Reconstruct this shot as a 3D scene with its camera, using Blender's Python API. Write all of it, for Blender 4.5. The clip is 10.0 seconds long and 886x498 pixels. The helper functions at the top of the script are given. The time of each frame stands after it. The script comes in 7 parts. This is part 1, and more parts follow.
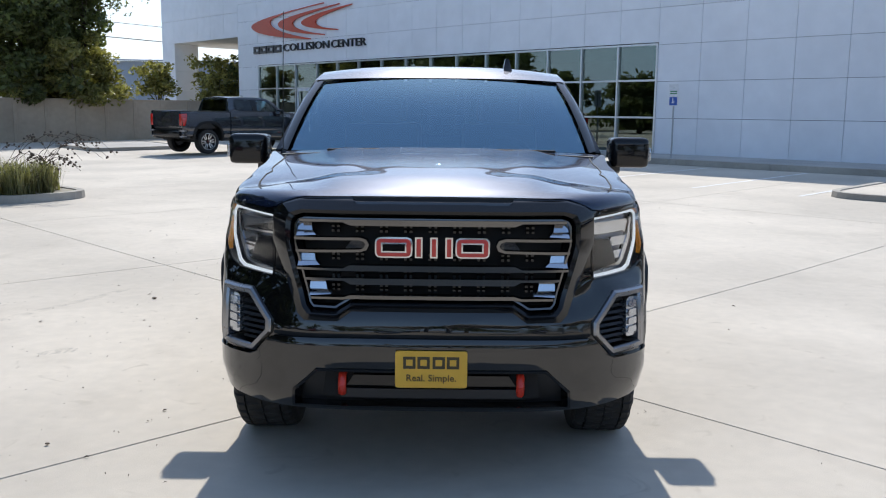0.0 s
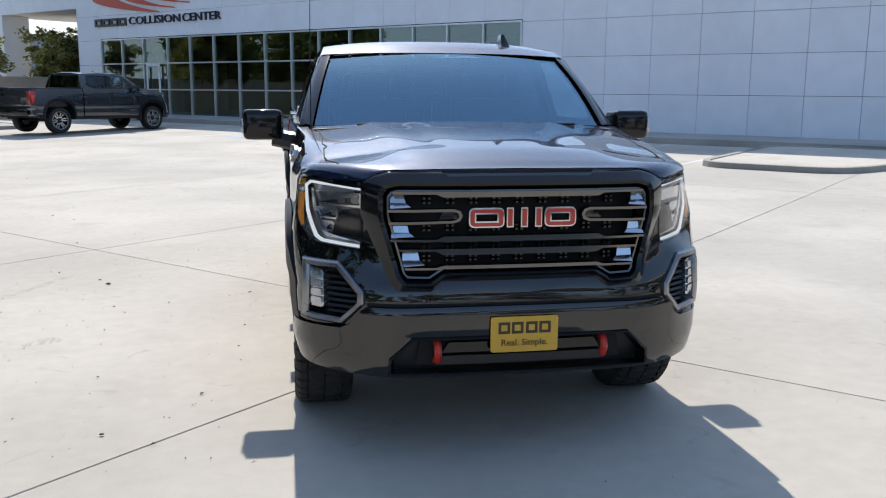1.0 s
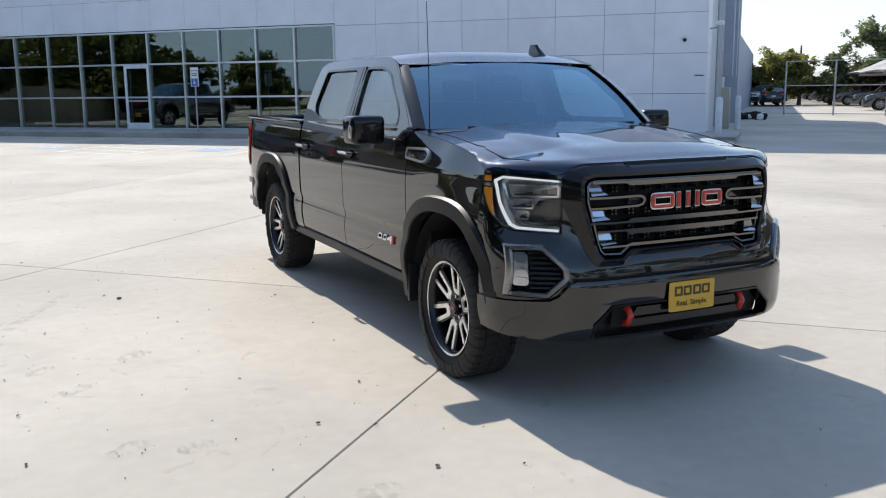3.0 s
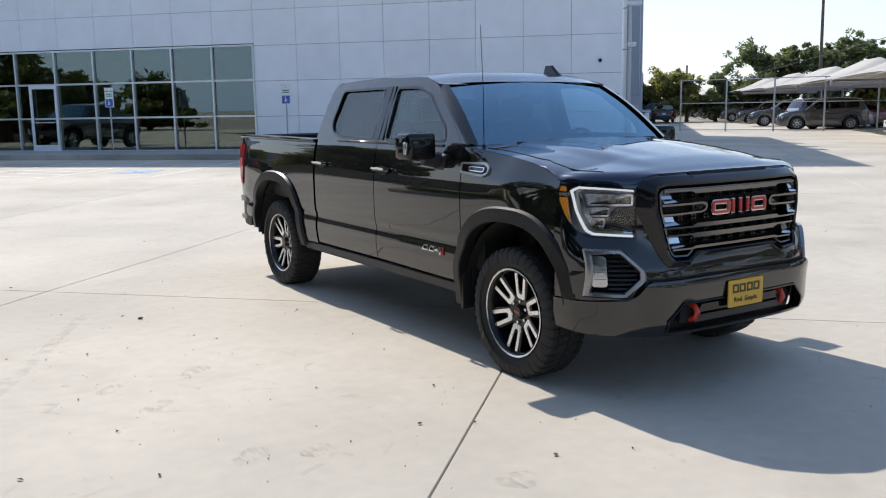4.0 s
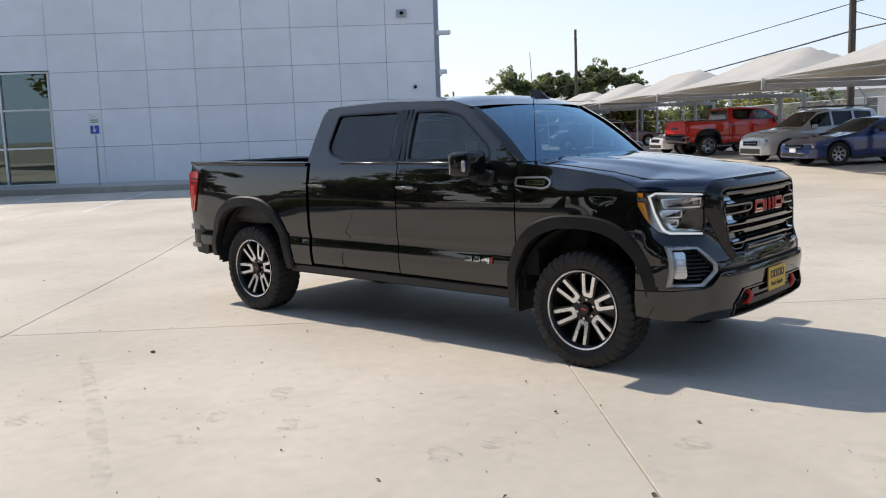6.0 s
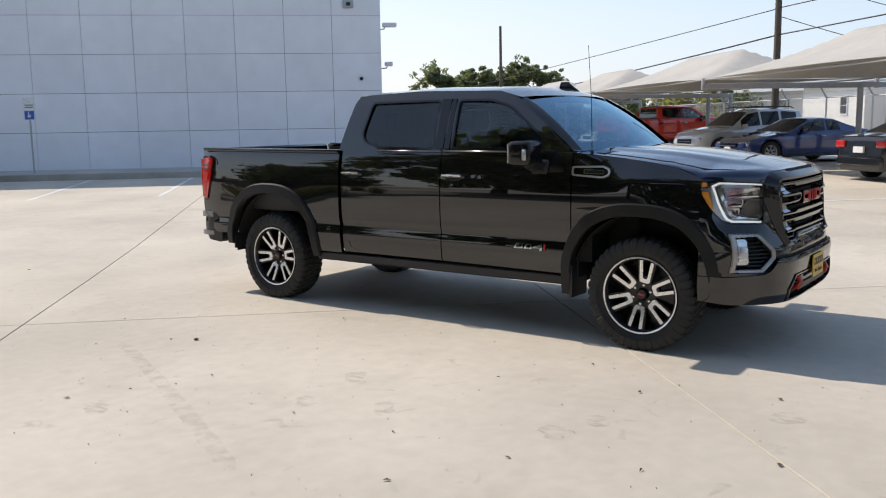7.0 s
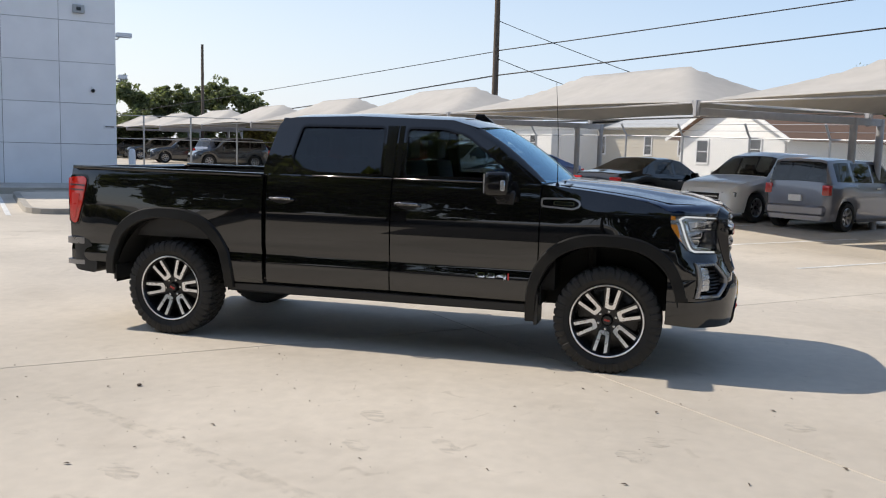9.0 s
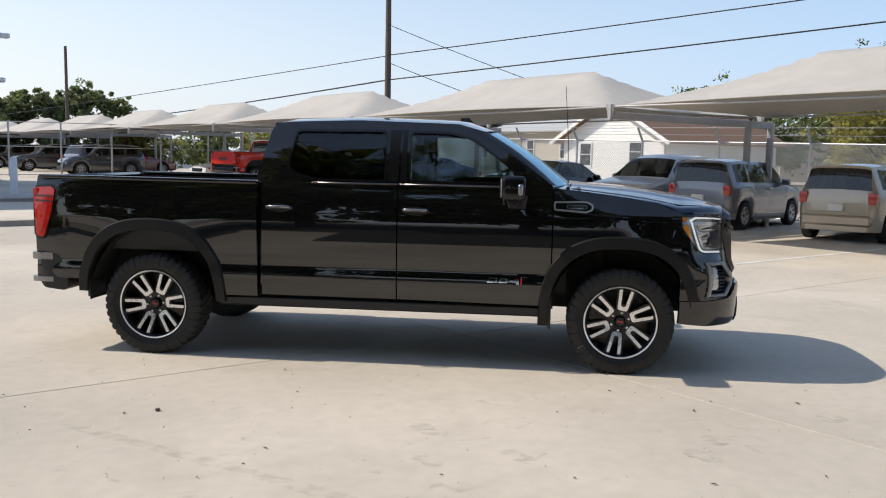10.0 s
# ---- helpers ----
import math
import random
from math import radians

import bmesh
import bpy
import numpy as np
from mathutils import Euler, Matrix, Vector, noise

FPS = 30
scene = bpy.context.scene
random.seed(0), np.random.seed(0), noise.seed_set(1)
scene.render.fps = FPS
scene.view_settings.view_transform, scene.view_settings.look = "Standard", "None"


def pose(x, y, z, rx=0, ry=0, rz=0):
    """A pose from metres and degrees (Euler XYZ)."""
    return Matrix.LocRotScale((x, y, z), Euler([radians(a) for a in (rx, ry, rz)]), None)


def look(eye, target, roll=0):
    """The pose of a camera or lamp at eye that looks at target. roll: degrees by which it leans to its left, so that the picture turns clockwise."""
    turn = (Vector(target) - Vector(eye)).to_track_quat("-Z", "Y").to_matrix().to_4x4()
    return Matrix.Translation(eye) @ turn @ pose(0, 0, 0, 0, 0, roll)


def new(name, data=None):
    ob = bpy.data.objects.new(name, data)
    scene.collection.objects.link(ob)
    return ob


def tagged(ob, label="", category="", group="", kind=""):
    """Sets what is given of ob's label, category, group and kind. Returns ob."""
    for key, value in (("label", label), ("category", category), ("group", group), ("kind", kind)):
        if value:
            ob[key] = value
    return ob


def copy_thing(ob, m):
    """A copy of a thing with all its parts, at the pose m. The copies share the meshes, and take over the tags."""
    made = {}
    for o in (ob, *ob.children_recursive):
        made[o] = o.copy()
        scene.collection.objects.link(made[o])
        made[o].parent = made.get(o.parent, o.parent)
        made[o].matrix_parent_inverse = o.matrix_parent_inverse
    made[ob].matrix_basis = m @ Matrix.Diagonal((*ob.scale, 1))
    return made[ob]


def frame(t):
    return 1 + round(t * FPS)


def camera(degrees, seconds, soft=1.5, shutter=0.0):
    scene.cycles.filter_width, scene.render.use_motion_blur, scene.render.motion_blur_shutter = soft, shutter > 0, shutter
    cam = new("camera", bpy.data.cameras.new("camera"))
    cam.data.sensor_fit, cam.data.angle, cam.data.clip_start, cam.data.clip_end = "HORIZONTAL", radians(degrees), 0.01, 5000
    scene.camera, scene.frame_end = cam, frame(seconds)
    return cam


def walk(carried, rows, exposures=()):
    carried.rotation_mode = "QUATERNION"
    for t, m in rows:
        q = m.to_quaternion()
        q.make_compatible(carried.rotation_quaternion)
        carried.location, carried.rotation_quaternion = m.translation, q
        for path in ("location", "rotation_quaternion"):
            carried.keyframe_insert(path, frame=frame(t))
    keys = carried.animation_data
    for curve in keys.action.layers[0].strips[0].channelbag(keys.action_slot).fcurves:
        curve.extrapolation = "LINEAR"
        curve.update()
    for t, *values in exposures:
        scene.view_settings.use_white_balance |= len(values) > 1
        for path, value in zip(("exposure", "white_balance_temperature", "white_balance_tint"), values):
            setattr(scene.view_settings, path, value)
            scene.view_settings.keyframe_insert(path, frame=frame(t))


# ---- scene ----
import functools

cam = camera(53.4, 10.0, 1.1)
PATH = [
    (0, (0.07, -4.572, 1.655), (0.056, -2.596, 1.348), 0.6),
    (0.5, (-0.492, -4.641, 1.649), (-0.365, -2.672, 1.322), 1.3),
    (1, (-1.005, -4.612, 1.637), (-0.664, -2.674, 1.281), 0.4),
    (1.5, (-1.591, -4.659, 1.646), (-1.183, -2.733, 1.293), -0.5),
    (2, (-2.08, -4.672, 1.671), (-1.472, -2.809, 1.272), -1.2),
    (2.5, (-2.64, -4.586, 1.684), (-1.881, -2.776, 1.296), -1.2),
    (2.7, (-2.86, -4.581, 1.665), (-2.069, -2.781, 1.297), -1.0),
    (3.8, (-4.0, -4.336, 1.663), (-2.973, -2.651, 1.341), -0.5),
    (4, (-4.228, -4.305, 1.669), (-3.166, -2.641, 1.356), -0.9),
    (4.5, (-4.721, -4.169, 1.699), (-3.544, -2.579, 1.403), -0.9),
    (5, (-5.19, -3.861, 1.7), (-3.876, -2.38, 1.422), -1.4),
    (5.5, (-5.672, -3.607, 1.682), (-4.282, -2.192, 1.424), -1.5),
    (6, (-6.071, -3.295, 1.674), (-4.594, -1.973, 1.407), -2.0),
    (6.2, (-6.209, -3.113, 1.678), (-4.699, -1.833, 1.393), -2.1),
    (7.3, (-7.0, -2.259, 1.654), (-5.343, -1.175, 1.369), -0.4),
    (7.5, (-7.082, -2.049, 1.671), (-5.38, -1.042, 1.378), -0.1),
    (8, (-7.387, -1.568, 1.638), (-5.608, -0.698, 1.359), 1.4),
    (8.5, (-7.575, -1.073, 1.661), (-5.711, -0.387, 1.426), 1.7),
    (9, (-7.677, -0.503, 1.671), (-5.759, 0.014, 1.446), 1.6),
    (9.5, (-7.8, 0.024, 1.675), (-5.852, 0.421, 1.451), 1.6),
    (10, (-7.758, 0.599, 1.645), (-5.782, 0.827, 1.437), 1.1),
]
LIGHT = [(0, 0.36, 6290, 9), (2.0, 0.38, 6360, 9), (3.0, 0.38, 6450, 9), (4.5, 0.35, 6600, 10), (5.5, 0.28, 6850, 11), (8.0, 0.25, 6980, 11), (10, 0.23, 7020, 11)]
walk(cam, [(t, look(eye, target, roll)) for t, eye, target, roll in PATH], exposures=LIGHT)

# ---------------------------------------------------------------- light
SUN_EL, SUN_AZ = 44.0, 0.8          # the sun stands behind the pickup (+y)
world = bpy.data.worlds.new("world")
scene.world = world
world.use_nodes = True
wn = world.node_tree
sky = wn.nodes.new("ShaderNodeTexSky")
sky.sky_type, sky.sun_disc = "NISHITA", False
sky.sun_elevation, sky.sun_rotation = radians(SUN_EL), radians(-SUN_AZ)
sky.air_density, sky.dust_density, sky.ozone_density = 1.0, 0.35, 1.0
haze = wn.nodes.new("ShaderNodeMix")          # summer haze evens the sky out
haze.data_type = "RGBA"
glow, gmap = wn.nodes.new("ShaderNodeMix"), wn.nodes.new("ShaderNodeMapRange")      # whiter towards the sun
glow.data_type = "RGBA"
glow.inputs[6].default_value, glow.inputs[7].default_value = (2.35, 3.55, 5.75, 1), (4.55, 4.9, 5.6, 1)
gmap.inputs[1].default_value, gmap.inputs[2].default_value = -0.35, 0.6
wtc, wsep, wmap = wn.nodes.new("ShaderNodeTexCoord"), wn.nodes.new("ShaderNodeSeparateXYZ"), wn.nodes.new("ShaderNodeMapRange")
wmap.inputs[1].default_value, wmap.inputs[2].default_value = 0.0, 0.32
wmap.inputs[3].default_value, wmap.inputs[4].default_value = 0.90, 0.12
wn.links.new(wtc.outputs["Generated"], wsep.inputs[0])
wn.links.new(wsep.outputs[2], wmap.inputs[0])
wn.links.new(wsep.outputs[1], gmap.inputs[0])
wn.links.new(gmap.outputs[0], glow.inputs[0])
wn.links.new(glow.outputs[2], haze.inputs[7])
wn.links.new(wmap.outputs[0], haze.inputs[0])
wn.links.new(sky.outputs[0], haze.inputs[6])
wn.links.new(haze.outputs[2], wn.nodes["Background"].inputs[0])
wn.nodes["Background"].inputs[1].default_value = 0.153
sun = new("sun", bpy.data.lights.new("sun", "SUN"))
sun.data.energy, sun.data.angle, sun.data.color = 3.6, radians(0.6), (1.0, 0.94, 0.86)
sun.matrix_world = look((-0.014 * 50, 50 * math.cos(radians(SUN_EL)), 50 * math.sin(radians(SUN_EL))), (0, 0, 0))


# ---------------------------------------------------------------- materials
def nodes_of(m):
    m.use_nodes = True
    nt = m.node_tree
    return nt, nt.nodes, nt.links, nt.nodes["Principled BSDF"]


def mat(name, col, rough=0.5, metal=0.0, var=0.08, scale=6.0, bump=0.0, bscale=60.0, coat=0.0, spec=0.5, detail=6.0,
        stain=0.0, sscale=0.6, emit=None, estr=0.0, rand=0.0, rvar=0.1):
    """A painted, cast or woven surface: colour with fine and broad variation, roughness variation and relief."""
    m = bpy.data.materials.new(name)
    nt, N, L, b = nodes_of(m)
    b.inputs["Metallic"].default_value = metal
    b.inputs["Specular IOR Level"].default_value = spec
    b.inputs["Coat Weight"].default_value = coat
    b.inputs["Coat Roughness"].default_value = 0.02
    b.inputs["Coat IOR"].default_value = 1.72
    tc = N.new("ShaderNodeTexCoord")
    n1 = N.new("ShaderNodeTexNoise")
    n1.inputs["Scale"].default_value, n1.inputs["Detail"].default_value = scale, detail
    L.new(tc.outputs["Object"], n1.inputs["Vector"])
    mp = N.new("ShaderNodeMapRange")
    mp.inputs[1].default_value, mp.inputs[2].default_value = 0.3, 0.7
    mp.inputs[3].default_value, mp.inputs[4].default_value = 1 - var, 1 + var
    L.new(n1.outputs[0], mp.inputs[0])
    last = mp.outputs[0]
    if stain:
        n2 = N.new("ShaderNodeTexNoise")
        n2.inputs["Scale"].default_value, n2.inputs["Detail"].default_value = sscale, 5
        L.new(tc.outputs["Object"], n2.inputs["Vector"])
        m2 = N.new("ShaderNodeMapRange")
        m2.inputs[1].default_value, m2.inputs[2].default_value = 0.35, 0.65
        m2.inputs[3].default_value, m2.inputs[4].default_value = 1 - stain, 1 + stain * 0.5
        L.new(n2.outputs[0], m2.inputs[0])
        mm = N.new("ShaderNodeMath")
        mm.operation = "MULTIPLY"
        L.new(last, mm.inputs[0]), L.new(m2.outputs[0], mm.inputs[1])
        last = mm.outputs[0]
    if rand:
        oi = N.new("ShaderNodeObjectInfo")
        m3 = N.new("ShaderNodeMapRange")
        m3.inputs[3].default_value, m3.inputs[4].default_value = 1 - rand, 1 + rand
        L.new(oi.outputs["Random"], m3.inputs[0])
        mm = N.new("ShaderNodeMath")
        mm.operation = "MULTIPLY"
        L.new(last, mm.inputs[0]), L.new(m3.outputs[0], mm.inputs[1])
        last = mm.outputs[0]
    vm = N.new("ShaderNodeVectorMath")
    vm.operation = "SCALE"
    vm.inputs[0].default_value = col
    L.new(last, vm.inputs["Scale"])
    L.new(vm.outputs[0], b.inputs["Base Color"])
    r = N.new("ShaderNodeMapRange")
    r.inputs[3].default_value, r.inputs[4].default_value = max(0.0, rough * (1 - rvar)), min(1.0, rough * (1 + rvar))
    L.new(n1.outputs[0], r.inputs[0])
    L.new(r.outputs[0], b.inputs["Roughness"])
    if bump:
        n3 = N.new("ShaderNodeTexNoise")
        n3.inputs["Scale"].default_value, n3.inputs["Detail"].default_value = bscale, 4
        L.new(tc.outputs["Object"], n3.inputs["Vector"])
        bp = N.new("ShaderNodeBump")
        bp.inputs["Strength"].default_value, bp.inputs["Distance"].default_value = bump, 0.01
        L.new(n3.outputs[0], bp.inputs["Height"])
        L.new(bp.outputs[0], b.inputs["Normal"])
    if emit:
        b.inputs["Emission Color"].default_value = (*emit, 1)
        b.inputs["Emission Strength"].default_value = estr
    return m


def glass_mat(name, tint, f0=0.05, sheen=(1.0, 1.0, 1.0), rough=0.0):
    """Tinted automobile or window glass: each face lets the tint through and mirrors more the flatter it is seen."""
    m = bpy.data.materials.new(name)
    nt, N, L, b = nodes_of(m)
    N.remove(b)
    out = N["Material Output"]
    tr = N.new("ShaderNodeBsdfTransparent")
    tr.inputs[0].default_value = (*tint, 1)
    gl = N.new("ShaderNodeBsdfGlossy")
    gl.inputs["Roughness"].default_value = rough
    gl.inputs[0].default_value = (*sheen, 1)
    lw = N.new("ShaderNodeLayerWeight")
    lw.inputs["Blend"].default_value = 0.5
    pw = N.new("ShaderNodeMath")
    pw.operation = "POWER"
    pw.inputs[1].default_value = 5.0
    ma = N.new("ShaderNodeMath")
    ma.operation = "MULTIPLY_ADD"
    ma.inputs[1].default_value, ma.inputs[2].default_value = 1 - f0, f0
    mx = N.new("ShaderNodeMixShader")
    L.new(lw.outputs["Facing"], pw.inputs[0]), L.new(pw.outputs[0], ma.inputs[0]), L.new(ma.outputs[0], mx.inputs[0])
    L.new(tr.outputs[0], mx.inputs[1]), L.new(gl.outputs[0], mx.inputs[2])
    L.new(mx.outputs[0], out.inputs[0])
    return m


def concrete_mat(name, col, rand=0.04, stain=0.16):
    """Broom-finished paving: cloudy stains, darker blotches, fine grit and hairline relief."""
    m = mat(name, col, rough=0.85, var=0.05, scale=9.0, bump=0.15, bscale=140, stain=stain, sscale=0.35, rand=rand)
    nt, N, L, b = nodes_of(m)
    src = b.inputs["Base Color"].links[0].from_socket
    tc = N.new("ShaderNodeTexCoord")
    v = N.new("ShaderNodeTexNoise")
    v.inputs["Scale"].default_value, v.inputs["Detail"].default_value, v.inputs["Distortion"].default_value = 1.3, 7, 0.6
    L.new(tc.outputs["Object"], v.inputs["Vector"])
    mr = N.new("ShaderNodeMapRange")
    mr.inputs[1].default_value, mr.inputs[2].default_value = 0.55, 0.74
    mr.inputs[3].default_value, mr.inputs[4].default_value = 0.0, 0.30
    L.new(v.outputs[0], mr.inputs[0])
    mx = N.new("ShaderNodeMix")
    mx.data_type = "RGBA"
    L.new(mr.outputs[0], mx.inputs[0])
    L.new(src, mx.inputs[6])
    mx.inputs[7].default_value = (col[0] * 0.62, col[1] * 0.6, col[2] * 0.58, 1)
    # small dark drips and rubbed tyre marks
    d = N.new("ShaderNodeTexNoise")
    d.inputs["Scale"].default_value, d.inputs["Detail"].default_value, d.inputs["Distortion"].default_value = 4.5, 4, 1.2
    L.new(tc.outputs["Object"], d.inputs["Vector"])
    dm = N.new("ShaderNodeMapRange")
    dm.inputs[1].default_value, dm.inputs[2].default_value = 0.66, 0.76
    dm.inputs[3].default_value, dm.inputs[4].default_value = 0.0, 0.38
    L.new(d.outputs[0], dm.inputs[0])
    mx0 = mx
    mx = N.new("ShaderNodeMix")
    mx.data_type = "RGBA"
    L.new(dm.outputs[0], mx.inputs[0])
    L.new(mx0.outputs[2], mx.inputs[6])
    mx.inputs[7].default_value = (col[0] * 0.5, col[1] * 0.47, col[2] * 0.44, 1)
    g = N.new("ShaderNodeTexNoise")
    g.inputs["Scale"].default_value, g.inputs["Detail"].default_value = 220, 2
    L.new(tc.outputs["Object"], g.inputs["Vector"])
    mg = N.new("ShaderNodeMapRange")
    mg.inputs[1].default_value, mg.inputs[2].default_value = 0.3, 0.7
    mg.inputs[3].default_value, mg.inputs[4].default_value = 0.93, 1.05
    L.new(g.outputs[0], mg.inputs[0])
    sc = N.new("ShaderNodeVectorMath")
    sc.operation = "SCALE"
    L.new(mx.outputs[2], sc.inputs[0]), L.new(mg.outputs[0], sc.inputs["Scale"])
    L.new(sc.outputs[0], b.inputs["Base Color"])
    return m


M = {}
M["concrete"] = concrete_mat("concrete", (0.56, 0.505, 0.425))
M["walk"] = concrete_mat("walk_concrete", (0.45, 0.43, 0.40))
M["kerb"] = concrete_mat("kerb_concrete", (0.40, 0.37, 0.32), stain=0.3)
M["asphalt"] = mat("unseen_dark_ground", (0.05, 0.05, 0.05), 0.9, var=0.2, scale=3, bump=0.2, bscale=120, stain=0.2, sscale=0.3)
M["joint"] = mat("joint_filler", (0.28, 0.24, 0.19), 0.9, var=0.3, scale=20)
M["earth"] = mat("far_ground", (0.34, 0.31, 0.25), 0.95, var=0.2, scale=0.4, stain=0.25, sscale=0.05)
M["line"] = mat("road_paint", (0.72, 0.72, 0.70), 0.7, var=0.15, scale=25, stain=0.2, sscale=3)
M["blueline"] = mat("blue_road_paint", (0.30, 0.41, 0.56), 0.7, var=0.25, scale=25, stain=0.3, sscale=4)
M["panel"] = mat("wall_panel", (0.84, 0.85, 0.88), 0.42, var=0.02, scale=2, stain=0.04, sscale=0.5, rand=0.02)
M["seam"] = mat("panel_seam", (0.08, 0.08, 0.09), 0.8)
M["stucco"] = mat("white_render", (0.72, 0.72, 0.71), 0.8, var=0.03, scale=8, bump=0.05)
M["alu"] = mat("aluminium", (0.62, 0.63, 0.65), 0.35, 0.7, var=0.04, scale=10)
M["steel"] = mat("galvanised_steel", (0.42, 0.43, 0.44), 0.5, 0.6, var=0.12, scale=18)
M["facade_glass"] = glass_mat("facade_glass", (0.46, 0.53, 0.49), 0.145, (0.90, 1.0, 0.94))
# showroom walls and ceiling: the unlit room's shade put into a near-black colour
M["inside"] = mat("room_shade", (0.05, 0.055, 0.05), 0.8, var=0.3, scale=1.2)
M["signred"] = mat("sign_red", (0.55, 0.07, 0.03), 0.4, var=0.05)
M["signblack"] = mat("sign_black", (0.015, 0.016, 0.02), 0.4)
M["signblue"] = mat("sign_blue", (0.03, 0.10, 0.42), 0.4)
M["signwhite"] = mat("sign_white", (0.75, 0.76, 0.78), 0.4)
M["signgreen"] = mat("sign_green", (0.05, 0.22, 0.10), 0.5)
M["fabric"] = mat("canopy_fabric", (0.46, 0.435, 0.395), 0.8, var=0.05, scale=3, stain=0.08, sscale=0.5)
M["post"] = mat("grey_post", (0.36, 0.36, 0.37), 0.5, 0.1, var=0.08)
M["wood"] = mat("pole_wood", (0.11, 0.085, 0.065), 0.85, var=0.3, scale=14, bump=0.3, bscale=30)
M["wire"] = mat("black_cable", (0.02, 0.02, 0.022), 0.6)
M["fencewall"] = mat("tan_wall", (0.42, 0.33, 0.24), 0.9, var=0.06, scale=5, stain=0.15, sscale=0.5, rand=0.05)
M["clap"] = mat("white_clapboard", (0.78, 0.78, 0.76), 0.65, var=0.04, scale=9, rand=0.03)
M["tanwall"] = mat("tan_siding", (0.50, 0.46, 0.38), 0.7, var=0.05, scale=6)
M["shingle"] = mat("brown_shingle", (0.20, 0.12, 0.08), 0.9, var=0.25, scale=22, bump=0.3, bscale=40)
M["metalroof"] = mat("pale_metal_roof", (0.50, 0.50, 0.48), 0.5, 0.2, var=0.06)
M["greybldg"] = mat("grey_steel_wall", (0.36, 0.40, 0.46), 0.6, var=0.04, scale=1)
M["window_dark"] = mat("dark_pane", (0.03, 0.035, 0.04), 0.08, var=0.1)
M["bark"] = mat("bark", (0.10, 0.075, 0.055), 0.9, var=0.3, scale=12, bump=0.5, bscale=25)


def leaf_mat(name, col, vary=0.45):
    m = mat(name, col, 0.55, var=0.25, scale=2.0)
    nt, N, L, b = nodes_of(m)
    src = b.inputs["Base Color"].links[0].from_socket
    ge = N.new("ShaderNodeNewGeometry")
    mr = N.new("ShaderNodeMapRange")
    mr.inputs[3].default_value, mr.inputs[4].default_value = 1 - vary, 1 + vary
    L.new(ge.outputs["Random Per Island"], mr.inputs[0])
    sc = N.new("ShaderNodeVectorMath")
    sc.operation = "SCALE"
    L.new(src, sc.inputs[0]), L.new(mr.outputs[0], sc.inputs["Scale"])
    L.new(sc.outputs[0], b.inputs["Base Color"])
    # daylight comes through the leaf
    tr, mx, out = N.new("ShaderNodeBsdfTranslucent"), N.new("ShaderNodeMixShader"), N["Material Output"]
    thru = N.new("ShaderNodeVectorMath")
    thru.operation = "MULTIPLY"
    thru.inputs[1].default_value = (1.5, 1.6, 0.9)
    L.new(sc.outputs[0], thru.inputs[0]), L.new(thru.outputs[0], tr.inputs["Color"])
    mx.inputs[0].default_value = 0.42
    L.new(b.outputs[0], mx.inputs[1]), L.new(tr.outputs[0], mx.inputs[2]), L.new(mx.outputs[0], out.inputs[0])
    return m


M["leaf"] = leaf_mat("oak_leaf", (0.11, 0.125, 0.045))
M["leaf2"] = leaf_mat("yellow_green_leaf", (0.24, 0.22, 0.075))
M["leaf3"] = leaf_mat("far_leaf", (0.15, 0.17, 0.09))
M["blade"] = leaf_mat("grass_blade", (0.19, 0.18, 0.09))

# vehicle surfaces
def paint(name, col, flake=0.0):
    return mat(name, col, 0.03 if not flake else 0.25, flake * 0.6, var=0.03, scale=30, coat=1.0, spec=0.0 if not flake else 0.5)


M["black"] = mat("black_paint", (0.0054, 0.0055, 0.0060), 0.35, 0.2, var=0.03, scale=30, coat=1.0, spec=0.0)
# bonnet and roof: blue sky reflection put into the colour, with dusty mottling
M["hoodblk"] = mat("dusty_sky_tinted_black", (0.0052, 0.0125, 0.042), 0.36, 0.3, var=0.12, scale=5, coat=1.0, spec=0.03, stain=0.12, sscale=1.5)
M["trim"] = mat("black_plastic", (0.014, 0.014, 0.015), 0.45, var=0.1, bump=0.06, bscale=400)
M["gloss"] = mat("gloss_black_trim", (0.006, 0.006, 0.007), 0.07, spec=0.45)
M["flare"] = mat("satin_flare", (0.011, 0.011, 0.011), 0.42, var=0.05, spec=0.28)
M["chrome"] = mat("chrome", (0.62, 0.62, 0.63), 0.10, 1.0, var=0.02)
M["barchrome"] = mat("satin_grille_chrome", (0.17, 0.165, 0.16), 0.25, 1.0, var=0.05)
M["wing"] = mat("bright_grille_wing", (0.62, 0.64, 0.68), 0.14, 1.0, var=0.04)
M["foglip"] = mat("satin_nickel", (0.30, 0.30, 0.31), 0.28, 1.0, var=0.05)
M["lampdark"] = mat("smoked_lamp_core", (0.05, 0.05, 0.055), 0.12, 0.4, var=0.1)
M["darkchrome"] = mat("dark_chrome", (0.17, 0.165, 0.16), 0.2, 1.0, var=0.05)
M["tyre"] = mat("tyre_rubber", (0.020, 0.019, 0.018), 0.75, var=0.2, scale=14, bump=0.1, bscale=90)
M["rimblack"] = mat("rim_black", (0.012, 0.012, 0.013), 0.22, 0.2)
M["machined"] = mat("machined_alloy", (0.78, 0.78, 0.79), 0.28, 1.0, var=0.03, scale=40)
M["silverrim"] = mat("silver_alloy", (0.48, 0.48, 0.49), 0.32, 0.9, var=0.04)
M["chassis"] = mat("chassis", (0.008, 0.008, 0.008), 0.8, var=0.2)
M["red"] = mat("hook_red", (0.60, 0.035, 0.015), 0.35, coat=0.4)
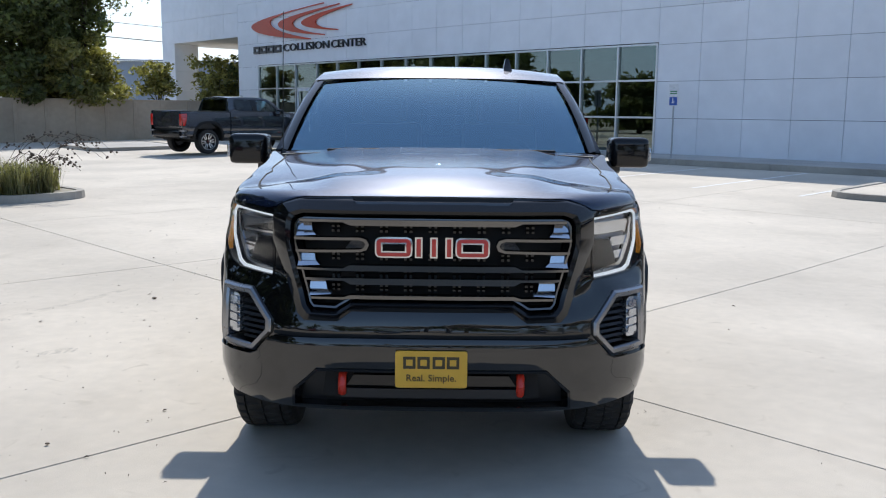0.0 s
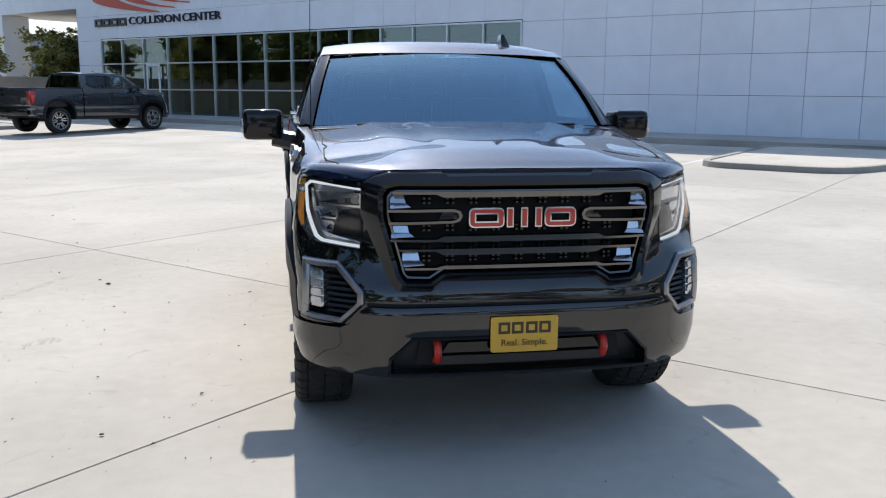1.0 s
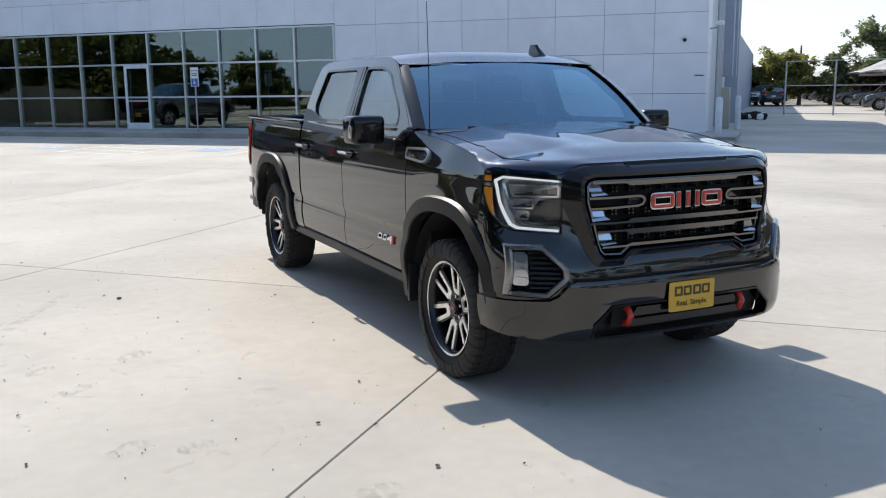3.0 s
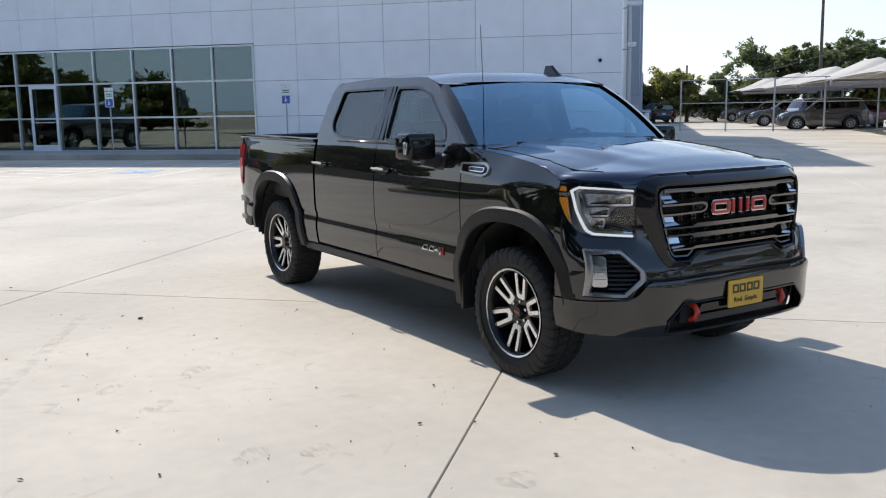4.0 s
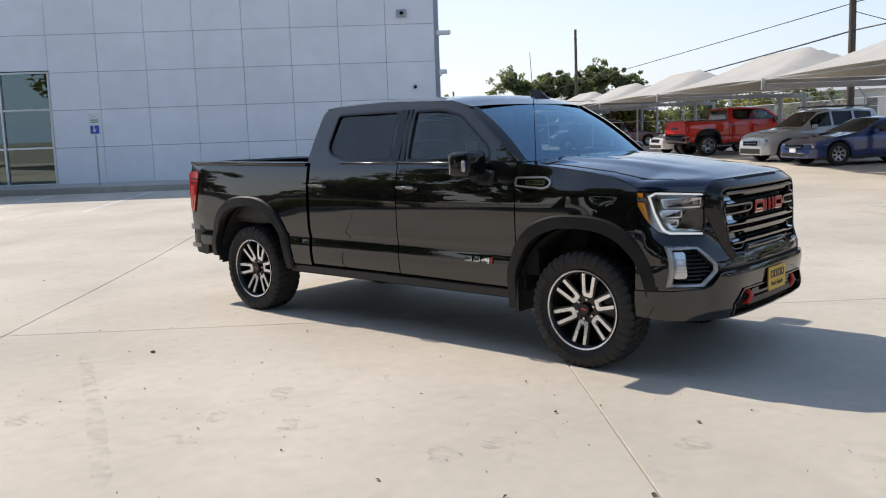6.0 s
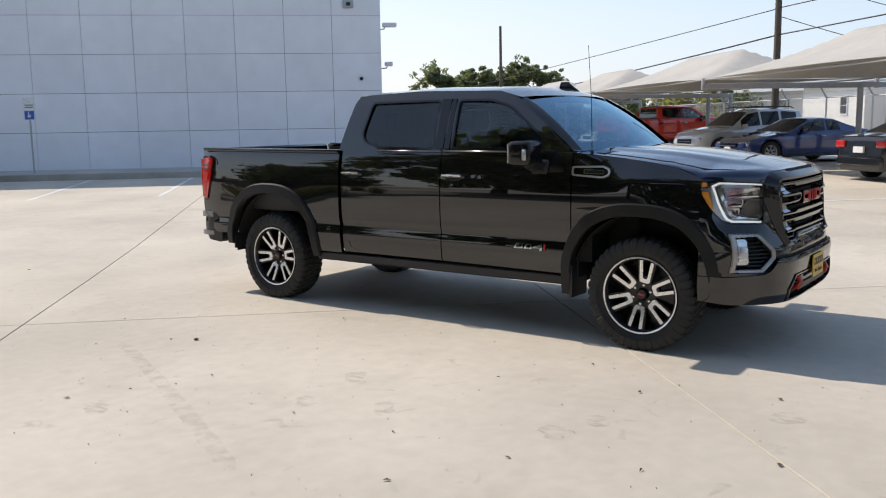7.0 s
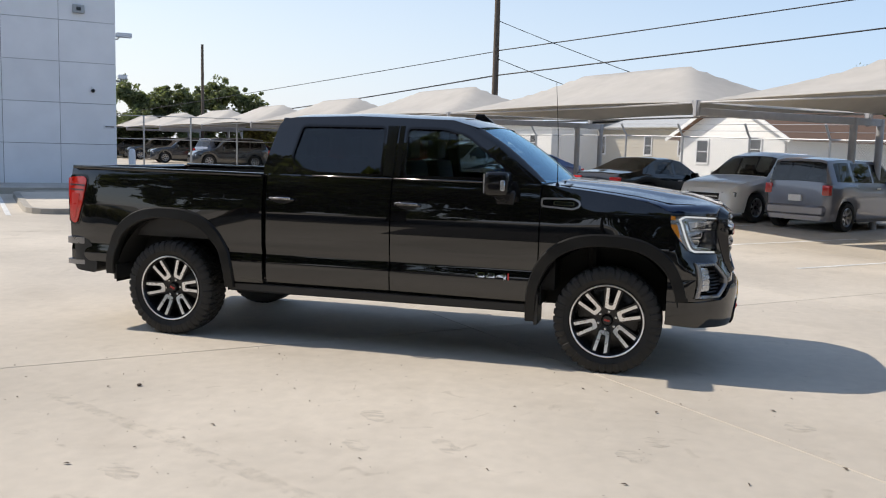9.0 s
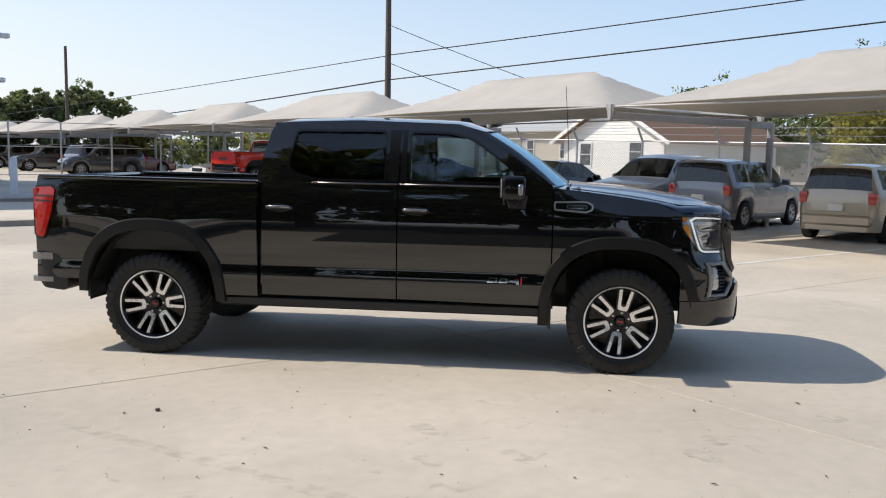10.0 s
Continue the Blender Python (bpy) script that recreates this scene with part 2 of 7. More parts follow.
M["badgered"] = mat("badge_red", (0.52, 0.025, 0.02), 0.35, coat=0.3)
M["taillight"] = mat("tail_lens", (0.50, 0.010, 0.006), 0.12, coat=0.5)
M["amber"] = mat("amber_lens", (0.90, 0.32, 0.03), 0.15, coat=1.0)
M["lens"] = glass_mat("clear_lens", (0.97, 0.98, 0.99), 0.02)
M["led"] = mat("led_strip", (0.30, 0.31, 0.32), 0.2, emit=(0.92, 0.96, 1.0), estr=0.5)
M["reflector"] = mat("lamp_reflector", (0.50, 0.52, 0.55), 0.16, 0.9, var=0.1, scale=30)
M["plate"] = mat("plate_yellow", (0.72, 0.42, 0.045), 0.45, var=0.06, scale=12)
M["plateink"] = mat("plate_ink", (0.06, 0.045, 0.02), 0.5)
M["car_glass"] = glass_mat("tinted_glass", (0.30, 0.33, 0.33), 0.05)
M["front_glass"] = glass_mat("front_door_glass", (0.72, 0.78, 0.78), 0.045)
M["lot_glass"] = glass_mat("parked_car_glass", (0.16, 0.17, 0.17), 0.05)
# mirror strengthened and tinted: the reflected sky's blue put into the glass colour
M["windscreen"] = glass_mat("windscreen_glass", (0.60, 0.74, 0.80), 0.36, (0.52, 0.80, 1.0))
M["cabin"] = mat("cabin_fabric", (0.012, 0.012, 0.013), 0.8, var=0.2)
M["paper"] = mat("white_paper", (0.7, 0.7, 0.7), 0.7)
for nm, c, fl in (("blue", (0.012, 0.035, 0.16), 0.3), ("redcar", (0.62, 0.030, 0.012), 0.0), ("silver", (0.58, 0.59, 0.60), 0.35), ("white", (0.72, 0.72, 0.71), 0.0),
                  ("slate", (0.17, 0.18, 0.22), 0.5), ("champagne", (0.42, 0.36, 0.28), 0.4), ("darkblue", (0.006, 0.009, 0.018), 0.1), ("darkgrey", (0.045, 0.047, 0.05), 0.3),
                  ("maroon", (0.14, 0.02, 0.02), 0.2)):
    M["p_" + nm] = paint("paint_" + nm, c, fl)


# ---------------------------------------------------------------- mesh helpers
def link_mesh(name, verts, faces, material, parent=None, label="", smooth=True, angle=38):
    me = bpy.data.meshes.new(name)
    me.from_pydata([tuple(v) for v in verts], [], faces)
    me.validate()
    finish(me, material, smooth, angle)
    ob = new(name, me)
    if parent is not None:
        ob.parent = parent
    if label:
        ob["label"] = label
    return ob


def finish(me, material, smooth=True, angle=38):
    for mm in (material if isinstance(material, (list, tuple)) else [material]):
        me.materials.append(mm)
    if smooth:
        me.shade_smooth()
        me.set_sharp_from_angle(angle=radians(angle))


def part(name, bm, material, parent=None, label="", smooth=True, angle=38, recalc=True):
    if recalc:
        bmesh.ops.recalc_face_normals(bm, faces=bm.faces)
    me = bpy.data.meshes.new(name)
    bm.to_mesh(me)
    bm.free()
    finish(me, material, smooth, angle)
    ob = new(name, me)
    if parent is not None:
        ob.parent = parent
    if label:
        ob["label"] = label
    return ob


def thing(name, label, category, m=None, group="", kind=""):
    ob = new(name)
    ob.empty_display_size = 0.2
    if m is not None:
        ob.matrix_world = m
    return tagged(ob, label, category, group, kind)


def add_box(bm, x0, x1, y0, y1, z0, z1, bevel=0.0, m=None, seg=1):
    vs = [bm.verts.new((x, y, z)) for x in (x0, x1) for y in (y0, y1) for z in (z0, z1)]
    fs = [bm.faces.new([vs[i] for i in q]) for q in ((0, 1, 3, 2), (4, 6, 7, 5), (0, 4, 5, 1), (2, 3, 7, 6), (0, 2, 6, 4), (1, 5, 7, 3))]
    if bevel:
        es = list({e for f in fs for e in f.edges})
        r = bmesh.ops.bevel(bm, geom=es, offset=bevel, segments=seg, affect="EDGES", profile=0.6)
        vs = list({v for f in r["faces"] for v in f.verts} | {v for v in vs if v.is_valid})
    if m is not None:
        for v in vs:
            v.co = m @ v.co
    return vs


def boxes(name, specs, material, parent, label="", bevel=0.0):
    bm = bmesh.new()
    for s in specs:
        add_box(bm, *s, bevel=bevel)
    return part(name, bm, material, parent, label)


def add_tube(bm, pts, r, seg=8, r2=None, cap=True):
    """A round bar along a line of points, tapering from r to r2."""
    pts = [Vector(p) for p in pts]
    r2 = r if r2 is None else r2
    rings, up = [], None
    for i, p in enumerate(pts):
        t = (pts[min(i + 1, len(pts) - 1)] - pts[max(i - 1, 0)]).normalized()
        a = t.cross(Vector((0, 0, 1)) if abs(t.z) < 0.95 else Vector((0, 1, 0))).normalized()
        if up is not None and a.dot(up) < 0:
            a = -a
        up = a
        b = t.cross(a)
        rr = r + (r2 - r) * i / max(1, len(pts) - 1)
        rings.append([bm.verts.new(p + (a * math.cos(k) + b * math.sin(k)) * rr) for k in (2 * math.pi * j / seg for j in range(seg))])
    for u, v in zip(rings, rings[1:]):
        for j in range(seg):
            bm.faces.new((u[j], u[(j + 1) % seg], v[(j + 1) % seg], v[j]))
    if cap:
        bm.faces.new(rings[0]), bm.faces.new(rings[-1][::-1])


def tube(name, pts, r, material, parent, label="", seg=8, r2=None):
    bm = bmesh.new()
    add_tube(bm, pts, r, seg, r2)
    return part(name, bm, material, parent, label)


def lathe(bm, prof, seg=48, axis="x", closed=False):
    """Turn a profile of (radius, along) round the x axis."""
    rings = []
    for r, a in prof:
        rings.append([bm.verts.new((a, r * math.cos(k), r * math.sin(k))) for k in (2 * math.pi * j / seg for j in range(seg))])
    pairs = list(zip(rings, rings[1:])) + ([(rings[-1], rings[0])] if closed else [])
    for u, v in pairs:
        for j in range(seg):
            bm.faces.new((u[j], u[(j + 1) % seg], v[(j + 1) % seg], v[j]))
    return rings


def plate(outline, holes, mapping, thick, cuts_u=(), cuts_v=()):
    """A sheet with holes, drawn flat in (u, v), then bent by mapping(u, v, depth)."""
    flat = bmesh.new()
    for loop in [outline, *holes]:
        vs = [flat.verts.new((u, v, 0)) for u, v in loop]
        for a, b in zip(vs, vs[1:] + vs[:1]):
            flat.edges.new((a, b))
    bmesh.ops.triangle_fill(flat, use_beauty=True, edges=flat.edges[:], normal=(0, 0, 1))
    for k, cuts in ((0, cuts_u), (1, cuts_v)):
        for c in cuts:
            co, no = Vector((0, 0, 0)), Vector((0, 0, 0))
            co[k], no[k] = c, 1
            bmesh.ops.bisect_plane(flat, geom=flat.verts[:] + flat.edges[:] + flat.faces[:], plane_co=co, plane_no=no, dist=1e-5)
    bm = bmesh.new()
    out, inn = {}, {}
    for v in flat.verts:
        out[v] = bm.verts.new(mapping(v.co.x, v.co.y, 0.0))
        inn[v] = bm.verts.new(mapping(v.co.x, v.co.y, thick))
    for f in flat.faces:
        bm.faces.new([out[v] for v in f.verts])
        bm.faces.new([inn[v] for v in reversed(f.verts)])
    for e in flat.edges:
        if len(e.link_faces) == 1:
            a, b = e.verts
            bm.faces.new((out[a], out[b], inn[b], inn[a]))
    flat.free()
    return bm


def offset_loop(loop, dd):
    """The closed loop moved inwards by dd."""
    n = len(loop)
    area = sum(loop[i][0] * loop[(i + 1) % n][1] - loop[(i + 1) % n][0] * loop[i][1] for i in range(n))
    s = 1 if area > 0 else -1
    out = []
    for i in range(n):
        p, q, r = (Vector((*loop[j % n], 0)) for j in (i - 1, i, i + 1))
        e1, e2 = (q - p).normalized(), (r - q).normalized()
        n1, n2 = Vector((-e1.y, e1.x, 0)) * s, Vector((-e2.y, e2.x, 0)) * s
        b = (n1 + n2)
        b = b / max(0.35, b.length_squared / 2)
        out.append((q.x + b.x * dd, q.y + b.y * dd))
    return out


def rounded(loop, r, seg=4):
    """The closed loop with its corners rounded."""
    n, out = len(loop), []
    for i in range(n):
        p, q, s = (Vector(loop[j % n]) for j in (i - 1, i, i + 1))
        a, b = (p - q), (s - q)
        rr = min(r, a.length * 0.45, b.length * 0.45)
        a, b = q + a.normalized() * rr, q + b.normalized() * rr
        for k in range(seg + 1):
            t = k / seg
            c = a * (1 - t) ** 2 + q * 2 * t * (1 - t) + b * t ** 2
            out.append((c.x, c.y))
    return out


def lerp_table(tab, x):
    xs, ys = zip(*tab)
    return float(np.interp(x, xs, ys))


def smooth01(x):
    x = min(1.0, max(0.0, x))
    return x * x * (3 - 2 * x)


def text_mesh(body, size, depth=0.01):
    """The built-in font as a mesh, drawn in x and y, centred."""
    cu = bpy.data.curves.new("lettering", "FONT")
    cu.body, cu.size, cu.extrude, cu.align_x, cu.align_y = body, size, depth, "CENTER", "CENTER"
    cu.resolution_u = 3
    ob = bpy.data.objects.new("lettering", cu)
    scene.collection.objects.link(ob)
    dg = bpy.context.evaluated_depsgraph_get()
    me = bpy.data.meshes.new_from_object(ob.evaluated_get(dg))
    bpy.data.objects.remove(ob)
    return me


# ---------------------------------------------------------------- the lot's own grid: u along the front wall, v out from it
FACE = radians(-46.0)
P0 = Vector((6.6, 24.47, 0.0))
DU = Vector((math.cos(FACE), math.sin(FACE), 0.0))
DV = Vector((math.sin(FACE), -math.cos(FACE), 0.0))


def W(u, v, z=0.0):
    return P0 + DU * u + DV * v + Vector((0, 0, z))


def lot(u, v, z=0.0, turn=0.0):
    """A pose in the lot: local x runs along u, local y runs against v (into the building)."""
    w = W(u, v, z)
    return pose(w.x, w.y, w.z, 0, 0, -46.0 + turn)


def uv_of(x, y):
    r = Vector((x, y, 0)) - P0
    return r.dot(DU), r.dot(DV)


def ground_z(x, y):
    """The paving is level round the pickup and rises a little towards the building and the canopies."""
    u, v = uv_of(x, y)
    a = 0.25 * min(max((16.7 - v) / 15.0, 0.0), 1.0)
    b = 0.04 * smooth01((x - 6) / 10.0)
    return 0.36 * (1 - (1 - a / 0.36) * (1 - b / 0.36))


def row_shift(v):
    """The far end of the canopy row bears a little towards the aisle."""
    return -0.055 * max(0.0, -28.0 - v)


# ---------------------------------------------------------------- ground
ground = tagged(new("ground"), "pale concrete lot with saw-cut joints", "ground", kind="structure")
# the sheet under the slabs reaches to the horizon
us = [-900, -300, -120, -60] + [-40 + 4 * k for k in range(28)] + [100, 200, 500, 1200]
vs = [-1200, -500, -200, -120] + [-60 + 4 * k for k in range(28)] + [90, 200, 600]
verts, faces = [], []
for v in vs:
    for u in us:
        w = W(u, v)
        verts.append((w.x, w.y, ground_z(w.x, w.y) - 0.085))
for j in range(len(vs) - 1):
    for i in range(len(us) - 1):
        a = j * len(us) + i
        faces.append((a, a + 1, a + 1 + len(us), a + len(us)))
inner, outer = [], []
for j in range(len(vs) - 1):
    for i in range(len(us) - 1):
        f = faces[j * (len(us) - 1) + i][::-1]
        (inner if -36 <= us[i] and us[i + 1] <= 52 and -48 <= vs[j] and vs[j + 1] <= 52 else outer).append(f)
link_mesh("joint_bed", verts, inner, M["joint"], ground)
link_mesh("far_sheet", verts, outer, M["earth"], ground)


def slab_mesh(u0, u1, v0, v1, n):
    """One cast slab with a thin broken edge, laid on the ground's slope."""
    g, e = 0.003, 0.005
    ring = lambda d, z: [(u0 + d, v0 + d, z), (u1 - d, v0 + d, z), (u1 - d, v1 - d, z), (u0 + d, v1 - d, z)]
    vv, ff = [], []
    nu = nv = n
    for j in range(nv + 1):
        for i in range(nu + 1):
            u = u0 + g + e + (u1 - u0 - 2 * g - 2 * e) * i / nu
            v = v0 + g + e + (v1 - v0 - 2 * g - 2 * e) * j / nv
            vv.append((u, v, 0))
    top = [[j * (nu + 1) + i for i in range(nu + 1)] for j in range(nv + 1)]
    for j in range(nv):
        for i in range(nu):
            ff.append((top[j][i], top[j][i + 1], top[j + 1][i + 1], top[j + 1][i]))
    rim = [top[0][i] for i in range(nu)] + [top[j][nu] for j in range(nv)] + [top[nv][i] for i in range(nu, 0, -1)] + [top[j][0] for j in range(nv, 0, -1)]
    base = len(vv)
    for k in rim:
        u, v, z = vv[k]
        uu = u - e if abs(u - u0 - g - e) < 1e-6 else u + e if abs(u - u1 + g + e) < 1e-6 else u
        w2 = v - e if abs(v - v0 - g - e) < 1e-6 else v + e if abs(v - v1 + g + e) < 1e-6 else v
        vv.append((uu, w2, -0.006))
    for k in rim:
        vv.append((*vv[base + rim.index(k)][:2], -0.10))
    n2 = len(rim)
    for k in range(n2):
        a, b = rim[k], rim[(k + 1) % n2]
        c, d2 = base + k, base + (k + 1) % n2
        ff.append((b, a, c, d2))
        ff.append((d2, c, c + n2, d2 + n2))
    out = []
    for u, v, z in vv:
        w = W(u, v)
        out.append((w.x, w.y, ground_z(w.x, w.y) + z))
    return out, [f[::-1] for f in ff]


SLAB_U, SLAB_V = 4.72, 9.4
for j in range(-7, 4):
    for i in range(-10, 9):
        u0, v0 = 12.26 + SLAB_U * i, 20.6 + SLAB_V * j
        vv, ff = slab_mesh(u0, u0 + SLAB_U, v0, v0 + SLAB_V, 4)
        link_mesh("slab", vv, ff, M["concrete"], ground, smooth=False)


# ---------------------------------------------------------------- the white panelled building
FLOOR = 0.40
bld = tagged(new("building"), "white panelled repair centre with long window front", "building", kind="structure")
U_L, U_R, TOP, DEEP = -34.25, 12.2, 8.02, 18.0
WIN_L, WIN_R, WIN_T = -23.65, 0.12, 3.88
SEAMS = [FLOOR, 1.53, 2.70, 3.86, 5.02, 6.18, 7.10, TOP]


def wall_box(name, u0, u1, v0, v1, z0, z1, material, parent, bevel=0.0, label=""):
    """An upright block laid out in the lot's grid."""
    bm = bmesh.new()
    add_box(bm, u0, u1, -v1, -v0, z0, z1, bevel)
    bmesh.ops.transform(bm, matrix=lot(0, 0), verts=bm.verts)
    return part(name, bm, material, parent, label)


# backing walls (thick), then panels 12 mm proud with open seams
wall_box("front_wall", WIN_R + 0.02, U_R - 0.02, -0.30, -0.045, 0.0, TOP - 0.02, M["seam"], bld)
wall_box("front_wall", -25.6, WIN_R + 0.02, -0.30, -0.045, WIN_T + 0.06, TOP - 0.02, M["seam"], bld)
wall_box("front_wall", -25.6, WIN_L - 0.04, -0.30, -0.045, 0.0, WIN_T + 0.06, M["seam"], bld)
wall_box("side_wall", U_R - 0.30, U_R - 0.05, -DEEP, -0.30, 0.0, TOP - 0.02, M["stucco"], bld)
wall_box("side_wall", -25.6, -25.3, -DEEP, -0.30, 0.0, TOP - 0.02, M["stucco"], bld)
wall_box("back_wall", -25.6, U_R, -DEEP - 0.3, -DEEP, 0.0, TOP, M["stucco"], bld)
wall_box("roof_deck", -25.6, U_R - 0.05, -DEEP, -0.05, TOP - 0.6, TOP - 0.45, M["stucco"], bld)
wall_box("parapet_cap", U_L, U_R, -0.32, 0.02, TOP, TOP + 0.05, M["alu"], bld)
JOINTS = [0.15, 1.67, 3.17, 4.67, 6.19, 7.69, 9.19, 10.67, U_R]
GAP = 0.006
for i in range(len(JOINTS) - 1):
    for j in range(len(SEAMS) - 1):
        wall_box("panel", JOINTS[i] + GAP, JOINTS[i + 1] - GAP, -0.045, 0.0, SEAMS[j] + (GAP if j else 0), SEAMS[j + 1] - GAP, M["panel"], bld)
for i in range(16):
    u0 = WIN_L - 0.04 + i * (0.15 - WIN_L + 0.04) / 16
    u1 = WIN_L - 0.04 + (i + 1) * (0.15 - WIN_L + 0.04) / 16
    for j in range(3, len(SEAMS) - 1):
        z0 = WIN_T + 0.06 if j == 3 else SEAMS[j] + GAP
        wall_box("panel", u0 + GAP, u1 - GAP, -0.045, 0.0, z0, SEAMS[j + 1] - GAP, M["panel"], bld)
for j in range(len(SEAMS) - 1):
    wall_box("panel", -25.6, WIN_L - 0.04 - GAP, -0.045, 0.0, SEAMS[j] + GAP, SEAMS[j + 1] - GAP, M["panel"], bld)
# side return of panels, first bay
for j in range(len(SEAMS) - 1):
    wall_box("panel", U_R - 0.05, U_R - 0.005, -1.6, -0.05, SEAMS[j] + GAP, SEAMS[j + 1] - GAP, M["panel"], bld)
# lower wing behind, and the clutter of columns on the side wall
wall_box("rear_wing", U_R - 9.0, U_R - 0.05, -58.0, -DEEP - 0.35, 0.0, 4.6, M["greybldg"], bld)
for v0, v1, z0, du in ((-7.4, -6.5, 2.1, 0.42), (-9.2, -8.5, 2.1, 0.48), (-12.0, -11.2, 0.2, 0.45)):
    wall_box("pilaster", U_R - 0.05, U_R + du, v0, v1, z0, TOP - 0.1, M["greybldg"], bld, 0.02)
wall_box("meter_cabinet", U_R - 0.04, U_R + 0.42, -6.3, -5.6, 0.2, 1.7, M["tanwall"], bld, 0.02)
# drive-through porch at the far end
for j, (z0, z1) in enumerate(((5.45, 6.70), (6.72, TOP))):
    for i in range(6):
        u0, u1 = U_L + i * 8.65 / 6, U_L + (i + 1) * 8.65 / 6
        wall_box("panel", u0 + GAP, u1 - GAP, -0.045, 0.0, z0, z1 - GAP, M["panel"], bld)
wall_box("porch_beam", U_L, -25.6, -9.0, -0.045, 5.45, TOP - 0.02, M["stucco"], bld)
for z0, z1 in ((0.3, 1.5), (1.51, 2.7), (2.71, 3.86), (3.87, 5.44)):
    wall_box("porch_column", U_L + 0.02, U_L + 1.55, -1.5, 0.0, z0, z1, M["panel"], bld)
wall_box("porch_column", U_L + 0.02, U_L + 1.55, -9.0, -7.6, 0.2, 5.45, M["stucco"], bld)
# sign
def facade(v=0.0):
    return lambda u, z, d: tuple(W(u, v - d, z))


logo = tagged(new("wall_sign"), "three red swooshes on the white wall", "sign")
def bend(p, q, r, n=9):
    """A smooth curve from p to r, pulled towards q."""
    return [tuple((1 - f) ** 2 * a + 2 * f * (1 - f) * b + f * f * c for a, b, c in zip(p, q, r)) for f in (k / n for k in range(n + 1))]


for tip, left, foot, inner in (((-17.85, 6.60), (-24.10, 5.87), (-18.93, 4.99), (-22.39, 6.0)), ((-16.66, 6.47), (-21.66, 5.86), (-17.80, 5.13), (-20.40, 5.85)), ((-15.73, 6.38), (-19.65, 5.80), (-16.78, 5.30), (-18.53, 5.77))):
    up, dn = 0.48 * (tip[1] - left[1]), 0.55 * (left[1] - foot[1])
    loop = bend(tip, (left[0], left[1] + up), left) + bend(left, (left[0], left[1] - dn), foot)[1:]
    loop += bend((foot[0] - 0.02, foot[1] + 0.05), (inner[0], inner[1] - dn * 0.95), inner)[:-1] + bend(inner, (inner[0], inner[1] + up * 0.85), (tip[0] - 0.04, tip[1] - 0.05))
    part("swoosh", plate(loop, [], facade(0.10), 0.06), M["signred"], logo)
letters = tagged(new("wall_lettering"), "black raised capital letters on the white wall", "sign")
bm_sets = ((-23.98, -23.42), (-23.33, -22.77), (-22.68, -22.12), (-22.03, -21.47))
for u0, u1 in bm_sets:
    lp = [(u0, 4.50), (u1, 4.50), (u1, 4.86), (u0, 4.86)]
    part("letter_bar", plate(lp, [offset_loop(lp, 0.11)], facade(0.08), 0.07), M["signblack"], letters)
for body_text, uc, width in (("COLLISION", -19.35, 3.75), ("CENTER", -16.05, 2.55)):
    me = text_mesh(body_text, 0.50, 0.035)
    xs = [v.co.x for v in me.vertices]
    k = width / (max(xs) - min(xs))
    me.transform(Matrix.Diagonal((k, 1, 1, 1)))
    me.transform(lot(uc, 0.05, 4.68) @ pose(0, 0, 0, 90, 0, 0))
    finish(me, M["signblack"], False)
    ob = new("lettering", me)
    ob.parent = letters
# window front
wf = tagged(new("window_1"), "long dark reflecting shop window with aluminium frames", "window", kind="structure")
cols = [WIN_L + (WIN_R - WIN_L) * k / 15.5 for k in range(16)] + [WIN_R]
cols = [WIN_L] + [-21.98, -20.32, -18.56, -16.97, -15.38, -13.78, -12.17, -10.63, -9.12, -7.50, -5.95, -4.43, -2.91, -1.39] + [WIN_R]
rows = [FLOOR, 1.55, 2.74, WIN_T]
for u in cols:
    wall_box("mullion", u - 0.032, u + 0.032, -0.14, 0.03, FLOOR, WIN_T, M["alu"], wf)
for z in rows:
    wall_box("transom", WIN_L, WIN_R, -0.13, 0.022, z - 0.03, z + 0.03, M["alu"], wf)
random.seed(5)
for a, b in zip(cols, cols[1:]):
    for z0, z1 in zip(rows, rows[1:]):
        tilt = random.uniform(-0.004, 0.004)
        bm = bmesh.new()
        add_box(bm, a + 0.03, b - 0.03, 0.05, 0.062, z0 + 0.03, z1 - 0.03)
        bmesh.ops.rotate(bm, verts=bm.verts, cent=((a + b) / 2, 0.056, (z0 + z1) / 2), matrix=Matrix.Rotation(tilt, 3, "Z") @ Matrix.Rotation(random.uniform(-0.003, 0.003), 3, "X"))
        bmesh.ops.transform(bm, matrix=lot(0, 0), verts=bm.verts)
        part("pane", bm, M["facade_glass"], wf)
wall_box("showroom_floor", WIN_L, WIN_R, -8.0, -0.2, FLOOR - 0.05, FLOOR, M["walk"], bld)
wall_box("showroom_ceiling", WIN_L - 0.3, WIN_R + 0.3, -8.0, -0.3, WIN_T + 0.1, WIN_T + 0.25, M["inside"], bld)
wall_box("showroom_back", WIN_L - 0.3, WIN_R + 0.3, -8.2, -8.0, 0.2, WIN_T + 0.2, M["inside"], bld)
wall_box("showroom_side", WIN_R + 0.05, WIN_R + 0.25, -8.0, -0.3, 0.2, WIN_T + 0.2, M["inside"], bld)
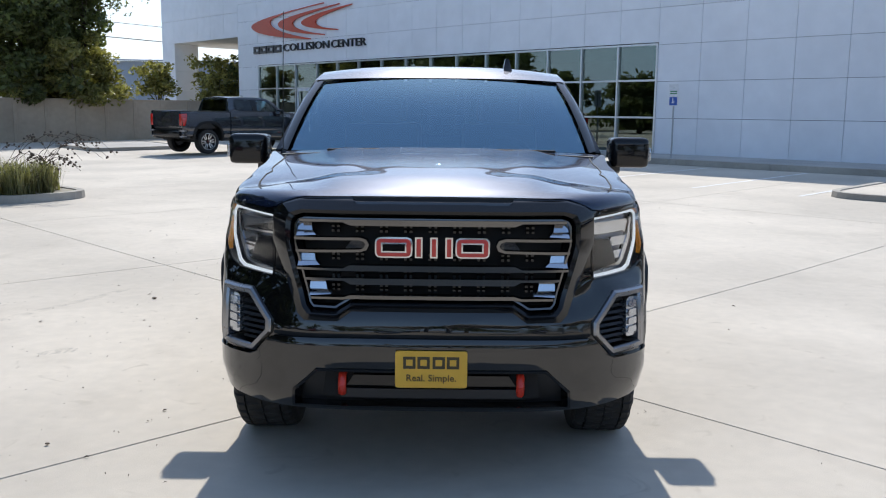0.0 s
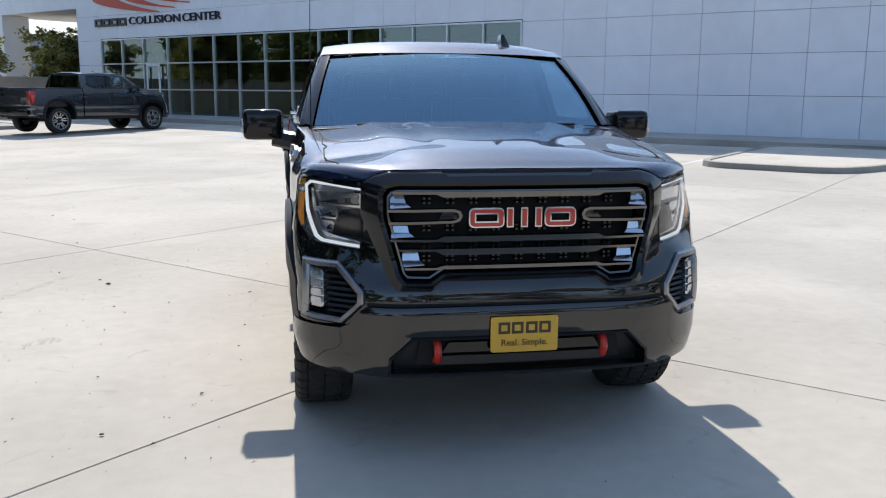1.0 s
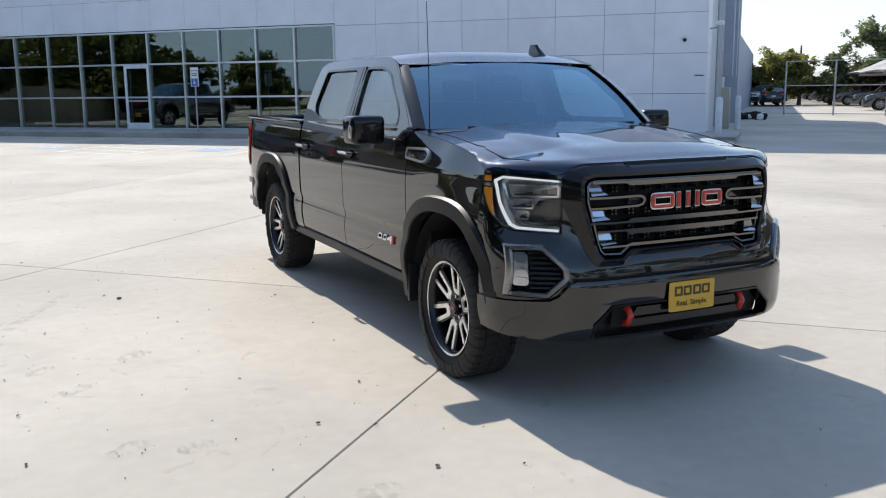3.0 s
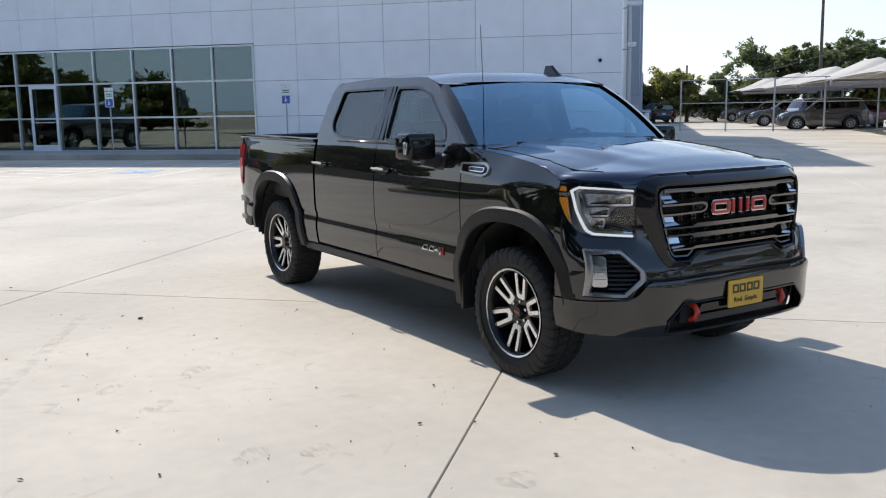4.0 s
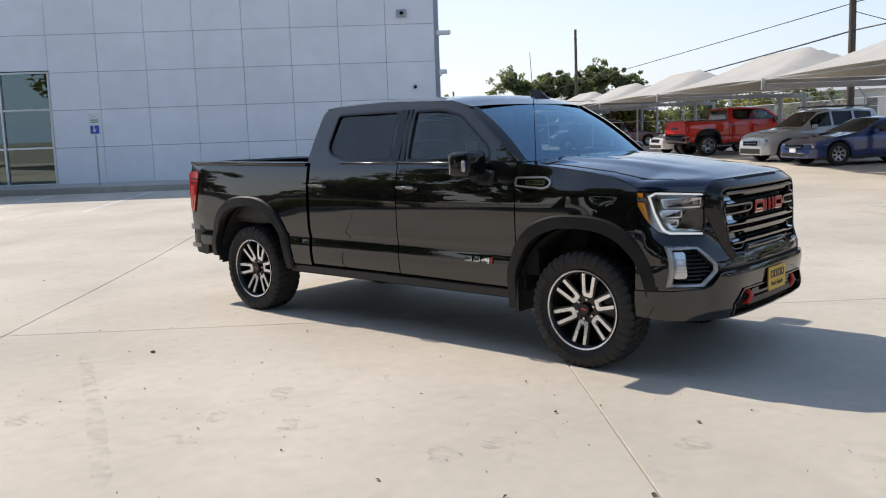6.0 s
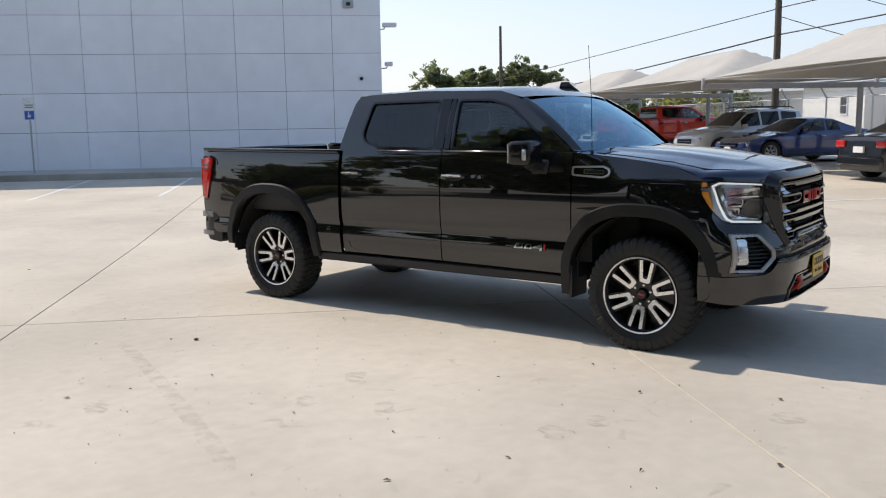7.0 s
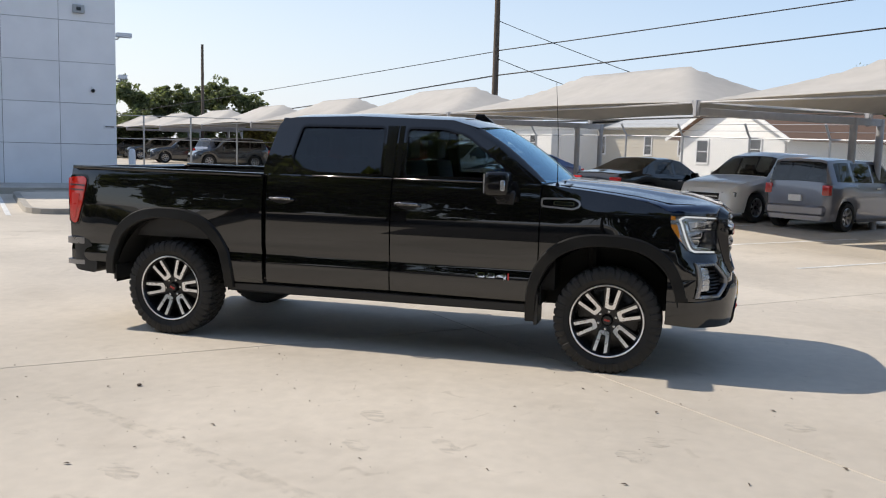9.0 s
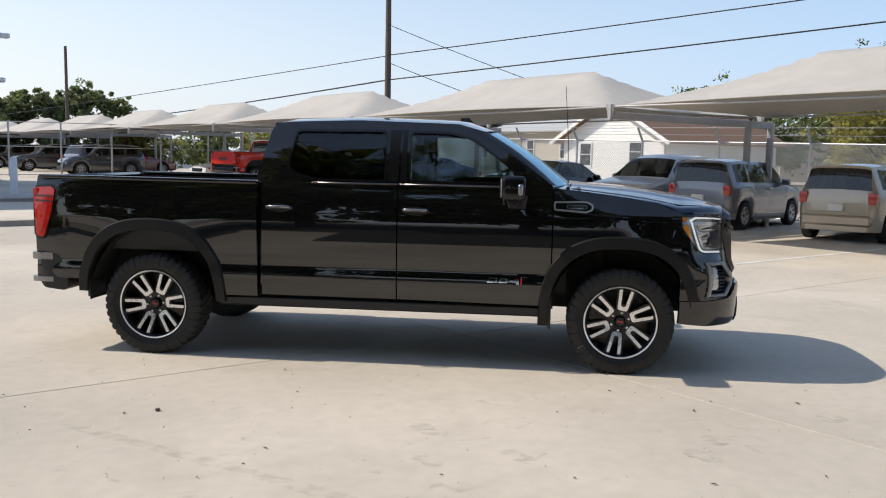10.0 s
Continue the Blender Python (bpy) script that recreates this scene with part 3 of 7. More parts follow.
# glazed doors
for k, (u0, u1) in enumerate(((-8.58, -7.46), (-20.1, -19.1))):
    dr = tagged(new("door_%d" % (k + 1)), "glazed aluminium shop door, closed", "door", kind="structure")
    for spec in ((u0, u0 + 0.10, FLOOR, 2.72), (u1 - 0.10, u1, FLOOR, 2.72), (u0 + 0.10, u1 - 0.10, 2.60, 2.72), (u0 + 0.10, u1 - 0.10, FLOOR, FLOOR + 0.22)):
        wall_box("door_frame", spec[0], spec[1], 0.031, 0.07, spec[2], spec[3], M["signwhite"], dr)
    wall_box("push_bar", u0 + 0.12, u1 - 0.12, 0.07, 0.10, 1.40, 1.44, M["alu"], dr)
# walk along the front, with a kerb edge
walkway = tagged(new("pavement"), "raised concrete walk along the building", "pavement", kind="structure")
for k in range(31):
    u0 = -34.0 + 1.52 * k
    wall_box("slab", u0 + 0.005, u0 + 1.515, 0.0, 2.65, 0.1, FLOOR, M["walk"], walkway)
for k in range(16):
    u0 = -34.0 + 3.04 * k
    wall_box("kerb_stone", u0, min(u0 + 3.036, 13.2), 2.655, 2.80, 0.05, FLOOR + 0.004, M["kerb"], walkway, 0.012)
wall_box("corner_apron", U_R, U_R + 1.0, -1.0, 2.65, 0.05, FLOOR - 0.005, M["walk"], walkway)


# ---------------------------------------------------------------- the pickup
# Local axes: the front axle is at y = 0, the nose points to -y, x runs across, z up.
FRONT_ARCH, REAR_ARCH = (0.02, 0.42), (3.76, 0.42)


def arch_z(y, centre, a, b, p=2.5):
    k = abs(y - centre[0]) / a
    return centre[1] + b * (1 - k ** p) ** (1 / p) if k < 1 else -1.0


def flank(z):
    """Half the width of the body at a height: shoulder, waist, ledge and tuck-under."""
    return lerp_table(((0.40, 0.935), (0.46, 0.955), (0.54, 0.978), (0.64, 0.990), (0.70, 0.989), (0.745, 0.980), (0.775, 0.979), (0.80, 0.989), (0.84, 0.995),
                       (0.92, 0.997), (1.00, 0.998), (1.06, 0.9985), (1.12, 0.998), (1.19, 0.993), (1.27, 0.984), (1.34, 0.973), (1.39, 0.962), (1.43, 0.948), (1.46, 0.93)), z)


def flank_x(y, z):
    x = flank(z)
    if y < 0.45:
        k = smooth01((0.45 - y) / 0.5)
        x = x * (1 - k) + k * (0.5 * x + 0.5 * 1.002)
    if y < 0.1:
        x -= (0.002 + 0.028 * smooth01((z - 0.95) / 0.25)) * smooth01((0.1 - y) / 0.5)
    if y < 0.55:
        x -= 0.42 * max(0.0, z - 1.22) * smooth01((0.55 - y) / 0.5)
    if y > 3.0:
        x += 0.006 * smooth01((y - 3.0) / 1.2) + 0.014 * math.exp(-((y - 3.76) / 0.48) ** 2) * (1 - smooth01((z - 0.85) / 0.40))
    if y > 4.45:
        x -= 0.03 * ((y - 4.45) / 0.3) ** 2
    return x


def flank_panel(name, y0, y1, bottom, top, side, parent, material, step=0.045, label=""):
    """A pressed side panel between two heights that may change along the car."""
    ny = max(3, int((y1 - y0) / step))
    ys = [y0 + (y1 - y0) * i / ny for i in range(ny + 1)]
    levels = [0.34 + 0.023 * i for i in range(50)]
    bm = bmesh.new()
    cols = []
    for y in ys:
        lo, hi = bottom(y), top(y)
        row = []
        for z in levels:
            zz = min(max(z, lo), hi)
            row.append((zz, bm.verts.new((side * flank_x(y, zz), y, zz)), bm.verts.new((side * (flank_x(y, zz) - 0.035), y, zz))))
        cols.append(row)
    used = set()
    for c0, c1 in zip(cols, cols[1:]):
        for j in range(len(levels) - 1):
            quad = [c0[j], c1[j], c1[j + 1], c0[j + 1]]
            if abs(quad[0][0] - quad[3][0]) < 1e-6 and abs(quad[1][0] - quad[2][0]) < 1e-6:
                continue
            bm.faces.new([q[1] for q in quad])
            bm.faces.new([q[2] for q in reversed(quad)])
    bmesh.ops.remove_doubles(bm, verts=bm.verts, dist=1e-5)
    bmesh.ops.dissolve_degenerate(bm, edges=bm.edges, dist=1e-6)
    rim = [e for e in bm.edges if len(e.link_faces) == 1]
    # close the edge between the outer and the inner sheet
    inner = {}
    for v in bm.verts:
        inner.setdefault((round(v.co.y, 4), round(v.co.z, 4)), []).append(v)
    for e in rim:
        a, b = e.verts
        pa, pb = inner[(round(a.co.y, 4), round(a.co.z, 4))], inner[(round(b.co.y, 4), round(b.co.z, 4))]
        if abs(a.co.x) < max(abs(v.co.x) for v in pa) - 0.01 or len(pa) < 2 or len(pb) < 2:
            continue
        ia, ib = min(pa, key=lambda v: abs(v.co.x)), min(pb, key=lambda v: abs(v.co.x))
        try:
            bm.faces.new((a, b, ib, ia))
        except ValueError:
            pass
    return part(name, bm, material, parent, label, angle=50)


# The nose in plan at nine heights: how far forward it stands at eight stations, from the middle out to the wheel arch.
NOSE_S = (0.0, 0.30, 0.55, 0.70, 0.80, 0.90, 1.0, 1.1)
NOSE_Z = (0.55, 0.62, 0.75, 0.87, 0.95, 1.10, 1.23, 1.30, 1.37)
NOSE_Y = np.array((
    (.925, .921, .903, .847, .785, .700, .580, .430), (.928, .924, .906, .850, .787, .700, .580, .430), (.925, .921, .903, .850, .792, .705, .590, .430),
    (.884, .879, .856, .806, .758, .672, .560, .430), (.880, .876, .852, .776, .698, .600, .520, .430), (.890, .885, .855, .768, .688, .580, .500, .430),
    (.865, .860, .830, .765, .680, .565, .470, .410), (.815, .810, .780, .715, .640, .530, .450, .400), (.720, .715, .685, .620, .560, .480, .420, .360)))


def glide(xs, ys, x):
    """A smooth line through the given points."""
    x = min(max(x, xs[0]), xs[-1])
    i = max(0, min(len(xs) - 2, int(np.searchsorted(xs, x)) - 1))

    def slope(j):
        if j == 0 or j == len(xs) - 1:
            k = min(max(j, 1), len(xs) - 1)
            return (ys[k] - ys[k - 1]) / (xs[k] - xs[k - 1]) if j else 0.0
        return (ys[j + 1] - ys[j - 1]) / (xs[j + 1] - xs[j - 1])
    h = xs[i + 1] - xs[i]
    t = (x - xs[i]) / h
    return ((2 * t ** 3 - 3 * t * t + 1) * ys[i] + (t ** 3 - 2 * t * t + t) * h * slope(i)
            + (3 * t * t - 2 * t ** 3) * ys[i + 1] + (t ** 3 - t * t) * h * slope(i + 1))


@functools.lru_cache(maxsize=None)
def nose_section(z):
    return tuple(-glide(NOSE_Z, NOSE_Y[:, j], z) for j in range(8))


@functools.lru_cache(maxsize=None)
def nose_point(k, z):
    edge = flank_x(-0.43, max(0.5, min(z, 1.36)))
    x = k if k <= 0.90 else glide((0.80, 0.90, 1.0, 1.1), (0.80, 0.90, edge - 0.018, edge), k)
    return x, glide(NOSE_S, nose_section(z), k)


def nose_at(s, z, out=0.0):
    """The nose at the distance s across it from the middle (either sign) and at a height, moved outwards in plan by out."""
    k = min(abs(s), 1.1)
    z = round(z, 4)
    (x0, y0), (x1, y1), (x, y) = nose_point(round(max(0.0, k - 0.02), 4), z), nose_point(round(min(1.1, k + 0.02), 4), z), nose_point(round(k, 4), z)
    tx, ty = x1 - x0, y1 - y0
    ln = math.hypot(tx, ty)
    return math.copysign(x + out * ty / ln, s), y - out * tx / ln


def nose(s, out=0.0, z=1.05):
    return nose_at(s, z, out)


def on_nose(out=0.0, rake=0.0, z0=0.0):
    """Maps (s, z) to the nose, moved outwards by out; rake leans the piece back above the height z0."""
    def f(s, z, depth):
        x, y = nose_at(s, z, out - depth - rake * (z - z0))
        return (x, y, z)
    return f


def dense(loop, n):
    """The closed loop with each side cut into n."""
    return [tuple(a + (b - a) * k / n for a, b in zip(p, q)) for p, q in zip(loop, loop[1:] + loop[:1]) for k in range(n)]


def both_halves(half):
    """A loop about the middle, from the points of its negative half, top to bottom."""
    return half + [(-u, v) for u, v in reversed(half)]


def moulding(loops, n=6, at=None):
    """A shaped band: closed loops of (s, z) with an outward offset each, joined one to the next."""
    bm = bmesh.new()
    rows = []
    for loop, out in loops:
        f = (at or on_nose)(out)
        rows.append([bm.verts.new(f(u, v, 0.0)) for u, v in dense(loop, n)])
    for r0, r1 in zip(rows, rows[1:]):
        for i in range(len(r0)):
            j = (i + 1) % len(r0)
            bm.faces.new((r0[i], r0[j], r1[j], r1[i]))
    return bm


def build_wheel(parent_name, rad=0.412, width=0.29, rim=0.284, spokes=True):
    """An all-terrain wheel round the x axis, with its outer face towards -x."""
    w = new("wheel")
    bm = bmesh.new()
    h = width / 2
    # carcass and tread in one skin: staggered blocks between grooves, with lugs down the shoulder
    n, per = 42, 12
    cols = [(rim - 0.015, -0.72, 0), (rim + 0.004, -0.80, 0), (rim + 0.02, -0.90, 0), (rim + 0.06, -1.0, 0), (rad - 0.088, -1.0, 0), (rad - 0.084, -1.0, 5), (rad - 0.040, -0.985, 5), (rad - 0.016, -0.93, 1), (rad - 0.004, -0.84, 1), (rad, -0.62, 1),
            (rad - 0.014, -0.605, 0), (rad - 0.014, -0.565, 0), (rad, -0.55, 2), (rad, -0.30, 2), (rad, -0.05, 3), (rad - 0.012, -0.04, 0), (rad - 0.012, 0.0, 0), (rad, 0.01, 3), (rad, 0.28, 4), (rad, 0.55, 4),
            (rad - 0.014, 0.565, 0), (rad - 0.014, 0.605, 0), (rad, 0.62, 1), (rad - 0.004, 0.84, 1), (rad - 0.016, 0.93, 1), (rad - 0.055, 0.99, 0), (rim + 0.06, 1.0, 0), (rim + 0.02, 0.90, 0), (rim - 0.015, 0.72, 0)]
    shift = {1: 0.0, 2: 0.38, 3: 0.55, 4: 0.85, 5: 0.0}
    rings = []
    for r, x, row in cols:
        ring = []
        for i in range(n * per):
            f = i / per
            q = (f + shift.get(row, 0.0) + 0.10 * math.sin(math.floor(f) * 2.4) * (row in (2, 3, 4)) + (0.35 * x if row in (2, 3, 4) else 0.0)) % 1.0
            rr, xx = r, x
            if row in (1, 2, 3, 4) and q < 0.30:
                rr -= 0.011
            if row == 5:
                xx *= 1.0 + (0.035 if (math.floor(f) % 2 == 0 and q >= 0.30) else 0.012 if q >= 0.30 else 0.0)
            a = 2 * math.pi * f / n
            ring.append(bm.verts.new((xx * h, rr * math.cos(a), rr * math.sin(a))))
        rings.append(ring)
    for u, v in zip(rings, rings[1:]):
        for j in range(n * per):
            bm.faces.new((u[j], u[(j + 1) % (n * per)], v[(j + 1) % (n * per)], v[j]))
    part("tyre", bm, M["tyre"], w, angle=30)
    bm = bmesh.new()
    lathe(bm, [(rim - 0.004, -h * 0.80), (rim - 0.018, -h * 0.86), (rim - 0.026, -h * 0.80), (rim - 0.035, -h * 0.55), (rim - 0.055, h * 0.2), (rim - 0.04, h * 0.7)], 56)
    part("rim", bm, M["rimblack"] if spokes else M["silverrim"], w)
    if spokes:
        bm = bmesh.new()
        lathe(bm, [(rim - 0.002, -h * 0.865), (rim - 0.009, -h * 0.875), (rim - 0.014, -h * 0.85)], 56)
        part("rim_lip", bm, M["machined"], w)
    bm = bmesh.new()
    lathe(bm, [(0.001, -h * 0.30), (0.10, -h * 0.32), (0.17, -h * 0.10), (rim - 0.05, -h * 0.05), (rim - 0.05, h * 0.05)], 40)
    lathe(bm, [(0.165, h * 0.05), (0.165, h * 0.12), (0.05, h * 0.12)], 32)
    part("wheel_disc", bm, M["rimblack"], w)

    def face(out):
        def f(u, v, depth):
            r = math.hypot(u, v)
            return (-h * 0.62 + 0.030 * (1 - smooth01((r - 0.05) / 0.2)) + depth - out, u, v)
        return f
    if spokes:
        for k in range(6):
            a = math.pi / 2 + 2 * math.pi * k / 6
            # one forked spoke: a black arm with a bright U on it
            def rot(loop, a=a):
                c, s = math.cos(a), math.sin(a)
                return [(c * p - s * q, s * p + c * q) for p, q in loop]
            ro, ri = rim - 0.022, 0.090
            arm = [(0.045, -0.040), (0.10, -0.050), (ro, -0.074), (ro + 0.006, 0.0), (ro, 0.074), (0.10, 0.050), (0.045, 0.040)]
            slot = rounded([(ri + 0.045, -0.016), (ro - 0.012, -0.026), (ro - 0.012, 0.026), (ri + 0.045, 0.016)], 0.016)
            part("spoke", plate(rot(arm), [rot(slot)], face(0.0), 0.05), M["rimblack"], w)
            outer = rounded([(ri - 0.004, -0.038), (ro - 0.002, -0.056), (ro + 0.002, -0.033), (ri + 0.026, -0.017), (ri + 0.026, 0.017), (ro + 0.002, 0.033), (ro - 0.002, 0.056), (ri - 0.004, 0.038)], 0.020, 4)
            part("spoke_face", plate(rot(outer), [], face(0.006), 0.012), M["machined"], w)
    else:
        for k in range(7):
            a = 2 * math.pi * k / 7
            c, s = math.cos(a), math.sin(a)
            arm = [(0.03, -0.030), (rim - 0.02, -0.022), (rim - 0.02, 0.022), (0.03, 0.030)]
            part("spoke", plate([(c * p - s * q, s * p + c * q) for p, q in arm], [], face(0.01), 0.03), M["silverrim"], w)
    bm = bmesh.new()
    lathe(bm, [(0.001, -h * 0.60), (0.034, -h * 0.60), (0.040, -h * 0.50), (0.044, -h * 0.30)], 24)
    part("hub_cap", bm, M["rimblack"], w)
    if spokes:
        boxes("cap_mark", [(-h * 0.625, -h * 0.60, -0.022, 0.022, -0.007, 0.007)], M["badgered"], w)
        for k in range(6):
            a = 2 * math.pi * (k + 0.5) / 6
            bm = bmesh.new()
            lathe(bm, [(0.001, -h * 0.53), (0.010, -h * 0.52), (0.011, -h * 0.25)], 6)
            bmesh.ops.translate(bm, verts=bm.verts, vec=(0, 0.070 * math.cos(a), 0.070 * math.sin(a)))
            part("lug_nut", bm, M["chrome"], w)
    return w


def wheel_at(proto, vehicle, x, y, z, turn=0.0, side=1):
    m = pose(x, y, z, turn, 0, 0 if side > 0 else 180)
    c = copy_thing(proto, m)
    c.parent = vehicle
    c.matrix_basis = m
    return c


def mirror_loop(loop):
    return [(-u, v) for u, v in loop][::-1]


def cab_x(z):
    """Half the width of the cab above the belt line."""
    return 0.948 - 0.150 * (z - 1.40) / 0.5 - 0.035 * max(0.0, (z - 1.40) / 0.5) ** 3


NOSE_TOP = ((0.0, 1.298), (0.30, 1.297), (0.57, 1.292), (0.64, 1.270), (0.69, 1.243), (0.73, 1.238), (0.90, 1.248), (1.0, 1.250), (1.1, 1.252))


def build_pickup(label, body, wheel, m, detail=True):
    t = thing("pickup_truck", label, "pickup truck", m)
    hood_edge = lambda y: glide((-0.43, -0.36, -0.25, -0.1, 0.1, 0.3, 0.6), (1.252, 1.280, 1.316, 1.348, 1.375, 1.398, 1.43), y)
    for side in (-1, 1):
        # pressed panels
        flank_panel("front_fender", -0.43, 0.535, lambda y: max(0.50 if y > 0.3 else 0.62, arch_z(y, FRONT_ARCH, 0.535, 0.56)), hood_edge, side, t, body, 0.03)
        flank_panel("front_door", 0.545, 1.740, lambda y: 0.505 + 0.01 * y, lambda y: 1.425, side, t, body, 0.06)
        flank_panel("rear_door", 1.750, 2.835, lambda y: 0.522, lambda y: 1.43, side, t, body, 0.06)
        flank_panel("bed_side", 2.875, 4.755, lambda y: max(0.505 if y < 3.76 else 0.60, arch_z(y, REAR_ARCH, 0.545, 0.60)), lambda y: 1.405 + 0.02 * (y - 2.9) / 1.8, side, t, body, 0.03)
        # wheel arch flares
        for c, a, b, y_lo, y_hi, lo in ((FRONT_ARCH, 0.530, 0.555, -0.60, 0.60, (0.62, 0.36)), (REAR_ARCH, 0.540, 0.597, -0.60, 0.60, (0.45, 0.50))):
            bm = bmesh.new()
            n, prev = 40, None
            for i in range(n + 1):
                ang = math.pi * (i / n)
                ca, sa = math.cos(ang), math.sin(ang)
                p = 2.5
                q = lambda A, B: (c[0] - A * math.copysign(abs(ca) ** (2 / p), ca), c[1] + B * abs(sa) ** (2 / p))
                inner, outer = q(a, b), q(a + 0.085, b + 0.095)
                if i in (0, n):
                    k = lo[0] if i == 0 else lo[1]
                    inner, outer = (inner[0], k), (outer[0], k)
                ring = []
                for (yy, zz), o in ((inner, -0.05), (inner, 0.024), (tuple(0.92 * A + 0.08 * B for A, B in zip(inner, outer)), 0.032), (tuple(0.12 * A + 0.88 * B for A, B in zip(inner, outer)), 0.026), (outer, 0.003)):
                    fx = flank_x(max(yy, -0.42), max(zz, 0.45)) if yy > -0.42 else flank_x(-0.42, max(zz, 0.45)) - 0.25 * (-0.42 - yy)
                    ring.append(bm.verts.new((side * (fx + o), yy, zz)))
                if prev:
                    for j in range(4):
                        bm.faces.new((prev[j], prev[j + 1], ring[j + 1], ring[j]))
                prev = ring
            part("wheel_arch_flare", bm, M["flare"], t, angle=24)
            # dark liner behind the opening
            bm = bmesh.new()
            prev = None
            for i in range(25):
                ang = math.pi * i / 24
                yy, zz = c[0] - (a + 0.01) * math.cos(ang), max(0.36, c[1] + (b + 0.01) * math.sin(ang))
                ring = [bm.verts.new((side * 0.95, yy, zz)), bm.verts.new((side * 0.60, yy, zz))]
                if prev:
                    bm.faces.new((prev[0], prev[1], ring[1], ring[0]))
                prev = ring
            part("arch_liner", bm, M["chassis"], t)
        # rocker step below the doors
        boxes("rocker_panel", [(side * 0.80, side * 0.955, 0.60, 3.20, 0.42, 0.50)] if side > 0 else [(-0.955, -0.80, 0.60, 3.20, 0.42, 0.50)], M["trim"], t, bevel=0.015)
        # mud flaps
        for yy, zz in ((0.545, 0.335), (4.295, 0.45)):
            x0, x1 = sorted((side * 0.74, side * 0.985))
            boxes("mud_flap", [(x0, x1, yy - 0.012, yy + 0.012, zz, 0.58)], M["trim"], t)
        # upper cab with its window openings
        out = rounded([(0.52, 1.42), (1.10, 1.845), (1.30, 1.905), (2.10, 1.925), (2.70, 1.905), (2.80, 1.87), (2.90, 1.42)], 0.05, 3)
        fw = rounded([(0.80, 1.445), (1.665, 1.44), (1.675, 1.842), (1.36, 1.838), (1.17, 1.79), (0.83, 1.545)], 0.045, 4)
        rw = rounded([(1.845, 1.44), (2.42, 1.445), (2.60, 1.49), (2.655, 1.56), (2.60, 1.842), (1.855, 1.846)], 0.045, 4)

        def cabmap(o=0.0, side=side):
            return lambda u, v, d: (side * (cab_x(v) + o - d), u, v)
        part("cab_side", plate(out, [fw, rw], cabmap(), 0.045, [0.3 * k for k in range(2, 10)], [1.5, 1.6, 1.7, 1.8, 1.86]), body, t)
        for nm, loop in (("front_side_window", fw), ("rear_side_window", rw)):
            g = part(nm, plate(offset_loop(loop, -0.012), [], cabmap(-0.014), 0.006), M["front_glass"] if nm[0] == "f" else M["car_glass"], t, "dark tinted glass")
            part("window_seal", plate(offset_loop(loop, -0.004), [offset_loop(loop, 0.014)], cabmap(0.003), 0.02), M["gloss"], t)
        part("door_pillar_trim", plate([(1.685, 1.445), (1.735, 1.445), (1.735, 1.85), (1.695, 1.85)], [], cabmap(0.010), 0.012), M["gloss"], t)
        part("door_pillar_trim", plate([(1.748, 1.445), (1.83, 1.445), (1.84, 1.85), (1.748, 1.85)], [], cabmap(0.010), 0.012), M["gloss"], t)
        # satin black strip under the glass, its bright sky sheen put in as dark chrome
        bm = bmesh.new()
        for y0, y1 in ((0.80, 1.735), (1.75, 2.44)):
            x0, x1 = sorted((side * 0.93, side * 0.966))
            add_box(bm, x0, x1, y0, y1, 1.418, 1.432, 0.004)
        part("belt_moulding", bm, M["darkchrome"], t)
        # handles
        for yh in (1.60, 2.69):
            bm = bmesh.new()
            add_tube(bm, [(side * 0.998, yh - 0.10, 1.222), (side * 1.030, yh - 0.075, 1.226), (side * 1.034, yh, 1.228), (side * 1.030, yh + 0.075, 1.226), (side * 0.998, yh + 0.10, 1.222)], 0.014, 8)
            h = part("door_handle", bm, M["black"], t)
            x0, x1 = sorted((side * 1.034, side * 1.047))
            boxes("handle_strip", [(x0, x1, yh - 0.095, yh + 0.095, 1.224, 1.242)], M["chrome"], h, bevel=0.003)
            bm = bmesh.new()
            lathe(bm, [(0.001, 0.0), (0.045, 0.0), (0.055, 0.002)], 20)
            bmesh.ops.scale(bm, verts=bm.verts, vec=(side, 1.7, 0.62))
            bmesh.ops.translate(bm, verts=bm.verts, vec=(side * 1.0005, yh, 1.222))
            part("handle_cup", bm, M["chassis"], t)
        # vent badge on the fender and the model badge on the door, as plain shapes
        vb = [(0.535, 1.325), (0.535, 1.255), (0.29, 1.240), (0.235, 1.262), (0.235, 1.305), (0.29, 1.330)]

        def flankmap(o, side=side):
            return lambda u, v, d: (side * (flank_x(u, v) + o - d), u, v)
        part("fender_vent", plate(rounded(vb, 0.02, 3), [rounded(offset_loop(vb, 0.013), 0.012, 3)], flankmap(0.014), 0.02), M["silverrim"], t)
        part("vent_inlay", plate(offset_loop(vb, 0.012), [], flankmap(0.006), 0.01), M["gloss"], t)
        part("vent_badge", plate(rounded([(0.44, 1.303), (0.44, 1.272), (0.28, 1.268), (0.28, 1.300)], 0.012, 3), [rounded([(0.43, 1.297), (0.43, 1.279), (0.29, 1.275), (0.29, 1.294)], 0.008, 2)], flankmap(0.015), 0.01), M["chrome"], t)
        part("vent_badge_mark", plate([(0.42, 1.294), (0.42, 1.282), (0.30, 1.278), (0.30, 1.291)], [], flankmap(0.013), 0.006), M["darkchrome"], t)
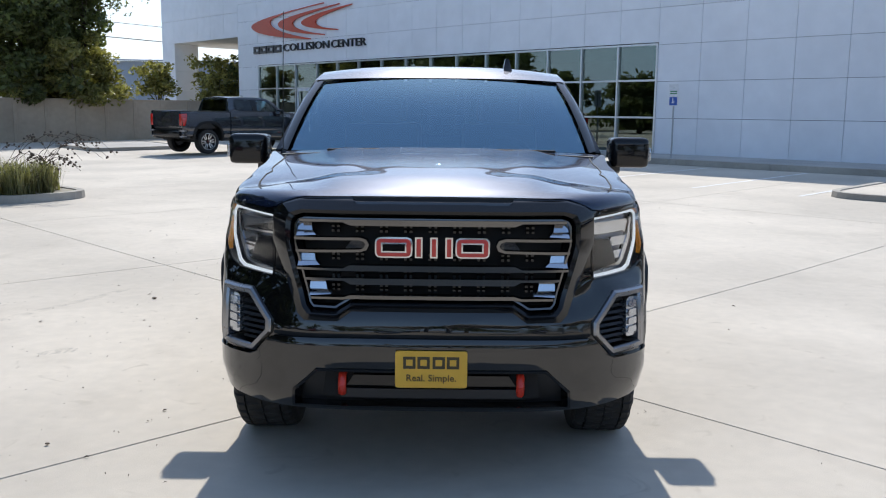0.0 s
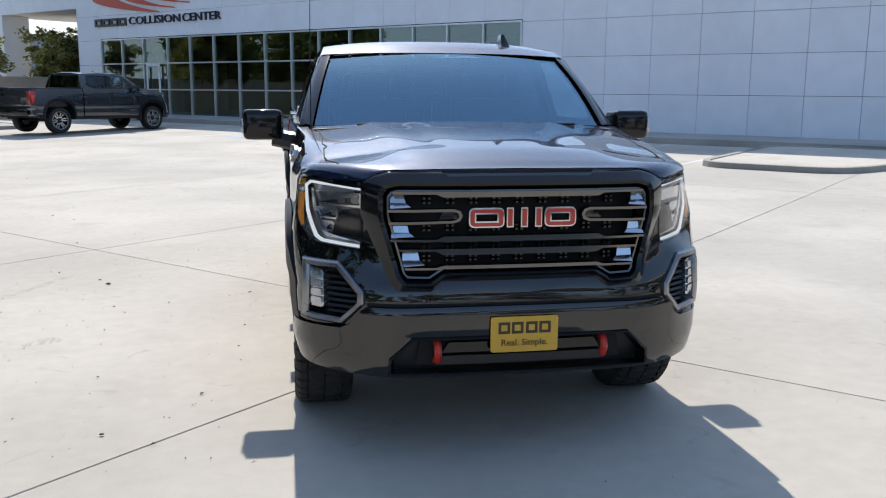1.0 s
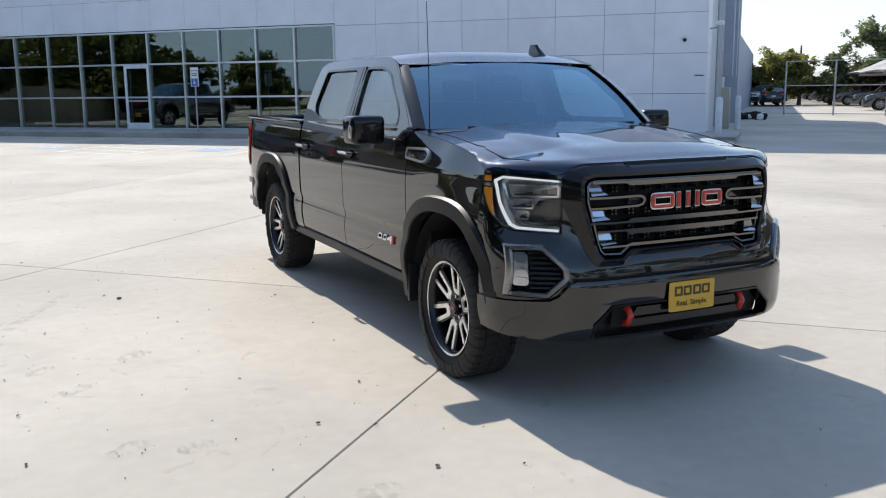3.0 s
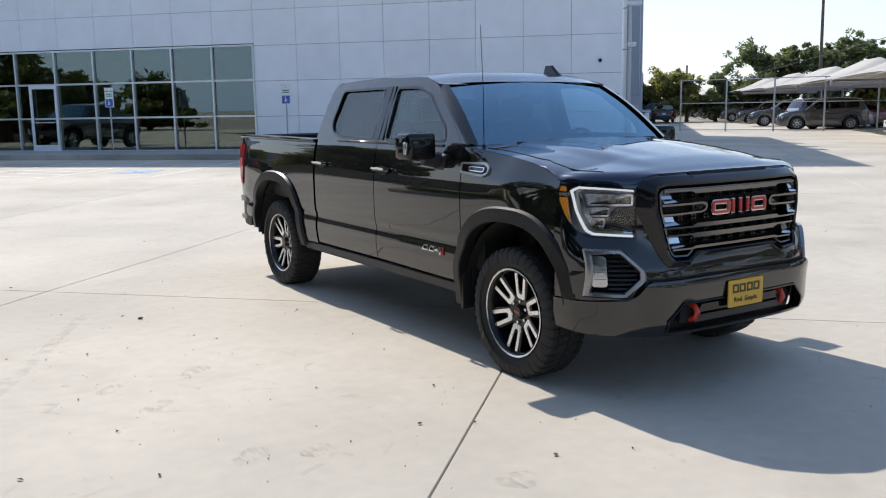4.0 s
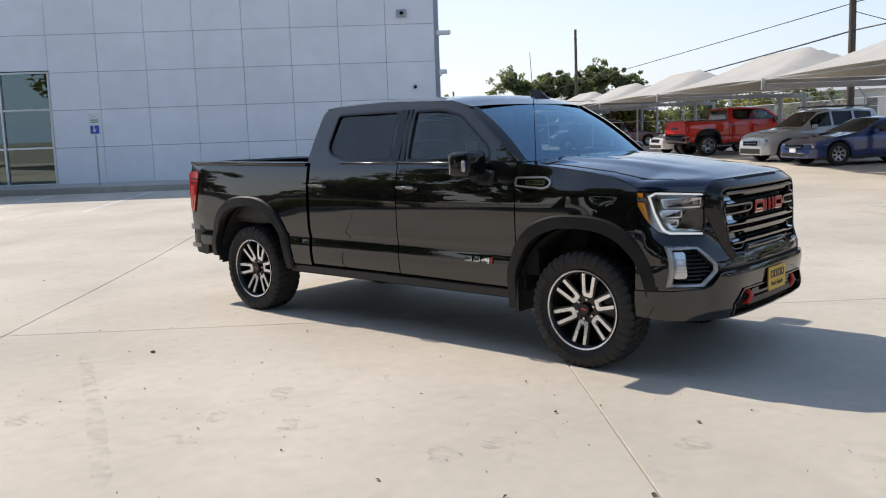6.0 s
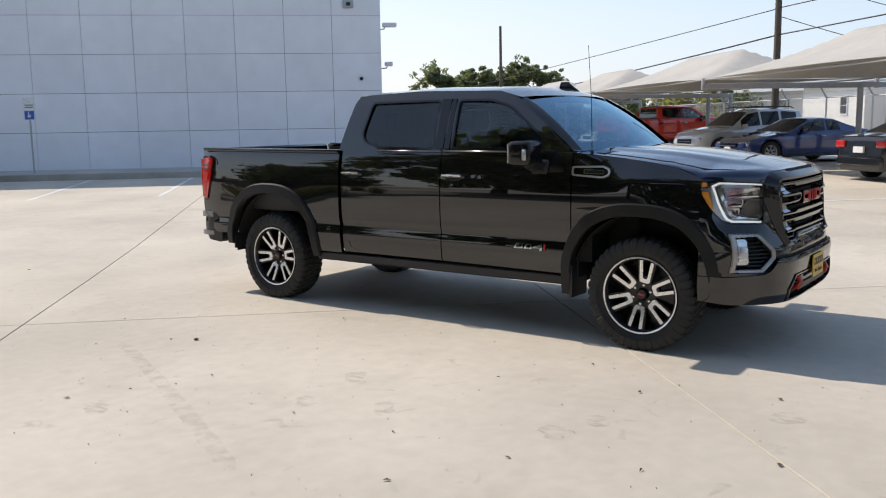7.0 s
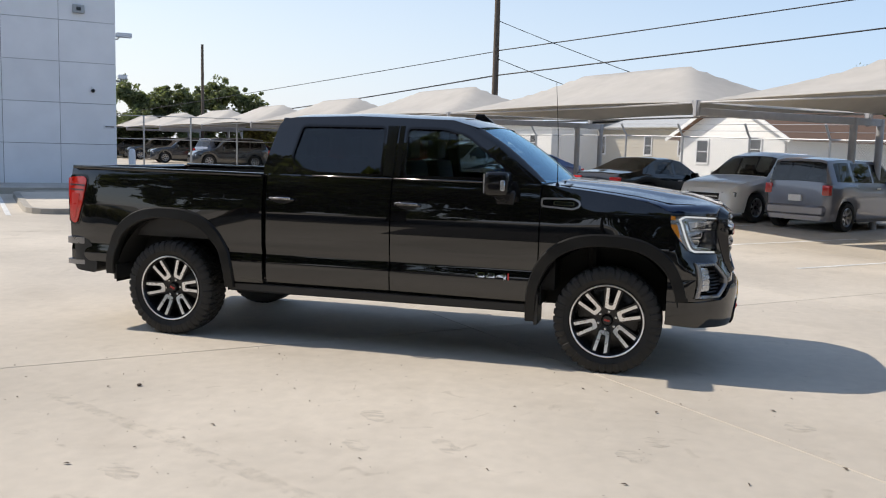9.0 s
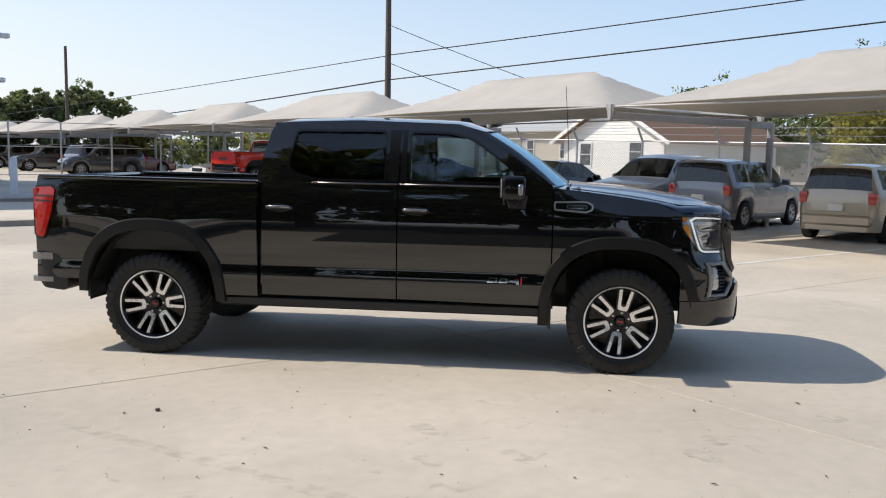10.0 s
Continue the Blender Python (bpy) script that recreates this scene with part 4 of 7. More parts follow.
        for k, (y0, y1, z0, z1) in enumerate(((1.035, 0.955, 0.682, 0.722), (0.945, 0.875, 0.682, 0.722))):
            loop = [(y0, z0), (y0 - 0.02, z1), (y1, z1), (y1, z0)]
            part("door_badge", plate(loop, [offset_loop(loop, 0.010)], flankmap(0.012), 0.012), M["chrome"], t)
        loop = [(0.865, 0.700), (0.80, 0.724), (0.785, 0.724), (0.785, 0.672), (0.805, 0.672), (0.805, 0.690), (0.865, 0.690)]
        part("door_badge", plate(loop, [], flankmap(0.012), 0.012), M["chrome"], t)
        loop = [(0.772, 0.724), (0.762, 0.724), (0.762, 0.672), (0.772, 0.672)]
        part("door_badge", plate(loop, [], flankmap(0.012), 0.012), M["badgered"], t)
        # door mirror
        mir = bmesh.new()
        add_box(mir, *sorted((side * 1.03, side * 1.275)), 0.745, 0.925, 1.335, 1.515, 0.04, seg=3)
        for v in mir.verts:
            if v.co.y < 0.82:
                v.co.x = side * (1.15 + (abs(v.co.x) - 1.15) * 0.93)
        mi = part("door_mirror", mir, M["gloss"], t)
        boxes("mirror_glass", [(*sorted((side * 1.055, side * 1.255)), 0.923, 0.931, 1.355, 1.495)], M["chrome"], mi, "silvered mirror glass")
        boxes("mirror_lamp", [(*sorted((side * 1.252, side * 1.278)), 0.765, 0.800, 1.375, 1.455)], M["reflector"], mi, bevel=0.006)
        bm = bmesh.new()
        add_tube(bm, [(side * 0.90, 0.82, 1.34), (side * 0.985, 0.83, 1.325), (side * 1.09, 0.84, 1.35)], 0.055, 8)
        part("mirror_arm", bm, M["trim"], mi)
        x0, x1 = sorted((side * 0.93, side * 0.985))
        boxes("mirror_foot", [(x0, x1, 0.73, 0.90, 1.22, 1.37)], M["trim"], mi, bevel=0.02)
        # tail lamp
        tl = rounded([(4.572, 1.318), (4.60, 1.345), (4.748, 1.338), (4.755, 1.20), (4.745, 0.955), (4.705, 0.930), (4.668, 0.940), (4.600, 1.14)], 0.02, 3)
        part("lamp_surround", plate(offset_loop(tl, -0.020), [], flankmap(0.004), 0.06, [4.6, 4.65, 4.7], [1.0, 1.1, 1.2, 1.3]), M["gloss"], t)
        lamp = part("tail_lamp", plate(tl, [], flankmap(0.014), 0.08, [4.6, 4.65, 4.7], [1.0, 1.1, 1.2, 1.3]), M["taillight"], t, "red tail lamp lens")
        for z0, z1, y0, y1 in ((1.262, 1.274, 4.588, 4.748), (1.222, 1.232, 4.594, 4.748)):
            part("lamp_bar", plate([(y0, z0), (y1, z0 + 0.004), (y1, z1 + 0.004), (y0, z1)], [], flankmap(0.018), 0.01), M["lampdark"], lamp)
        part("lamp_core", plate(rounded([(4.635, 1.195), (4.728, 1.200), (4.720, 0.985), (4.690, 0.975)], 0.012, 2), [], flankmap(0.017), 0.006), M["badgered"], lamp)
        bm = bmesh.new()
        add_box(bm, *sorted((side * 0.82, side * 0.975)), 4.70, 4.775, 0.94, 1.335, 0.02, seg=2)
        part("rear_lens", bm, M["taillight"], lamp, "red tail lamp lens")

    # bonnet
    bm = bmesh.new()
    nx, ny = 64, 40
    grid = []
    for j in range(ny + 1):
        row = []
        for i in range(nx + 1):
            k = -1 + 2 * i / nx
            # the leading edge follows the top of the nose
            s = 1.1 * k
            top = lerp_table(NOSE_TOP, abs(s))
            fx, fy, _ = on_nose()(s, top, -0.004)
            back = 0.40 + 0.10 * abs(k) ** 2
            f = (j / ny) ** 1.6
            y = fy + (back - fy) * f
            half = flank_x(max(y, -0.43), hood_edge(y)) - 0.003
            x = fx + (k * half - fx) * smooth01(f / 0.4) if abs(k) < 0.999 else math.copysign(half, k)
            ze = hood_edge(y) + 0.002
            zc = glide((-0.86, -0.80, -0.70, -0.50, -0.07, 0.25, 0.5), (1.290, 1.304, 1.326, 1.360, 1.414, 1.436, 1.452), y)
            crown = 1 - abs(k) ** 2.6
            z = ze + (zc - ze) * crown
            z += 0.012 * (1 - smooth01((abs(x) - 0.40 - 0.12 * f) / 0.16)) * smooth01(f / 0.25)
            z -= 0.004 * math.exp(-((abs(x) - 0.28 - 0.10 * f) / 0.08) ** 2) * smooth01((f - 0.15) / 0.3)
            roll = min(1.0, max(0.0, (y - fy) / 0.09))
            z = top + (z - top) * math.sqrt(1 - (1 - roll) ** 2)
            row.append(bm.verts.new((x, y, z)))
        grid.append(row)
    for r0, r1 in zip(grid, grid[1:]):
        for i in range(nx):
            bm.faces.new((r0[i], r0[i + 1], r1[i + 1], r1[i]))
    lip = [bm.verts.new((v.co.x * 0.985, v.co.y + 0.03, v.co.z - 0.012)) for v in grid[0]]
    for i in range(nx):
        bm.faces.new((lip[i], lip[i + 1], grid[0][i + 1], grid[0][i]))
    surface = [v.co.copy() for row in grid for v in row]
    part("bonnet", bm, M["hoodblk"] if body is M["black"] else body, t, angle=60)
    # shut lines between bonnet and fenders
    for side in (-1, 1):
        pts = []
        for k in range(15):
            y = -0.60 + 1.02 * k / 14
            xx = glide((-0.60, -0.50, -0.35, 0.0, 0.42), (0.800, 0.815, 0.820, 0.828, 0.838), y)
            best = min(surface, key=lambda c: (c.x - side * xx) ** 2 + (c.y - y) ** 2)
            pts.append((best.x, best.y, best.z + 0.0005))
        tube("bonnet_gap", pts, 0.0035, M["chassis"], t, seg=5)
    cu, cv = [k * 0.05 for k in range(-21, 22)], [0.60 + 0.04 * k for k in range(18)]
    # slot moulding under the bonnet's leading edge
    part("bonnet_slot", plate(rounded([(-0.345, 1.294), (0.345, 1.294), (0.322, 1.268), (-0.322, 1.268)], 0.006), [], on_nose(0.007), 0.03, cu), M["chassis"], t)
    # body-coloured lip; dark chrome stands in for the sky it reflects
    part("slot_lip", plate([(-0.336, 1.276), (0.336, 1.276), (0.318, 1.264), (-0.318, 1.264)], [], on_nose(0.014), 0.03, cu), M["darkchrome"], t)

    # nose: body-coloured sheet with openings for grille, lamps and vents
    ring0 = both_halves([(-0.575, 1.284), (-0.648, 1.264), (-0.694, 1.222), (-0.698, 1.10), (-0.578, 0.800), (-0.548, 0.772), (-0.405, 0.770), (-0.345, 0.812)])
    ring1 = both_halves([(-0.555, 1.242), (-0.600, 1.228), (-0.614, 1.198), (-0.614, 1.10), (-0.550, 0.832), (-0.527, 0.803), (-0.402, 0.800), (-0.335, 0.843)])
    ring2 = both_halves([(-0.545, 1.228), (-0.583, 1.215), (-0.597, 1.190), (-0.597, 1.10), (-0.535, 0.838), (-0.516, 0.815), (-0.405, 0.812), (-0.338, 0.853)])
    hl = [(-0.688, 1.216), (-0.80, 1.226), (-0.90, 1.236), (-1.085, 1.240), (-1.090, 1.145), (-1.02, 1.06), (-0.930, 0.965), (-0.885, 0.947), (-0.697, 0.936), (-0.690, 1.02), (-0.690, 1.115)]
    fg = [(-0.79, 0.886), (-0.948, 0.886), (-0.962, 0.616), (-0.78, 0.610), (-0.692, 0.708), (-0.692, 0.765)]
    out = both_halves([(-0.30, 1.294), (-0.57, 1.289), (-0.64, 1.267), (-0.685, 1.240), (-0.72, 1.235), (-0.90, 1.245), (-1.0, 1.247), (-1.099, 1.249), (-1.099, 0.57), (-0.95, 0.57), (-0.80, 0.58), (-0.72, 0.64), (-0.68, 0.69), (-0.30, 0.695)])
    part("nose_panel", plate(out, [ring0, hl, mirror_loop(hl), offset_loop(fg, 0.012), mirror_loop(offset_loop(fg, 0.012))], on_nose(), 0.05, cu, cv), body, t, angle=50)
    # grille
    part("grille_frame", moulding([(offset_loop(ring0, -0.002), -0.02), (ring0, 0.004), (offset_loop(ring0, 0.010), 0.010), (ring1, 0.034), (ring2, 0.026), (offset_loop(ring2, 0.004), -0.07)], 6), M["gloss"], t, angle=40)
    edge = both_halves([(-0.545, 1.210), (-0.572, 1.200), (-0.585, 1.180), (-0.585, 1.10), (-0.522, 0.846), (-0.506, 0.828), (-0.410, 0.825), (-0.345, 0.864)])
    part("grille_edge", moulding([(offset_loop(edge, -0.003), -0.03), (edge, 0.016), (offset_loop(edge, 0.008), 0.016), (offset_loop(edge, 0.010), -0.03)], 6), M["barchrome"], t)
    part("grille_mesh", plate(offset_loop(ring2, -0.01), [], on_nose(-0.075), 0.02, cu, cv), M["chassis"], t)
    bars = ((0.560, 1.192, 1.203, 1.179, 1.204), (0.570, 0.986, 0.997, 0.986, 1.012), (0.538, 0.943, 0.954, 0.926, 0.955), (0.513, 0.862, 0.872, 0.866, 0.882))
    for half, lo, hi, mid_lo, mid_hi in bars:
        loop = [(-half, lo), (-half, hi), (-0.378, hi), (-0.348, mid_hi), (0.348, mid_hi), (0.378, hi), (half, hi), (half, lo), (0.378, lo), (0.348, mid_lo), (-0.348, mid_lo), (-0.378, lo)]
        part("grille_bar", plate(loop, [], on_nose(0.026, -0.35, lo), 0.05, [k * 0.1 for k in range(-6, 7)]), M["barchrome"], t)
    for side in (-1, 1):
        L = (lambda lp: lp) if side < 0 else mirror_loop
        # the rail that turns back beside the mark
        loop = [(-0.578, 1.127), (-0.305, 1.131), (-0.277, 1.122), (-0.267, 1.100), (-0.277, 1.077), (-0.305, 1.067), (-0.578, 1.060),
                (-0.578, 1.071), (-0.307, 1.079), (-0.287, 1.087), (-0.281, 1.100), (-0.287, 1.112), (-0.307, 1.119), (-0.578, 1.115)]
        part("grille_hook", plate(L(loop), [], on_nose(0.026, -0.2, 1.1), 0.05, [k * 0.1 for k in range(-6, 7)]), M["barchrome"], t)
        part("hook_reflector", plate(L([(-0.370, 1.082), (-0.290, 1.085), (-0.286, 1.100), (-0.290, 1.114), (-0.345, 1.116)]), [], on_nose(0.012, 0.8, 1.08), 0.04), M["wing"], t)
        # bright folded wings at the ends of the openings
        for z0, z1, s0, s1 in ((1.132, 1.188, 0.574, 0.500), (1.004, 1.056, 0.570, 0.486), (0.878, 0.938, 0.524, 0.440)):
            zm = z0 + (z1 - z0) * 0.42
            part("grille_wing", plate(L([(-s0, zm), (-s0, z1), (-s1 - 0.018, z1), (-s1 - 0.010, zm)]), [], on_nose(0.010, 0.35, zm), 0.03), M["wing"], t)
            part("grille_wing", plate(L([(-s0 + 0.006, z0), (-s0, zm), (-s1 - 0.010, zm), (-s1 + 0.012, z0 + 0.006)]), [], on_nose(0.034, 1.1, z0), 0.03), M["wing"], t)
    # the mesh's square studs
    for z in (1.160, 1.040, 0.968, 0.905):
        for k in range(-4, 5):
            s = k * 0.105
            bm = bmesh.new()
            for ds in (-0.012, 0.012):
                for dz in (-0.010, 0.010):
                    x, y = nose(s + ds, -0.055)
                    add_box(bm, x - 0.006, x + 0.006, y - 0.02, y + 0.02, z + dz - 0.005, z + dz + 0.005)
            part("mesh_stud", bm, M["gloss"], t)
    # maker's mark, as plain shapes: a frame, three uprights, a frame
    shapes = []
    for s0, s1 in ((-0.237, -0.088), (0.100, 0.236)):
        loop = rounded([(s0, 1.051), (s1, 1.051), (s1, 1.131), (s0, 1.131)], 0.022, 3)
        shapes.append((loop, [[(s0 + 0.024, 1.072), (s1 - 0.024, 1.072), (s1 - 0.024, 1.110), (s0 + 0.024, 1.110)]]))
    for s0, s1 in ((-0.070, -0.046), (-0.006, 0.018), (0.058, 0.082)):
        shapes.append(([(s0, 1.051), (s1, 1.051), (s1, 1.131), (s0, 1.131)], []))
    for loop, hole in shapes:
        part("grille_mark_edge", plate(offset_loop(loop, -0.004), [offset_loop(h, 0.004) for h in hole], on_nose(0.030), 0.03), M["chrome"], t)
        part("grille_mark", plate(offset_loop(loop, 0.003), [offset_loop(h, -0.003) for h in hole], on_nose(0.035), 0.01), M["badgered"], t)
    # head lamps and fog lamps
    for side in (-1, 1):
        L = (lambda lp: lp) if side < 0 else mirror_loop
        lamp = part("head_lamp", plate(L(offset_loop(hl, -0.004)), [], on_nose(-0.055), 0.02, cu, cv), M["foglip"], t)
        part("lamp_rim", moulding([(L(offset_loop(hl, -0.002)), -0.05), (L(offset_loop(hl, -0.001)), 0.003), (L(offset_loop(hl, 0.007)), 0.002), (L(offset_loop(hl, 0.010)), -0.045)], 4), M["gloss"], lamp)
        led = [(-0.705, 1.210), (-0.80, 1.219), (-0.925, 1.227), (-0.980, 1.203), (-0.951, 1.09), (-0.903, 0.973), (-0.876, 0.954), (-0.708, 0.945),
               (-0.708, 0.956), (-0.868, 0.966), (-0.890, 0.981), (-0.936, 1.092), (-0.961, 1.196), (-0.923, 1.215), (-0.80, 1.208), (-0.705, 1.199)]
        part("light_strip", plate(L(led), [], on_nose(-0.010), 0.007, cu, cv), M["led"], lamp, "lit white daytime light strip")
        edge2 = [(-0.708, 0.966), (-0.858, 0.980), (-0.874, 0.995), (-0.914, 1.095), (-0.934, 1.186), (-0.918, 1.192), (-0.895, 1.10), (-0.856, 1.000), (-0.845, 0.992), (-0.708, 0.980)]
        part("strip_trim", plate(L(edge2), [], on_nose(-0.020), 0.02, cu, cv), M["chrome"], lamp)
        # dark bezel that fills the inner corner
        part("lamp_bezel", plate(L([(-0.697, 1.112), (-0.785, 1.106), (-0.812, 1.06), (-0.832, 0.992), (-0.697, 0.968)]), [], on_nose(-0.014), 0.03, cu, cv), M["gloss"], lamp)
        for z0, z1, s0, s1 in ((1.120, 1.184, -0.705, -0.888), (1.058, 1.110, -0.808, -0.892), (1.000, 1.048, -0.826, -0.876)):
            lp = rounded([(s0, z0), (s0, z1), (s1 - 0.015, z1), (s1, z0)], 0.010, 3)
            part("projector", plate(L(lp), [L(offset_loop(lp, 0.009))], on_nose(-0.024), 0.03, cu), M["chrome"], lamp)
            part("projector_lens", plate(L(offset_loop(lp, 0.008)), [], on_nose(-0.036), 0.015, cu), M["lampdark"], lamp)
            n = 3 if s0 > -0.75 else 2
            for q in range(n):
                a = s0 + (s1 - s0) * (q + 0.22) / n
                b = s0 + (s1 - s0) * (q + 0.80) / n
                part("reflector_cup", plate(L(rounded([(a, z0 + 0.016), (a, z1 - 0.016), (b, z1 - 0.016), (b, z0 + 0.016)], 0.010, 3)), [], on_nose(-0.030), 0.006), M["darkchrome"], lamp)
        part("turn_lens", plate(L(rounded([(-1.012, 1.196), (-1.008, 1.226), (-1.074, 1.230), (-1.076, 1.198)], 0.005, 2)), [], on_nose(-0.006), 0.02, cu), M["amber"], lamp, "amber turn signal")
        part("turn_strip", plate(L([(-0.990, 1.172), (-0.996, 1.188), (-1.078, 1.190), (-1.080, 1.174)]), [], on_nose(-0.004), 0.02, cu), M["machined"], lamp)
        part("turn_lens", plate(L(rounded([(-0.998, 1.100), (-1.008, 1.164), (-1.078, 1.166), (-1.080, 1.142), (-1.02, 1.058), (-0.962, 0.996)], 0.005, 2)), [], on_nose(-0.006), 0.02, cu, cv), M["amber"], lamp, "amber turn signal")
        part("lamp_cover", plate(L(offset_loop(hl, 0.006)), [], on_nose(0.001), 0.005, cu, cv), M["lens"], lamp, "clear lamp cover")
        fogv = part("fog_vent", moulding([(L(offset_loop(fg, -0.003)), -0.02), (L(fg), 0.012), (L(offset_loop(fg, 0.008)), 0.020), (L(offset_loop(fg, 0.024)), 0.016), (L(offset_loop(fg, 0.030)), 0.006), (L(offset_loop(fg, 0.034)), -0.06)], 5), M["foglip"], t, "satin metal fog lamp surround", angle=25)
        part("vent_back", plate(L(offset_loop(fg, 0.008)), [], on_nose(-0.06), 0.02, cu, cv), M["chassis"], fogv)
        for k in range(8):
            z = 0.655 + 0.026 * k
            tip = 0.728 + (0.055 * max(0.0, abs(z - 0.735) - 0.03) / 0.06)
            part("vent_slat", plate(L([(-tip, z), (-0.862, z), (-0.862, z + 0.010), (-tip, z + 0.010)]), [], on_nose(-0.018, 0.8, z), 0.03, cu), M["trim"], fogv)
        lamp2 = part("fog_lamp", plate(L(rounded([(-0.866, 0.672), (-0.866, 0.846), (-0.926, 0.846), (-0.930, 0.672)], 0.018, 4)), [], on_nose(-0.004), 0.05, cu), M["reflector"], fogv)
        for k in range(4):
            z = 0.688 + 0.038 * k
            part("fog_diode", plate(L(rounded([(-0.872, z), (-0.872, z + 0.030), (-0.920, z + 0.030), (-0.921, z)], 0.008, 2)), [], on_nose(0.003), 0.02), M["reflector"], fogv)
    # bumper
    def bump(out=0.0):
        def f(s, z, depth):
            zz = min(0.70, max(0.56, z))
            inner = 1 - smooth01((abs(s) - 0.65) / 0.35)
            x, y = nose_at(s, zz, 0.014 + 0.022 * inner + out - depth)
            bulge = 0.007 * math.exp(-((z - 0.69) / 0.10) ** 2)
            return (x - math.copysign(0.25 * max(0.0, 0.50 - z) * (1 - inner), s), y - bulge * inner + 4.5 * max(0.0, z - 0.655) ** 2 + (5.0 * max(0.0, 0.46 - z) ** 2) * (0.35 + 0.65 * inner), z)
        return f
    mouth = both_halves([(-0.483, 0.562), (-0.572, 0.474), (-0.575, 0.408)])
    bo = both_halves([(-0.30, 0.706), (-0.66, 0.704), (-0.695, 0.690), (-0.742, 0.622), (-0.78, 0.600), (-0.95, 0.590), (-1.099, 0.588), (-1.099, 0.415), (-0.95, 0.395), (-0.63, 0.388), (-0.30, 0.382)])
    part("front_bumper", plate(bo, [mouth], bump(), 0.05, cu, [0.40 + 0.018 * k for k in range(17)]), body, t, "gloss black front bumper", angle=50)
    part("bumper_mouth", plate(offset_loop(mouth, -0.02), [], bump(-0.07), 0.02, cu), M["trim"], t)
    part("mouth_edge", moulding([(offset_loop(mouth, -0.012), 0.001), (offset_loop(mouth, -0.010), 0.010), (offset_loop(mouth, 0.000), 0.008), (offset_loop(mouth, 0.004), -0.06)], 6, bump), M["gloss"], t)
    part("skid_plate", plate([(-0.80, 0.415), (0.80, 0.415), (0.62, 0.345), (-0.62, 0.345)], [], lambda s, z, d: (s, -0.80 + 0.25 * s * s + 1.4 * (0.415 - z) + d, z), 0.02, cu), M["trim"], t)
    for z0, z1, half, mt in ((0.500, 0.545, 0.33, "gloss"), (0.445, 0.485, 0.36, "trim")):
        part("intake_bar", plate([(-half, z1), (half, z1), (half + 0.03, z0), (-half - 0.03, z0)], [], bump(-0.012), 0.03, cu), M[mt], t)
    part("bumper_slot", plate([(-0.68, 0.716), (0.68, 0.716), (0.68, 0.704), (-0.68, 0.704)], [], on_nose(0.010), 0.03, cu), M["chassis"], t)
    for side in (-1, 1):
        bm = bmesh.new()
        yh = -0.915
        add_tube(bm, [(side * 0.38, yh + 0.14, 0.545), (side * 0.38, yh + 0.02, 0.548), (side * 0.38, yh - 0.025, 0.535), (side * 0.38, yh - 0.042, 0.505), (side * 0.38, yh - 0.025, 0.468), (side * 0.38, yh + 0.02, 0.452), (side * 0.38, yh + 0.10, 0.455)], 0.018, 10)
        part("tow_hook", bm, M["red"], t, "red tow hook")
        part("hook_bezel", plate(rounded([(side * 0.455, 0.575 - 0.022), (side * 0.335, 0.575 - 0.022), (side * 0.345, 0.440), (side * 0.470, 0.440)], 0.012, 2), [], bump(-0.045), 0.02), M["chassis"], t)
    # dealer plate
    pl = part("licence_plate", plate(rounded([(-0.152, 0.503), (0.152, 0.503), (0.152, 0.662), (-0.152, 0.662)], 0.012, 3), [], lambda s, z, d: (s, -0.985 + d, z), 0.008), M["plate"], t, "yellow dealer plate with dark lettering")
    if detail:
        for s0, s1 in ((-0.118, -0.066), (-0.058, -0.006), (0.006, 0.058), (0.066, 0.118)):
            loop = [(s0, 0.586), (s1, 0.586), (s1, 0.638), (s0, 0.638)]
            part("plate_bar", plate(loop, [offset_loop(loop, 0.012)], lambda s, z, d: (s, -0.9875 + d, z), 0.004), M["plateink"], pl)
        me = text_mesh("Real. Simple.", 0.042, 0.001)
        me.transform(pose(0, -0.9870, 0.545, 90, 0, 0))
        finish(me, M["plateink"], False)
        ob = new("plate_lettering", me)
        ob.parent = pl
    else:
        boxes("plate_bar", [(-0.11, 0.11, -0.998, -0.992, 0.60, 0.63), (-0.09, 0.09, -0.998, -0.992, 0.53, 0.55)], M["plateink"], pl)

    # roof, windscreen, rear glass
    bm = bmesh.new()
    grid = []
    for j in range(17):
        f = j / 16
        y = 1.085 + (2.775 - 1.085) * f
        row = []
        for i in range(25):
            k = -1 + 2 * i / 24
            edge = lerp_table(((1.08, 1.846), (1.30, 1.905), (2.10, 1.925), (2.70, 1.905), (2.80, 1.87)), y)
            z = edge + (0.045 * (1 - abs(k) ** 3)) * min(1, 0.4 + 3 * f)
            row.append(bm.verts.new((k * (cab_x(edge) + 0.001), y - 0.06 * (1 - k * k) * (1 - f), z)))
        grid.append(row)
    for r0, r1 in zip(grid, grid[1:]):
        for i in range(24):
            bm.faces.new((r0[i], r0[i + 1], r1[i + 1], r1[i]))
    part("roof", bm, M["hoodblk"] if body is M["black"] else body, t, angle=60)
    bm = bmesh.new()
    grid = []
    for j in range(13):
        f = j / 12
        row = []
        for i in range(25):
            k = -1 + 2 * i / 24
            z = 1.442 + (1.872 - 1.442) * f
            half = 0.885 + (cab_x(1.85) - 0.035 - 0.885) * f
            y = 0.40 + (1.045 - 0.40) * f + 0.14 * k * k * (1 - 0.65 * f) - 0.0
            z += -0.035 * k * k * (0.4 + 0.6 * f) + 0.03 * math.sin(math.pi * f)
            row.append(bm.verts.new((k * half, y, z)))
        grid.append(row)
